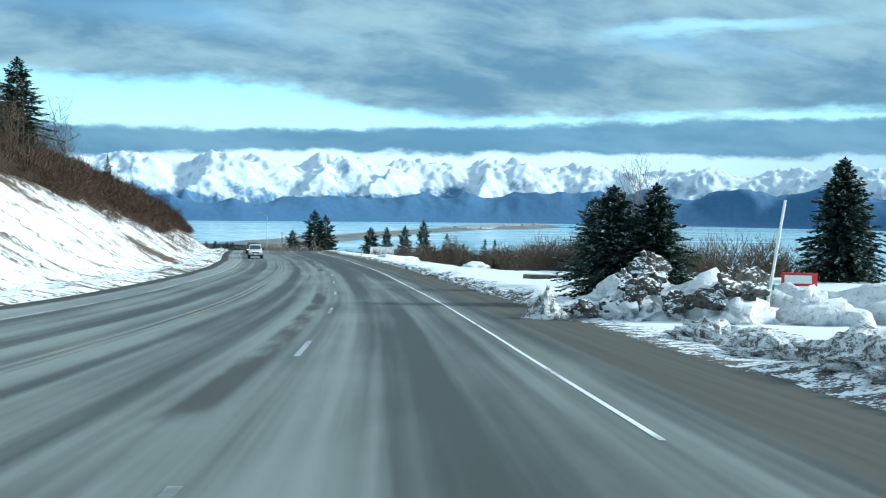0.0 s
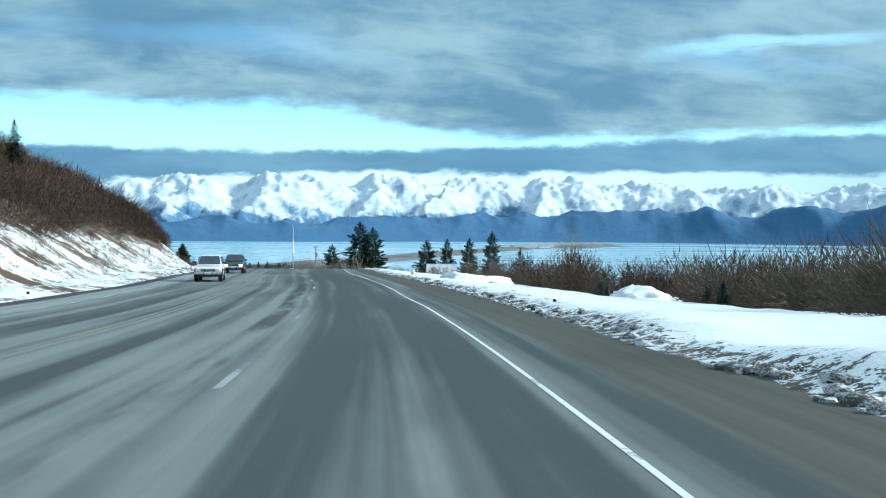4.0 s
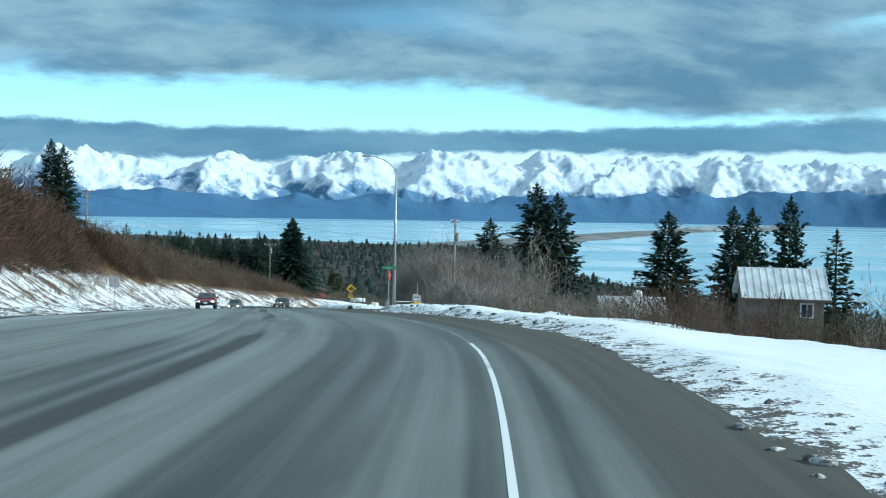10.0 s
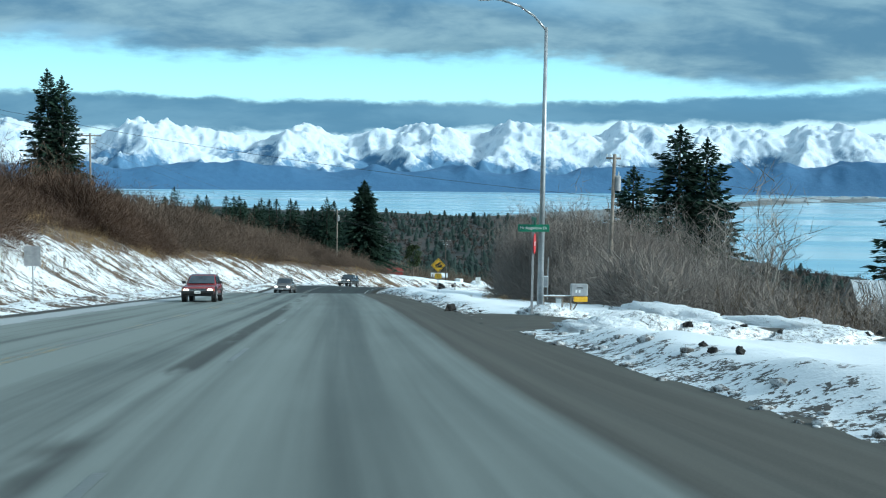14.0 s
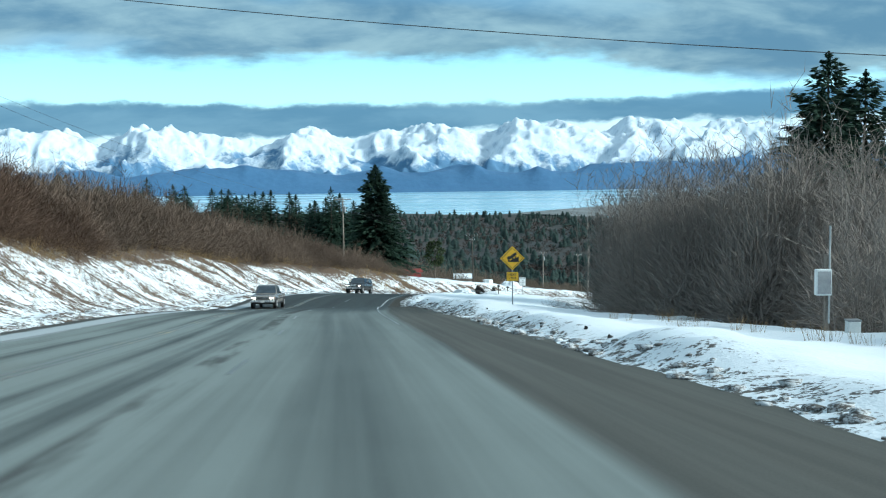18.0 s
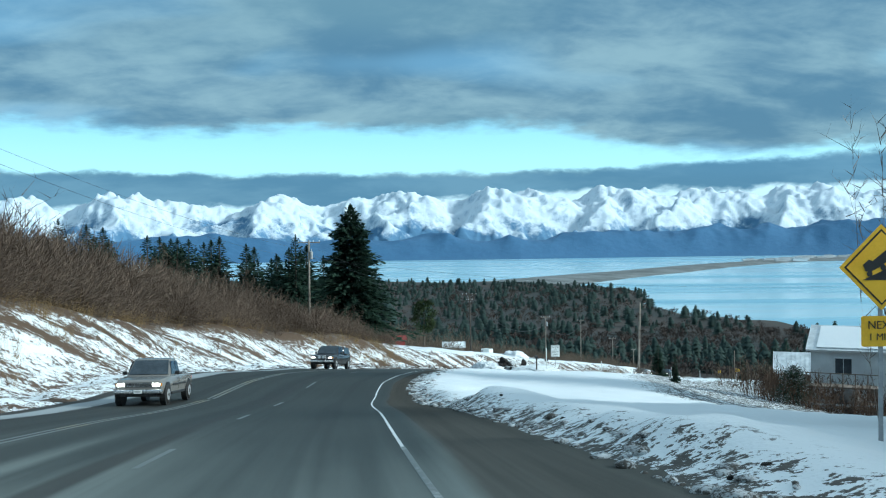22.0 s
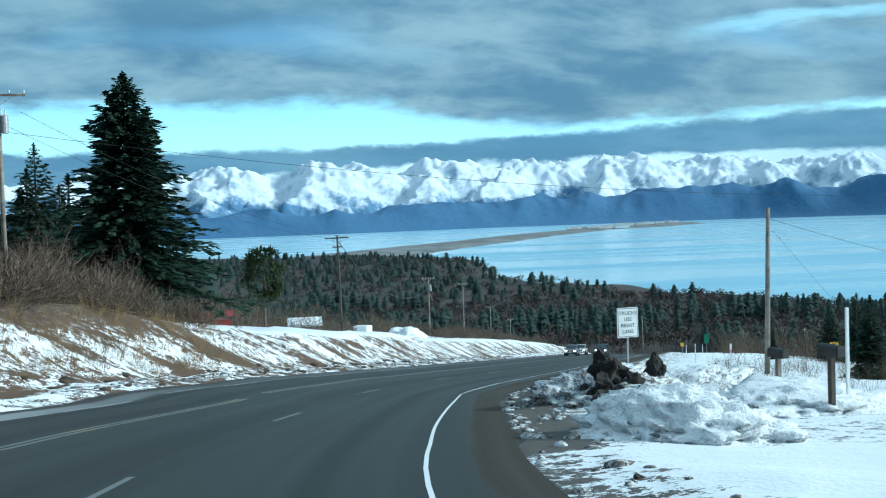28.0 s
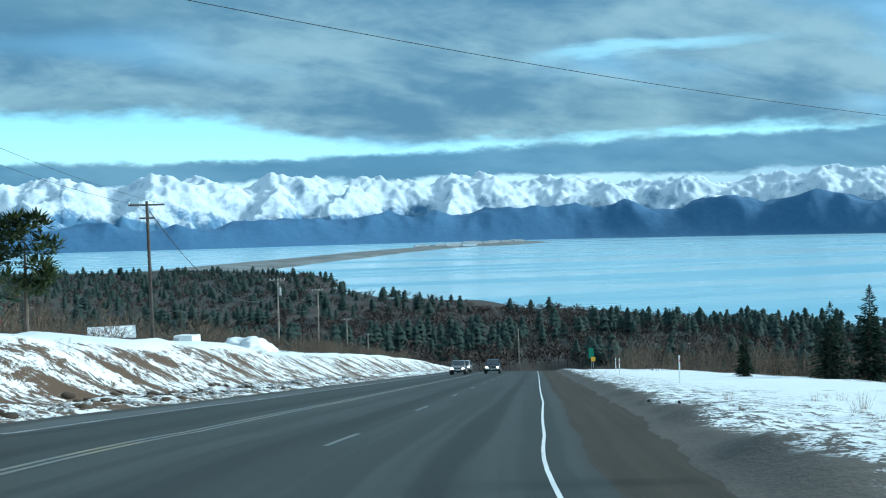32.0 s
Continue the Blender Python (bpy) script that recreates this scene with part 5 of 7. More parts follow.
# lower hillside woods
def dry(x, y):
    a_, d_ = math.degrees(math.atan2(x, y - 250.0)), math.hypot(x, y - 250.0)
    return d_ < float(near_shore(a_)) * 0.96


def puff_template(seed, n=46):
    """Crown of a bare far-off tree: a loose ball of twig clusters on a stem."""
    q = np.random.default_rng(seed)
    vs, fs = [], []
    for _ in range(n):
        d_ = q.normal(0, 1, 3)
        d_ /= np.linalg.norm(d_)
        c_ = d_ * q.uniform(0.05, 0.30) * np.array([1, 1, 1.25]) + (0, 0, 0.58)
        e_ = c_ + np.array([d_[0] * 0.10, d_[1] * 0.10, q.uniform(0.08, 0.20)])
        sd = np.cross(e_ - c_, q.normal(0, 1, 3))
        sd *= 0.028 / (np.linalg.norm(sd) + 1e-9)
        i0 = len(vs)
        vs.extend([c_ + sd, c_ - sd, e_])
        fs.append((i0, i0 + 1, i0 + 2))
    for k in range(3):
        a = TAU * k / 3
        i0 = len(vs)
        vs.extend([np.array([0.02 * math.cos(a), 0.02 * math.sin(a), -0.05]), np.array([0.02 * math.cos(a + 2.1), 0.02 * math.sin(a + 2.1), -0.05]), np.array([0, 0, 0.7])])
        fs.append((i0, i0 + 1, i0 + 2))
    return np.array(vs), np.array(fs)


PUFFS = [puff_template(80 + i) for i in range(4)]


def clumped(x, y):
    """Woods alternate between stands of spruce and bare brown trees."""
    return math.sin(x * 0.019 + 1.7 * math.sin(y * 0.011)) + math.sin(y * 0.023 + 1.1 * math.sin(x * 0.017 + 2.0))


def low_wood(x, y):
    return off_road(x, y, 14) and dry(x, y)


def east_slope(x, y):
    return off_road(x, y, 40) and x > 60 + 0.3 * (y - 300) and dry(x, y)


scatter("forest", wood(420, -170, 15, 395, 600, 6, 10, lambda x, y: off_road(x, y, 40) and x < 0), FAR, HAZY_SPRUCE, "dark spruce forest on the hillside", "forest")
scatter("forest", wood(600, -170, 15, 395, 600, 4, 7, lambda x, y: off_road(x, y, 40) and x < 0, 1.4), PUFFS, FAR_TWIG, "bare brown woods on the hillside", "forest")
scatter("forest", wood(900, -60, 360, 600, 830, 5.0, 11.0, lambda x, y: low_wood(x, y) and clumped(x, y) > -0.1), FAR, HAZY_SPRUCE, "dark spruce forest beyond the lower road", "forest")
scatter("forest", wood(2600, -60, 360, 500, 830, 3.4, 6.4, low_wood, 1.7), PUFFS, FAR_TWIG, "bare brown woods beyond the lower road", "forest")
scatter("forest", wood(420, 110, 360, 430, 570, 3.8, 9.0, lambda x, y: east_slope(x, y) and clumped(x, y) > -0.2), FAR, HAZY_SPRUCE, "dark spruce forest on the slope to the bay", "forest")
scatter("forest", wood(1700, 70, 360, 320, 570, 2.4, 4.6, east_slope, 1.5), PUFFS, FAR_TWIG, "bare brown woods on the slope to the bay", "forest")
scatter("forest", wood(1500, -420, 420, 800, 1700, 5, 11, dry, 1.3), FAR, HAZY_SPRUCE, "spruce forest on the low land by the shore", "forest")
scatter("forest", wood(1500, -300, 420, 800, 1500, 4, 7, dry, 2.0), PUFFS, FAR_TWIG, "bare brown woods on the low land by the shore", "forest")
scatter("forest", wood(90, -95, -40, 255, 400, 6, 9), FAR, HAZY_SPRUCE, "spruces behind the brush on the hill", "forest")

# spruces standing along the top of the hill behind the uphill brush
q_ = np.random.default_rng(23)
for i_ in range(32):
    y_ = q_.uniform(330, 425)
    x_ = float(np.interp(y_, [330, 380, 425], [-26, -18, -14])) - 34 * q_.random() ** 1.2
    spruce(x_, y_, float(np.interp(y_, [335, 425], [-13.6, -18.0])) - 3.2 * q_.random(), kind="abcn"[i_ % 4], turn=i_ * 0.7, wide=1.35 if i_ % 4 != 3 else 1.7, label="dark spruce behind the brown brush on the hill", group="spruces behind the uphill brush")

# ---- side road at the junction ----
def side_strip(name, s0, s1, l0, l1, mat, label, rise=0.05):
    S, L = np.meshgrid(np.linspace(s0, s1, 26), np.linspace(l0, l1, 90), indexing="ij")
    x, y, z, rx, ry = on_line(S)
    bend = 0.0016 * (L - l0) ** 2
    mid = (s0 + s1) / 2
    S = mid + (S - mid) * (1.0 + 1.25 * np.exp(-(L - l0) / 2.6))      # the mouth flares into the highway
    x, y, z, rx, ry = on_line(S)
    x, y = x + rx * L + ry * -bend, y + ry * L + rx * bend
    zz = z + lift(S * 0 + (s0 + s1) / 2, L) + rise * np.clip((L - l0) / 3.0, 0.12, 1.0)
    base = ground_z(x.ravel(), y.ravel()).reshape(x.shape)
    zz = np.maximum(zz, base + 0.012)
    zz[[0, -1]] = base[[0, -1]] - 0.03
    zz[[1, -2]] = np.minimum(zz[[1, -2]], base[[1, -2]] + 0.02)
    zz[:, 0] = base[:, 0] - 0.01
    n, k = S.shape
    i_ = (np.arange(n - 1)[:, None] * k + np.arange(k - 1)[None, :]).ravel()
    f_ = np.stack([i_, i_ + 1, i_ + k + 1, i_ + k], 1)
    me = mesh_data(name, np.stack([x, y, zz], -1).reshape(-1, 3), f_, mat, True)
    uv = me.uv_layers.new(name="lane")
    st = np.stack([1.6 + 0.12 * (S.ravel() - mid), 298 + L.ravel() * 0.6], 1)[f_.ravel()]
    uv.data.foreach_set("uv", st.astype(np.float32).ravel())
    return tagged(new(name, me), label, "road", kind="structure")


side_strip("road", 298.5, 304.5, 2.2, 58, ASPHALT, "grey side road leading down from the highway", 0.04)


# ---- heaps of snow and boulders ----
def lump(sx, sy, sz, seed, rough, mat, name, cut=0.35, level=4):
    """A rock or heap: an icosphere pushed about by noise, flattened below."""
    bm = bmesh.new()
    bmesh.ops.create_icosphere(bm, subdivisions=level, radius=1.0)
    for v_ in bm.verts:
        p = v_.co.copy()
        d1 = noise.noise(p * 1.3 + Vector((seed, 0, 0)))
        d2 = noise.noise(p * 3.1 + Vector((0, seed, 0)))
        d3 = noise.noise(p * 7.0 + Vector((0, 0, seed)))
        d4 = noise.noise(p * 15.0 + Vector((seed, seed, 0)))
        d5 = noise.noise(p * 31.0 + Vector((0, seed, seed))) if level > 4 else 0.0
        v_.co = p * (1 + rough * (0.48 * d1 + 0.32 * d2 + 0.28 * d3 + 0.20 * d4 + 0.15 * d5))
        v_.co.x *= sx
        v_.co.y *= sy
        v_.co.z = max(v_.co.z, -cut) * sz
    me = bpy.data.meshes.new(name)
    bm.to_mesh(me)
    bm.free()
    me.materials.append(mat)
    me.polygons.foreach_set("use_smooth", np.ones(len(me.polygons), bool))
    return me


LUMPY_SNOW = snow_material("lumpy_ploughed_snow", 0.17, 0.46, 0.80, 1.5, 0.16)


def heap(x, y, sx, sy, sz, seed, mat=ROUGH_SNOW, label="heap of ploughed dirty snow beside the road", turn=0.0, rough=0.7, level=4):
    ob = new("snow_mound", lump(sx, sy, sz, seed, rough, mat, "snow_mound", 0.2, level))
    ob.matrix_world = Matrix.Translation((x, y, gz(x, y) - 0.05)) @ Matrix.Rotation(turn, 4, "Z")
    return tagged(ob, label, "snow")


def crag(size, sy, sz, seed, mat):
    """A broken block of rock or frozen earth: a faceted ball cut by random planes, with rough faces."""
    q_ = np.random.default_rng(int(seed * 10))
    bm = bmesh.new()
    bmesh.ops.create_icosphere(bm, subdivisions=5 if size > 0.33 and mat is ROCK else 3, radius=1.0)
    cuts = q_.normal(0, 1, (15, 3))
    cuts /= np.linalg.norm(cuts, axis=1)[:, None]
    dist = q_.uniform(0.42, 0.80, 15)
    for v_ in bm.verts:
        p = np.array(v_.co)
        for c_, d_ in zip(cuts, dist):
            h_ = p @ c_ - d_
            if h_ > 0:
                p = p - c_ * h_
        w_ = Vector(p)
        p = p * 1.25 * (1 + 0.34 * noise.noise(w_ * 2.6 + Vector((seed, 0, 0))) + 0.17 * noise.noise(w_ * 6.0 + Vector((0, seed, 0))) + 0.10 * noise.noise(w_ * 14.0 + Vector((0, 0, seed))) + 0.05 * noise.noise(w_ * 30.0))
        v_.co = (p[0] * size, p[1] * sy, max(p[2], -0.6) * sz)
    me = bpy.data.meshes.new("boulder")
    bm.to_mesh(me)
    bm.free()
    me.materials.append(mat)
    return me


def boulder(x, y, size, seed, z=None, label="dark rough boulder lying in the snow", group="", squash=0.8):
    ob = new("boulder", crag(size, size * 0.85, size * squash, seed, ROCK))
    ob.matrix_world = Matrix.Translation((x, y, (gz(x, y) if z is None else z) + size * 0.25)) @ Matrix.Rotation(seed, 4, "Z")
    return tagged(ob, label, "rock", group)


def cone(x, y, r, h, seed, mat, label):
    """A pointed, crumbling heap with a wide skirt."""
    me = lump(1.0, 1.0, 1.0, seed, 0.55, mat, "snow_mound", 0.1)
    for v_ in me.vertices:
        u = min(max(v_.co.z, 0.0), 1.1)
        k = 0.24 + 0.76 * (1 - u / 1.1) ** 1.5
        v_.co.x, v_.co.y, v_.co.z = v_.co.x * k * r, v_.co.y * k * r, v_.co.z * h
    ob = new("snow_mound", me)
    ob.matrix_world = Matrix.Translation((x, y, gz(x, y) - 0.04))
    return tagged(ob, label, "snow")


cone(0.5, -36.0, 0.62, 0.86, 3.1, GRIMY_SNOW, "pointed heap of dirty brown snow at the edge of the turnout")
for k, (x, y, a, b_, c_) in enumerate(((2.0, -35.6, 1.3, 0.9, 0.42), (3.6, -35.2, 1.5, 1.1, 0.75), (5.0, -36.2, 1.5, 1.1, 0.95), (4.6, -38.2, 1.3, 1.0, 0.9), (2.6, -36.8, 1.3, 0.8, 0.5), (7.0, -37.6, 1.8, 1.2, 0.9), (9.4, -38.6, 2.4, 1.4, 0.85), (12.5, -39.6, 3.0, 1.8, 0.9))):
    heap(x, y, a * 1.15, b_, c_, 5.0 + k, LUMPY_SNOW, "bank of snow with boulders pushed up in it", 0.3 * k, 0.85)
q_ = np.random.default_rng(9)


def capped(x, y, size, seed, z, label, squash=0.85):
    ob = boulder(x, y, size, seed, z, label, "boulders in the snow bank", squash)
    ob.data.materials.clear()
    ob.data.materials.append(STONE)


for k in range(30):
    u_ = q_.random()
    x, y = 1.2 + 4.2 * u_, -36.4 - 1.6 * u_ - 0.5 * q_.random()
    capped(x, y, q_.uniform(0.07, 0.20), 60 + 1.3 * k, gz(x, y) + q_.uniform(0.12, 0.45), "small grey rock half buried in the snow bank")
for k, (x, y, sz_, z_) in enumerate(((4.0, -35.2, 0.42, 0.75), (4.5, -38.6, 0.52, 0.70), (4.0, -38.5, 0.42, 0.45), (2.4, -37.2, 0.34, 0.30), (1.5, -36.2, 0.30, 0.12), (3.2, -36.3, 0.34, 0.55), (3.3, -37.8, 0.30, 0.25), (5.4, -37.6, 0.40, 0.75), (2.0, -36.5, 0.22, 0.15), (3.0, -35.4, 0.40, 0.50))):
    capped(x, y, sz_ * 1.3, 2.0 + 1.7 * k, gz(x, y) + z_ + 0.04, "snow-capped grey boulder in the snow bank")
for k in range(11):
    s_ = 86.0 + 1.05 * k
    x, y, _ = at_station(s_, 4.5 + 0.35 * math.sin(k * 1.9))
    heap(x, y, 0.62 + 0.2 * q_.random(), 1.0, 0.24 + 0.16 * q_.random() * (1 if k < 8 else 0.5), 31.0 + 1.9 * k, GRIMY_SNOW, "grey ridge of ploughed dirty snow along the turnout", math.radians(heading(s_)), 1.3)


def crust(name, n, s0, s1, l0, l1, size, mat, label, seed, uphill=False):
    """Broken crust thrown up by the plough: many small rough lumps along the edge of the snow."""
    q = np.random.default_rng(seed)
    bm = bmesh.new()
    bmesh.ops.create_icosphere(bm, subdivisions=1, radius=1.0)
    bm.verts.ensure_lookup_table()
    base = np.array([v_.co for v_ in bm.verts])
    tri_ = np.array([[v_.index for v_ in f_.verts] for f_ in bm.faces])
    bm.free()
    vs, fs = [], []
    for i in range(n):
        s_ = q.uniform(s0, s1)
        u = l0 + (l1 - l0) * q.random() ** 1.5
        x, y, z = at_station(s_, -13.2 - u if uphill else float(by_station(s_, EDGE)) + u)
        k = size * (0.35 + 1.1 * q.random() ** 2.2)
        p = base * (1 + q.normal(0, 0.17, (len(base), 1))) * np.array([k * q.uniform(0.8, 1.5), k * q.uniform(0.8, 1.5), k * q.uniform(0.35, 0.6)])
        a = q.uniform(0, TAU)
        p = p @ np.array([[math.cos(a), -math.sin(a), 0], [math.sin(a), math.cos(a), 0], [0, 0, 1]])
        fs.append(tri_ + len(base) * i)
        vs.append(p + (x, y, z + 0.04 * k))
    ob = new(name, mesh_data(name, np.concatenate(vs), np.concatenate(fs), mat))
    return tagged(ob, label, "snow", kind="stuff")


CLOD_SNOW = snow_material("gritty_clods", 0.95, 0.02, 1.25, 2.2)
crust("snow_clods", 420, 102, 200, 0.05, 0.9, 0.15, CLOD_SNOW, "grey lumps of ploughed snow crust along the road edge", 1)
crust("snow_clods", 300, 200, 295, 0.0, 1.0, 0.10, CLOD_SNOW, "grey lumps of ploughed snow crust along the road edge", 2)
crust("snow_clods", 420, 306, 396, 0.0, 0.8, 0.12, CLOD_SNOW, "grey lumps of ploughed snow crust along the road edge", 3)
crust("snow_clods", 200, 396, 446, 0.1, 1.4, 0.11, CLOD_SNOW, "grey lumps of ploughed snow crust along the road edge", 4)
crust("snow_clods", 420, 345, 450, 0.1, 1.3, 0.15, CLOD_SNOW, "dirty crust and clods of snow along the foot of the bank", 5, True)
crust("snow_clods", 380, 200, 345, 0.1, 1.0, 0.13, CLOD_SNOW, "dirty crust and clods of snow along the foot of the bank", 6, True)
crust("soil_clods", 240, 446, 492, 0.2, 3.4, 0.17, SOIL, "lumps of dark bare soil and sods on the cut bank", 7, True)
crust("snow_clods", 260, 450, 520, 0.1, 1.6, 0.2, CLOD_SNOW, "dirty crust and clods of snow along the foot of the bank", 8, True)
mc = thing("marker_cone", Matrix.Translation((16.9, 67.4, gz(16.9, 67.4) - 0.03)) @ Matrix.Rotation(0.12, 4, "Y"), "small faded yellow marker cone stuck in the snow", "cone")
part("cone", bm_rod((0, 0, 0.03), (0, 0, 0.50), 0.14, 0.035, 14), FADED_YELLOW, mc)
part("base", bm_box(0, 0, 0.03, 0.34, 0.34, 0.05, 0.015), FADED_YELLOW, mc)
part("band", bm_rod((0, 0, 0.26), (0, 0, 0.36), 0.092, 0.072, 14), WHITE, mc)
heap(23.5, 40.5, 1.8, 1.4, 0.7, 8.3, SNOW, "white snow heap on the verge")
heap(18.0, 57.0, 1.6, 1.2, 0.6, 8.9, SNOW, "white snow heap on the verge")
heap(20.5, 60.5, 2.2, 1.5, 0.55, 9.4, SNOW, "white snow heap on the verge")
for k, (s_, l_, a, b_, c_) in enumerate(((295.6, 5.6, 1.5, 1.0, 0.75), (296.2, 8.0, 1.7, 1.0, 0.55), (296.4, 11.0, 1.9, 1.1, 0.55), (296.0, 14.5, 2.0, 1.2, 0.5), (294.0, 4.6, 1.3, 0.9, 0.4), (308.0, 11.0, 2.6, 1.3, 0.8), (308.5, 15.5, 2.6, 1.4, 0.75), (308.5, 20.0, 2.4, 1.4, 0.6), (306.8, 7.6, 1.6, 0.9, 0.4))):
    x, y, _ = at_station(s_, l_)
    heap(x, y, a * 1.25, b_ * 1.1, c_ * 0.72, 11.0 + 1.3 * k, LUMPY_SNOW if k > 2 else ROUGH_SNOW, "ploughed snow heap at the junction", 0.4 * k)
for k in range(26):
    x, y, _ = at_station(294.5 + 2.8 * rng.random(), 5.0 + 11 * rng.random())
    boulder(x, y, rng.uniform(0.05, 0.13), 30 + k * 1.3, gz(x, y) + 0.26, "dark clod of frozen dirt on the snow", "frozen clods at the junction")
boulder(12.9, 170.5, 0.30, 4.4, None, "rounded dark boulder at the corner of the side road", squash=1.0)
heap(16.6, 167.2, 1.3, 0.8, 0.42, 21.0, ROUGH_SNOW, "dirty snow heap round the lamp post")
heap(9.5, 285.8, 1.25, 1.9, 0.66, 23.0, LUMPY_SNOW, "bright mound of ploughed snow beside the driveway", 0.2, 0.55, 5)
heap(13.6, 290.0, 2.4, 1.7, 0.5, 24.0, LUMPY_SNOW, "bright mound of ploughed snow beside the driveway", 0.9, 0.55, 5)
heap(11.5, 295.0, 1.7, 1.5, 0.70, 25.0, GRIMY_SNOW, "mound of dirty snow and rubble at the verge", 0.4, 1.0, 5)
heap(14.2, 296.4, 2.4, 1.5, 0.6, 26.0, ROUGH_SNOW, "mound of dirty snow and rubble at the verge", 0.1, 1.0, 5)
q_ = np.random.default_rng(5)
for k, (x, y, z_, sz_) in enumerate(((11.6, 294.7, 0.62, 0.46), (13.3, 296.2, 0.5, 0.36), (11.2, 294.2, 0.35, 0.30), (12.0, 294.3, 0.3, 0.28))):
    boulder(x, y, sz_, 50 + 2.1 * k, gz(x, y) + z_, "black broken boulder on the heap of rubble", "boulders in the rubble heap", 1.05)
for k in range(44):
    x, y = max(11.9 + 1.5 * q_.normal(), 10.9), 294.6 + 0.9 * q_.normal()
    rr_ = math.hypot((x - 11.9) / 1.9, (y - 294.8) / 1.5)
    boulder(x, y, q_.uniform(0.07, 0.22), 150 + 1.7 * k, gz(x, y) + max(0.0, 0.62 - 0.6 * rr_), "black clod of frozen earth in the rubble heap", "clods in the rubble heap", 0.9)
for k in range(46):
    s_ = rng.uniform(100, 475)
    x, y, _ = at_station(s_, float(edge_of(s_)) + rng.uniform(0.25, 1.3) if k % 3 else -rng.uniform(13.2, 15.5))
    boulder(x, y, rng.uniform(0.04, 0.08), 90 + k, None, "small frozen clod on the dirty snow edge", "clods along the verge")


# ---- poles, lamp and wires ----
def street_lamp(x, y, top, label):
    zb = gz(x, y)
    h = top - zb
    t_ = thing("street_lamp", Matrix.Translation((x, y, zb)), label, "street lamp")
    part("base", bm_box(0, 0, 0.06, 0.42, 0.42, 0.16, 0.02), STEEL, t_)
    part("pole", bm_rod((0, 0, 0.1), (0, 0, h), 0.125, 0.06, 14), STEEL, t_, smooth=True)
    bm = bmesh.new()
    pts = [(0, 0, h - 0.1), (-0.45, -0.1, h + 0.38), (-1.0, -0.22, h + 0.72), (-1.65, -0.36, h + 0.90), (-2.0, -0.43, h + 0.94)]
    for a, b_ in zip(pts, pts[1:]):
        rod(bm, a, b_, 0.045, 0.04, 8)
    part("arm", bm, STEEL, t_, smooth=True)
    bm = bmesh.new()
    box(bm, -2.25, -0.48, h + 0.94, 0.62, 0.26, 0.12, 0.04)
    head = part("lamp_head", bm, DULL_STEEL, t_)
    part("lens", bm_box(-2.28, -0.48, h + 0.872, 0.42, 0.2, 0.03, 0.01), WHITE, head)
    bm = bmesh.new()
    rod(bm, (0, 0, h * 0.52), (0, 0, h * 0.52 + 0.03), 0.13, 0.13, 14)
    part("collar", bm, DULL_STEEL, t_)
    return t_


def utility_pole(x, y, top, label, arm=2.2, mat=POLE_WOOD, turn=0.0, transformer=False, lean=0.0, second=0.0, r=0.14):
    zb = gz(x, y)
    h = top - zb
    t_ = thing("utility_pole", Matrix.Translation((x, y, zb)) @ Matrix.Rotation(radians(turn), 4, "Z") @ Matrix.Rotation(radians(lean), 4, "Y"), label, "utility pole")
    part("pole", bm_rod((0, 0, -0.4), (0, 0, h), r, r * 0.68, 12), mat, t_, smooth=True)
    for z_, ar in ((h - 0.25, arm), (h - 1.15, second)):
        if not ar:
            continue
        part("crossarm", bm_box(0, r + 0.02, z_, ar, 0.1, 0.12, 0.012), mat, t_)
        for sx in (-1, 1):
            part("brace", bm_rod((0, r * 0.9, z_ - 0.55), (sx * ar * 0.27, r * 0.9, z_ - 0.04), 0.018), DULL_STEEL, t_)
        for k in (-0.47, -0.2, 0.2, 0.47):
            bm = bmesh.new()
            rod(bm, (ar * k, r + 0.02, z_ + 0.06), (ar * k, r + 0.02, z_ + 0.13), 0.02, 0.02, 8)
            rod(bm, (ar * k, r + 0.02, z_ + 0.12), (ar * k, r + 0.02, z_ + 0.24), 0.05, 0.035, 8)
            part("insulator", bm, WHITE, t_)
    if transformer:
        bm = bm_rod((0.26, 0, h - 2.2), (0.26, 0, h - 1.35), 0.2, 0.2, 14)
        rod(bm, (0.26, 0, h - 1.35), (0.26, 0, h - 1.27), 0.2, 0.1, 14)
        tr = part("transformer", bm, DULL_STEEL, t_)
        part("bushing", bm_rod((0.3, 0, h - 1.28), (0.3, 0, h - 1.05), 0.035, 0.03), WHITE, tr)
    return t_


def wire(a, b_, sag, label="thin black overhead wire between poles", r=0.011, n=24):
    """A hanging cable."""
    bm = bmesh.new()
    a, b_ = Vector(a), Vector(b_)
    rings = []
    side = (b_ - a).cross(Vector((0, 0, 1))).normalized()
    for k in range(n + 1):
        u = k / n
        p = a.lerp(b_, u) - Vector((0, 0, 4 * sag * u * (1 - u)))
        rings.append([bm.verts.new(p + o) for o in (side * r, Vector((0, 0, r)), side * -r, Vector((0, 0, -r)))])
    for q0, q1 in zip(rings, rings[1:]):
        for k in range(4):
            bm.faces.new((q0[k], q0[(k + 1) % 4], q1[(k + 1) % 4], q1[k]))
    me = bpy.data.meshes.new("power_line")
    bm.to_mesh(me)
    bm.free()
    me.materials.append(CABLE)
    return tagged(new("power_line", me), label, "cable")


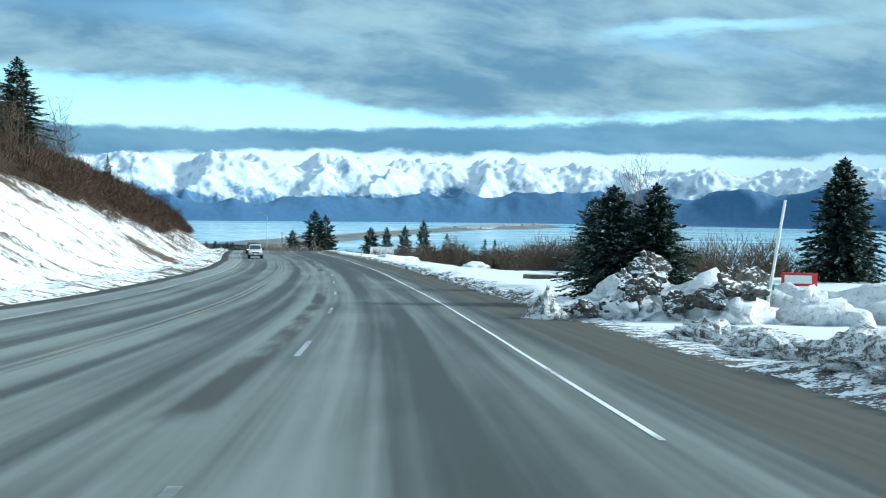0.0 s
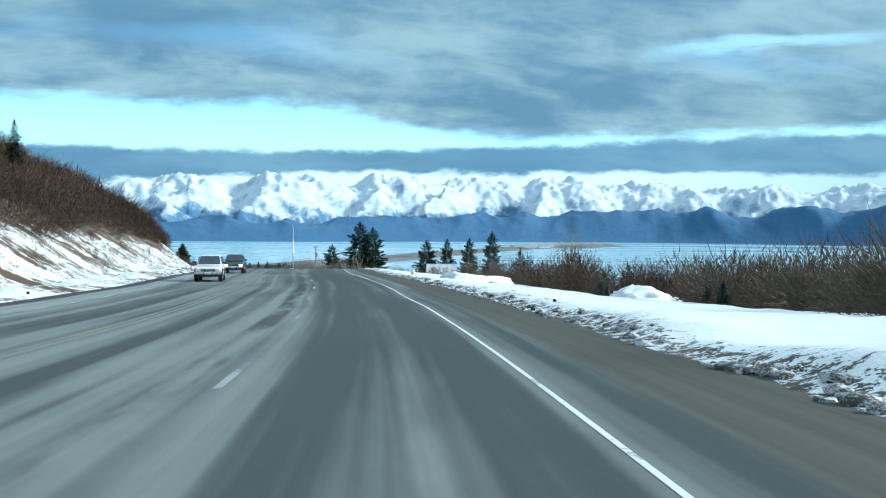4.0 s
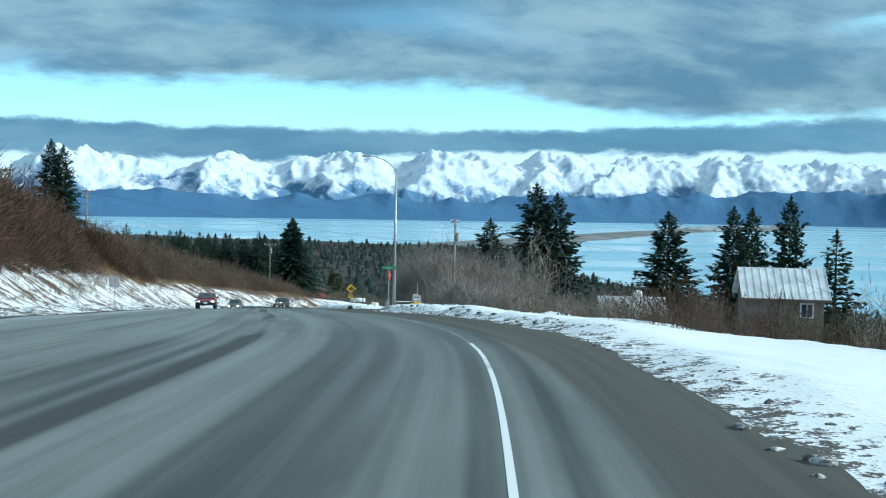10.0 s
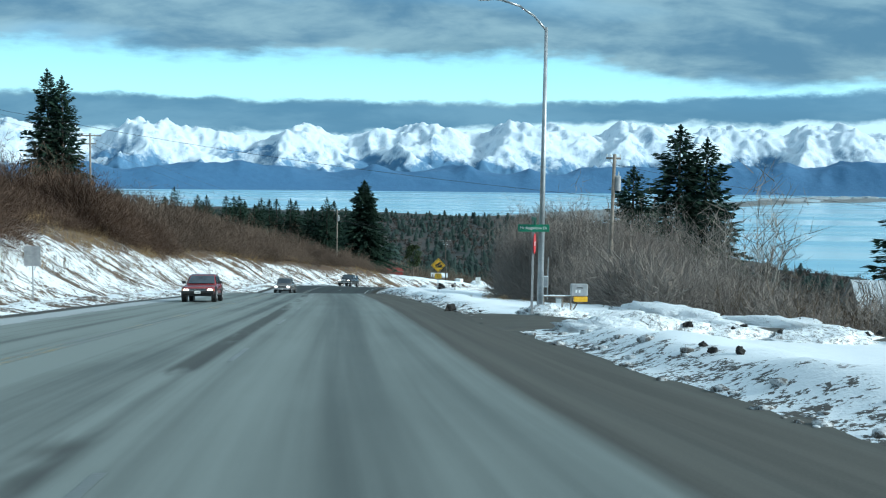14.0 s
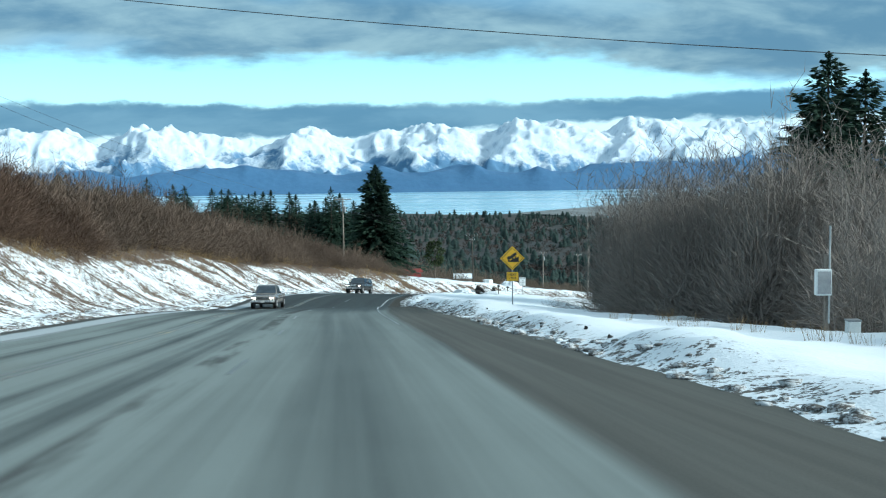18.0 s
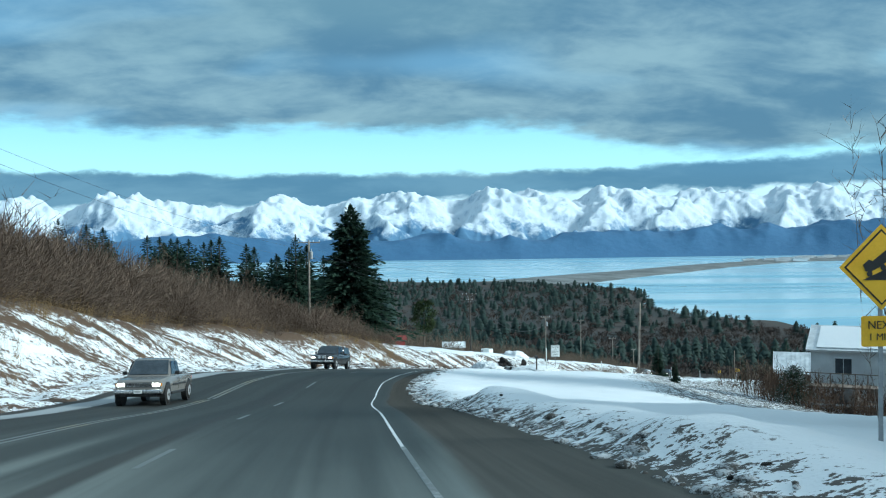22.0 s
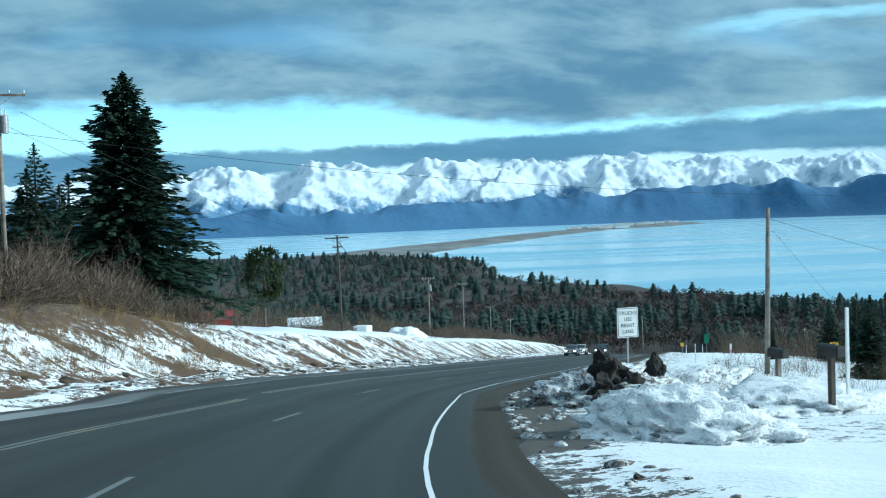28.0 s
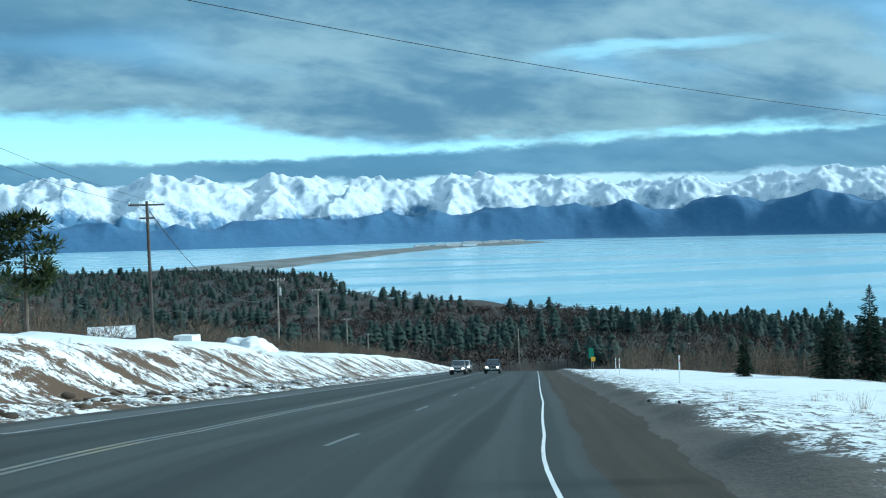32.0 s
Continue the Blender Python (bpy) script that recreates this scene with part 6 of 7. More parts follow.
street_lamp(16.2, 168.4, -3.9, "tall grey galvanised street lamp with a curved arm")
utility_pole(22.5, 192.3, -8.0, "grey wooden utility pole with a transformer by the thicket", 0.9, POLE_WOOD, 10, True, 0.8)
utility_pole(-24.0, 200.0, -3.6, "wooden utility pole with a crossarm on the hill", 2.2, POLE_WOOD, 8)
utility_pole(-27.3, 244.0, -5.6, "wooden utility pole with a crossarm above the road", 2.3, POLE_WOOD, 8, second=1.2)
utility_pole(-9.0, 326.5, -16.9, "tall wooden utility pole with a wide crossarm", 2.6, POLE_WOOD, 5, True)
utility_pole(11.9, 373.0, -25.7, "dark tarred utility pole with a crossarm", 2.4, DARK_WOOD, 5, lean=-1.0, second=1.0)
utility_pole(31.0, 432.0, -34.0, "pale utility pole with a transformer", 2.0, POLE_WOOD, 5, True)
utility_pole(44.5, 470.0, -37.8, "pale utility pole with a short crossarm", 1.8, POLE_WOOD, 5)
utility_pole(62.2, 521.8, -47.6, "distant utility pole with a crossarm", 2.2, POLE_WOOD, 5)
utility_pole(74.0, 548.0, -54.0, "distant utility pole with a crossarm", 1.8, POLE_WOOD, 5)
utility_pole(27.95, 317.6, -24.1, "plain leaning wooden pole with a guy wire", 0, POLE_WOOD, 0, False, 1.5)
utility_pole(92.4, 495.5, -49.2, "plain wooden pole beside the lower road", 0, POLE_WOOD, 0, lean=-1.0)
utility_pole(128.0, 503.0, -57.4, "plain wooden pole below the road", 0, POLE_WOOD, 0, r=0.1)
utility_pole(133.2, 495.0, -54.4, "plain wooden pole below the road", 0.7, POLE_WOOD, 0, r=0.1)
wire((-24.0, 200.2, -4.3), (22.5, 192.3, -10.6), 0.7)
wire((-24.9, 200, -3.7), (-28.2, 244, -5.7), 0.8)
wire((-23.1, 200, -3.7), (-26.4, 244, -5.7), 0.8)
wire((-27.3, 244, -6.8), (-9.0, 326.5, -19.2), 1.6)
wire((-28.2, 244, -5.7), (-10.0, 326.5, -17.9), 1.4)
wire((22.5, 192.3, -8.6), (60, 205, -12.0), 0.8)
wire((-9.0, 326.5, -19.0), (60.0, 341.0, -23.6), 1.3)
wire((11.9, 373.0, -26.4), (31.0, 432.0, -35.6), 3.4, r=0.035)
wire((31.0, 432.0, -35.6), (44.5, 470.0, -39.2), 2.6, r=0.035)
wire((28.1, 317.6, -24.6), (64.0, 338.0, -30.5), 0.6)
wire((28.1, 317.6, -24.9), (34.0, 316.0, gz(34.0, 316.0)), 0.02, "thin steel guy wire anchored in the snow")
wire((-10.0, 326.7, -18.0), (10.9, 373.2, -25.9), 1.2)
wire((-8.0, 326.7, -18.0), (12.9, 373.2, -25.9), 1.2)


# ---- signs ----
def letters(text, size, x, y, z, mat, parent, turn=0.0):
    """Flat lettering as mesh, centred, facing -y."""
    cu = bpy.data.curves.new("lettering", "FONT")
    cu.body, cu.size, cu.align_x, cu.align_y, cu.extrude = text, size, "CENTER", "CENTER", 0.002
    tmp = bpy.data.objects.new("lettering", cu)
    scene.collection.objects.link(tmp)
    bpy.context.view_layer.update()
    me = bpy.data.meshes.new_from_object(tmp.evaluated_get(bpy.context.evaluated_depsgraph_get()))
    bpy.data.objects.remove(tmp)
    me.materials.clear()
    me.materials.append(mat)
    ob = new("lettering", me)
    ob.parent = parent
    ob.matrix_local = Matrix.Translation((x, y, z)) @ Matrix.Rotation(radians(90), 4, "X")
    return ob


def plate(pts, thick, y=0.0):
    """A flat plate in the xz plane from an outline, front towards -y."""
    bm = bmesh.new()
    f = bm.faces.new([bm.verts.new((px, y, pz)) for px, pz in pts])
    r_ = bmesh.ops.extrude_face_region(bm, geom=[f])
    bmesh.ops.translate(bm, vec=(0, thick, 0), verts=[e for e in r_["geom"] if isinstance(e, bmesh.types.BMVert)])
    bmesh.ops.recalc_face_normals(bm, faces=bm.faces[:])
    return bm


def rounded(w_, h_, r_, cx=0.0, cz=0.0, n=4):
    out_ = []
    for sx, sz, a0 in ((1, 1, 0), (-1, 1, 90), (-1, -1, 180), (1, -1, 270)):
        for k in range(n + 1):
            a = radians(a0 + 90 * k / n)
            out_.append((cx + sx * (w_ / 2 - r_) + r_ * math.cos(a), cz + sz * (h_ / 2 - r_) + r_ * math.sin(a)))
    return out_


def sign(x, y, turn, label, post=3.0, zb=None, r=0.04, mat=DULL_STEEL):
    z = gz(x, y) if zb is None else zb
    t_ = thing("road_sign", Matrix.Translation((x, y, z)) @ Matrix.Rotation(radians(turn), 4, "Z"), label, "road sign")
    part("post", bm_box(0, 0.03, post / 2 - 0.2, r * 1.6, r, post + 0.4, 0.006), mat, t_)
    return t_


# regulatory sign
t_ = sign(17.88, 310.0, 4, "white rectangular truck lane sign with black lettering on a steel post", 2.5)
pl = part("panel", plate(rounded(0.90, 1.20, 0.05, 0, 2.25), 0.02, -0.02), WHITE, t_)
part("border", plate(rounded(0.84, 1.14, 0.04, 0, 2.25), 0.004, -0.024), BLACK, pl)
part("face", plate(rounded(0.80, 1.10, 0.035, 0, 2.25), 0.004, -0.028), WHITE, pl)
for k, wd in enumerate(("TRUCKS", "USE", "RIGHT", "LANE")):
    letters(wd, 0.205, 0, -0.033, 2.62 - 0.245 * k, BLACK, pl)
# steep hill warning sign
t_ = sign(11.8, 221.8, 2, "yellow diamond steep hill warning sign with a plaque below", 3.2)
dm = part("panel", plate([(0, 2.02), (0.645, 2.665), (0, 3.31), (-0.645, 2.665)], 0.02, -0.02), YELLOW, t_)
part("border", plate([(0, 2.09), (0.575, 2.665), (0, 3.24), (-0.575, 2.665)], 0.004, -0.024), BLACK, dm)
part("face", plate([(0, 2.125), (0.54, 2.665), (0, 3.205), (-0.54, 2.665)], 0.004, -0.028), YELLOW, dm)
part("hill", plate([(-0.30, 2.47), (0.34, 2.47), (0.34, 2.76)], 0.004, -0.033), BLACK, dm)
part("truck", plate([(-0.25, 2.60), (-0.29, 2.70), (-0.20, 2.78), (-0.14, 2.76), (0.16, 2.99), (0.24, 2.86), (-0.04, 2.66), (-0.16, 2.60)], 0.004, -0.033), BLACK, dm)
for px_, pz_ in ((-0.19, 2.565), (0.02, 2.66), (0.16, 2.735)):
    part("wheel", plate([(px_ + 0.045 * math.cos(a), pz_ + 0.045 * math.sin(a)) for a in np.linspace(0, TAU, 12, endpoint=False)], 0.004, -0.037), BLACK, dm)
pq_ = part("plaque", plate(rounded(0.62, 0.46, 0.03, 0, 1.70), 0.02, -0.02), YELLOW, t_)
letters("NEXT", 0.17, 0, -0.026, 1.79, BLACK, pq_)
letters("1 MILE", 0.15, 0, -0.026, 1.61, BLACK, pq_)
# street-name and stop sign beside the lamp
t_ = sign(15.75, 166.6, 6, "green street name sign above a red stop sign", 3.35, r=0.05)
for k, (a, tx, z_) in enumerate(((0, "Mt Augustine Dr", 3.1), (90, "", 3.36))):
    bm = plate(rounded(1.12 if k == 0 else 0.8, 0.26, 0.03, 0, z_), 0.012, -0.012)
    bmesh.ops.rotate(bm, cent=(0, 0, 0), matrix=Matrix.Rotation(radians(a), 3, "Z"), verts=bm.verts[:])
    gp = part("name_plate", bm, GREEN, t_)
    if tx:
        letters(tx, 0.145, 0, -0.017, z_, WHITE, gp)
bm = plate([(0.38 * math.cos(a), 2.55 + 0.38 * math.sin(a)) for a in np.linspace(radians(22.5), radians(382.5), 8, endpoint=False)], 0.012, -0.06)
bmesh.ops.rotate(bm, cent=(0, 0, 0), matrix=Matrix.Rotation(radians(72), 3, "Z"), verts=bm.verts[:])
st_ = part("stop_panel", bm, RED, t_)
bm = plate([(0.34 * math.cos(a), 2.55 + 0.34 * math.sin(a)) for a in np.linspace(radians(22.5), radians(382.5), 8, endpoint=False)], 0.003, -0.064)
bmesh.ops.rotate(bm, cent=(0, 0, 0), matrix=Matrix.Rotation(radians(72), 3, "Z"), verts=bm.verts[:])
part("stop_face", bm, RED, st_)
lt = letters("STOP", 0.2, 0, 0, 0, WHITE, st_)
lt.matrix_local = Matrix.Rotation(radians(72), 4, "Z") @ Matrix.Translation((0, -0.069, 2.55)) @ Matrix.Rotation(radians(90), 4, "X")
# signs seen from behind, across the road
for s_, l_ in ((320, -16.4),):
    x, y, z = at_station(s_, l_)
    t_ = sign(x, y, 4, "grey back of a road sign beside the uphill lane", 2.5)
    part("panel", plate(rounded(0.76, 0.95, 0.04, 0, 2.1), 0.02, 0.0), DULL_STEEL, t_)
    part("stiffener", bm_box(0, -0.014, 2.1, 0.6, 0.02, 0.05), DULL_STEEL, t_)
# small signs down the road
t_ = sign(61.7, 404.1, -18, "small yellow roadside marker sign", 1.6)
part("panel", plate(rounded(0.5, 0.5, 0.03, 0, 1.4), 0.02, -0.02), YELLOW, t_)
t_ = sign(100.0, 478.0, -20, "green guide sign on a tall post beside the lower road", 5.2)
part("panel", plate(rounded(1.0, 2.0, 0.05, 0, 4.2), 0.02, -0.02), GREEN, t_)
t_ = sign(46.0, 341.0, -25, "small yellow sign below the verge", 1.7)
part("panel", plate(rounded(0.62, 0.36, 0.03, 0, 1.45), 0.02, -0.02), YELLOW, t_)
for wb_ in (1.51, 1.40):
    part("bar", plate(rounded(0.4, 0.05, 0.01, 0, wb_), 0.004, -0.025), BLACK, t_)
for s_, l_ in ((500, 8.0), (530, 7.0), (560, 9.0), (456, 9.5)):
    x, y, z = at_station(s_, l_)
    t_ = sign(x, y, -10, "thin white marker post in the snow", 1.5, r=0.05, mat=WHITE)
    part("reflector", bm_box(0, -0.012, 1.2, 0.05, 0.02, 0.12), RED, t_)


# ---- mailboxes, boxes and stakes ----
def mailbox(x, y, turn, mat, post_mat, label, h=1.1, w_=0.2, d_=0.5):
    t_ = thing("mailbox", Matrix.Translation((x, y, gz(x, y))) @ Matrix.Rotation(radians(turn), 4, "Z"), label, "mailbox")
    part("post", bm_box(0, 0, h / 2 - 0.2, 0.1, 0.1, h + 0.4, 0.008), post_mat, t_)
    bm = bmesh.new()
    prof = [(-w_ / 2, 0), (w_ / 2, 0)] + [(w_ / 2 * math.cos(a), w_ * 0.6 + w_ / 2 * math.sin(a)) for a in np.linspace(0, math.pi, 9)]
    f = bm.faces.new([bm.verts.new((px, -d_ / 2, h + pz_)) for px, pz_ in prof])
    r_ = bmesh.ops.extrude_face_region(bm, geom=[f])
    bmesh.ops.translate(bm, vec=(0, d_, 0), verts=[e for e in r_["geom"] if isinstance(e, bmesh.types.BMVert)])
    bmesh.ops.recalc_face_normals(bm, faces=bm.faces[:])
    bx = part("box", bm, mat, t_)
    part("flag", bm_box(w_ / 2 + 0.015, -0.05, h + w_ * 0.75, 0.01, 0.16, 0.06), RED, bx)
    part("door", bm_box(0, -d_ / 2 - 0.008, h + w_ * 0.5, w_ * 0.86, 0.016, w_ * 0.8, 0.006), mat, bx)
    return t_


mailbox(13.7, 288.7, 10, BLACK, DARK_WOOD, "black mailbox on a weathered wooden post in the snow", 1.15)
mailbox(15.0, 293.0, 10, BLACK, POLE_WOOD, "dark mailbox on a wooden post in the snow", 1.05)
sk = thing("snow_stake", Matrix.Translation((14.6, 289.6, gz(14.6, 289.6))), "tall pale wooden stake in the snow", "stake")
part("stake", bm_box(0, 0, 0.95, 0.06, 0.05, 2.1, 0.004), WHITE, sk)
# row of mailboxes on a plank beside the lamp
mx, my = 17.6, 171.5
mz = gz(mx, my)
mr = thing("mailbox_stand", Matrix.Translation((mx, my, mz)) @ Matrix.Rotation(radians(4), 4, "Z") @ Matrix.Diagonal((0.58, 0.58, 0.80, 1)), "wooden plank stand with a large grey mailbox at the junction", "mailbox")
part("plank", bm_box(-0.9, 0, 0.92, 2.6, 0.26, 0.05, 0.006), POLE_WOOD, mr)
part("snow_cap", bm_box(-0.95, 0, 0.965, 2.4, 0.22, 0.04, 0.015), SNOW, mr)
for px_ in (-1.7, -0.4, 0.2):
    part("leg", bm_box(px_, 0.02, 0.4, 0.1, 0.1, 1.0, 0.006), POLE_WOOD, mr)
part("brace", bm_rod((0.2, 0, 0.0), (0.9, 0, 0.9), 0.05), POLE_WOOD, mr)
mb = part("box", bm_box(0.75, 0, 1.26, 1.15, 0.5, 0.6, 0.05), DULL_STEEL, mr, "large grey steel mailbox")
for k, wd_ in enumerate((0.42,)):
    part("bar", bm_box(0.75, -0.254, 1.38, wd_, 0.006, 0.05), BLACK, mb)
for k in (-0.1, 0.12):
    part("bar", bm_box(0.62 + k, -0.254, 1.20, 0.13, 0.006, 0.15, 0.0), WHITE, mb)
part("yellow_box", bm_box(0.85, -0.03, 0.80, 0.95, 0.4, 0.26, 0.03), YELLOW, mr, "yellow newspaper box")
# utility pedestal at the thicket
ub = thing("meter_box", Matrix.Translation((19.0, 196.0, gz(19.0, 196.0))), "grey electric meter box on a post in the snow", "meter box")
part("post", bm_box(0.1, 0.05, 0.9, 0.12, 0.12, 2.4, 0.01), POLE_WOOD, ub)
part("conduit", bm_rod((0.14, -0.04, 0.2), (0.14, -0.04, 2.9), 0.03), STEEL, ub)
bx_ = part("box", bm_box(-0.05, -0.08, 1.35, 0.42, 0.2, 0.72, 0.02), WHITE, ub)
part("lid", bm_box(-0.05, -0.19, 1.35, 0.36, 0.02, 0.62, 0.006), DULL_STEEL, bx_)
pd = thing("pedestal", Matrix.Translation((19.9, 196.2, gz(19.9, 196.2))), "small pale utility pedestal in the snow", "utility box")
part("body", bm_box(0, 0, 0.16, 0.36, 0.3, 0.4, 0.03), WHITE, pd)
part("lid", bm_box(0, 0, 0.38, 0.38, 0.32, 0.05, 0.01), DULL_STEEL, pd)
# tall leaning stake and signs in the turnout
lz = gz(5.9, -37.8)
sp_ = thing("marker_pole", Matrix.Translation((5.9, -37.8, lz)) @ Matrix.Rotation(radians(9), 4, "Y"), "tall leaning white pole in the snow bank", "pole")
part("pole", bm_rod((0, 0, -0.2), (0, 0, 3.2), 0.045, 0.035, 8), WHITE, sp_)
rs = thing("yard_sign", Matrix.Translation((7.2, -37.4, gz(7.2, -37.4))) @ Matrix.Rotation(radians(-20), 4, "Z"), "red framed sign with a white face in the snow", "sign")
part("frame", bm_box(0, 0, 1.05, 0.95, 0.04, 0.36, 0.01), RED, rs)
part("face", bm_box(-0.04, -0.026, 1.05, 0.72, 0.01, 0.22), WHITE, rs)
for px_ in (-0.35, 0.35):
    part("leg", bm_box(px_, 0.0, 0.4, 0.05, 0.05, 1.0), RED, rs)
gt = new("tarpaulin", lump(0.75, 0.5, 0.42, 7.7, 0.5, GREEN, "tarpaulin", 0.2, 3))
gt.matrix_world = Matrix.Translation((6.2, -37.0, gz(6.2, -37.0) + 0.55))
tagged(gt, "dark green tarpaulin heaped behind the snow", "tarpaulin")
bp = thing("bollard", Matrix.Translation((2.0, -48.5, gz(2.0, -48.5))), "black post standing in the snow by the turnout", "post")
part("post", bm_box(0, 0, 0.5, 0.14, 0.14, 1.3, 0.02), BLACK, bp)


# ---- the far end of the snowy field ----
for k, (x, y, ln_) in enumerate(((12.4, -6.6, 2.4), (14.7, -6.9, 1.6), (16.8, -7.2, 1.8), (11.2, -15.2, 1.5))):
    pl = thing("plank_stack", Matrix.Translation((x, y, gz(x, y) + 0.02)) @ Matrix.Rotation(-0.45 + 0.14 * k, 4, "Z"), "low stack of dark planks capped with snow", "planks", "plank stacks in the field")
    for j_ in range(3):
        part("plank", bm_box(0.1 * j_ - 0.1, 0.24 * j_ - 0.24, 0.10 + 0.01 * j_, ln_, 0.22, 0.22, 0.01), BARK, pl)
    part("snow_cap", bm_box(-0.1, 0, 0.25, ln_ * 0.86, 0.66, 0.07, 0.03), SNOW, pl)
tx, ty = 23.6, 4.6
tr_ = thing("tractor", Matrix.Translation((tx, ty, gz(tx, ty) + 0.1)) @ Matrix.Rotation(radians(25), 4, "Z"), "small green tractor with red mudguards half hidden behind the snow", "tractor")
part("hood", bm_box(-0.55, 0, 0.86, 1.1, 0.6, 0.5, 0.08), GREEN, tr_)
part("seat", bm_box(0.35, 0, 0.95, 0.4, 0.45, 0.4, 0.06), BLACK, tr_)
part("canopy", bm_box(0.25, 0, 1.32, 1.3, 0.95, 0.08, 0.03), TIN, tr_)
for sx_, sy_ in ((-0.3, -0.42), (-0.3, 0.42), (0.8, -0.42), (0.8, 0.42)):
    part("post", bm_rod((sx_, sy_, 0.6), (sx_, sy_, 1.3), 0.025, 0.025, 6), BLACK, tr_)
for sx_, wr_ in ((-0.85, 0.34), (0.6, 0.52)):
    for sy_ in (-0.5, 0.5):
        wh_ = part("wheel", bm_rod((sx_, sy_ - 0.12, wr_), (sx_, sy_ + 0.12, wr_), wr_, wr_, 18), BLACK, tr_)
        part("hub", bm_rod((sx_, sy_ - 0.13, wr_), (sx_, sy_ + 0.13, wr_), wr_ * 0.45, wr_ * 0.45, 12), RED, wh_)
for sy_ in (-0.5, 0.5):
    mg = bmesh.new()
    for j_ in range(8):
        a0_, a1_ = math.pi * (0.08 + j_ * 0.105), math.pi * (0.08 + (j_ + 1) * 0.105)
        am_ = (a0_ + a1_) / 2
        box(mg, 0.6 + 0.6 * math.cos(am_), sy_, 0.52 + 0.6 * math.sin(am_), 0.05, 0.32, 0.22, 0.0, Matrix.Translation((0.6 + 0.6 * math.cos(am_), sy_, 0.52 + 0.6 * math.sin(am_))) @ Matrix.Rotation(-am_, 4, "Y") @ Matrix.Translation((-0.6 - 0.6 * math.cos(am_), -sy_, -0.52 - 0.6 * math.sin(am_))))
    part("mudguard", mg, RED, tr_)


# ---- buildings ----
GREY_WALL = plain("weathered_board_wall", (0.12, 0.095, 0.075), (0.26, 0.22, 0.185), 0.9, 1.2, relief=0.4, fine=16.0)
WHITE_WALL = plain("white_siding", (0.55, 0.58, 0.60), (0.72, 0.75, 0.77), 0.7, 0.8, relief=0.1)
RED_WALL = plain("faded_red_wall", (0.16, 0.022, 0.020), (0.30, 0.05, 0.042), 0.8, 0.8, relief=0.2)
GLASS = plain("dark_window_glass", (0.02, 0.03, 0.04), (0.05, 0.07, 0.09), 0.08, 1.0, relief=0.0)


def house(x, y, z, turn, w_, d_, eave, ridge, wall_mat, roof_mat, label, windows=(), door=None, name="house", snow=None, panels=8):
    """Gabled building, ridge along x; z: the floor."""
    t_ = thing(name, Matrix.Translation((x, y, z)) @ Matrix.Rotation(radians(turn), 4, "Z"), label, "building")
    bm = bmesh.new()
    vs = [bm.verts.new((sx * w_ / 2, sy * d_ / 2, zz)) for zz in (-1.5, eave) for sx, sy in ((-1, -1), (1, -1), (1, 1), (-1, 1))]
    g0, g1 = bm.verts.new((-w_ / 2, 0, ridge)), bm.verts.new((w_ / 2, 0, ridge))
    for f in ((0, 1, 5, 4), (2, 3, 7, 6)):
        bm.faces.new([vs[i_] for i_ in f])
    bm.faces.new((vs[1], vs[2], vs[6], g1, vs[5]))
    bm.faces.new((vs[3], vs[0], vs[4], g0, vs[7]))
    bmesh.ops.recalc_face_normals(bm, faces=bm.faces[:])
    part("wall", bm, wall_mat, t_)
    o = 0.3
    pitch = math.atan2(ridge - eave, d_ / 2)
    L = (d_ / 2 + o) / math.cos(pitch)
    for sy in (-1, 1):
        rf = part("roof", bm_box(0, 0, 0, w_ + 2 * o, L, 0.1), roof_mat, t_)
        rf.matrix_local = Matrix.Translation((0, sy * (d_ / 2 + o) / 2, (ridge + eave - o * math.tan(pitch)) / 2 + 0.06)) @ Matrix.Rotation(-sy * pitch, 4, "X")
        for k in range(panels + 1):
            rb = part("rib", bm_box(-w_ / 2 - o + (w_ + 2 * o) * k / panels, 0, 0.065, 0.05, L, 0.04), roof_mat, rf)
        if snow:
            part("snow", bm_box(0.1, 0, 0.09, w_ * 0.93, L * 0.86, 0.09, 0.03), SNOW, rf)
        part("fascia", bm_box(0, sy * (L / 2), -0.03, w_ + 2 * o, 0.04, 0.16), WHITE_WALL if snow else GREY_WALL, rf)
    for wx, wz, ww, wh in windows:
        wn = part("window", bm_box(wx, -d_ / 2 - 0.02, wz, ww + 0.16, 0.06, wh + 0.16, 0.01), WHITE_WALL, t_)
        part("pane", bm_box(wx, -d_ / 2 - 0.055, wz, ww, 0.02, wh), GLASS, wn)
        part("bar", bm_box(wx, -d_ / 2 - 0.068, wz, 0.04, 0.02, wh), WHITE_WALL, wn)
    if door:
        dr = part("door", bm_box(door[0], -d_ / 2 - 0.02, 1.0, 0.9, 0.06, 2.0, 0.01), GREY_WALL, t_)
        part("handle", bm_rod((door[0] + 0.35, -d_ / 2 - 0.05, 1.0), (door[0] + 0.35, -d_ / 2 - 0.12, 1.0), 0.03), STEEL, dr)
    return t_


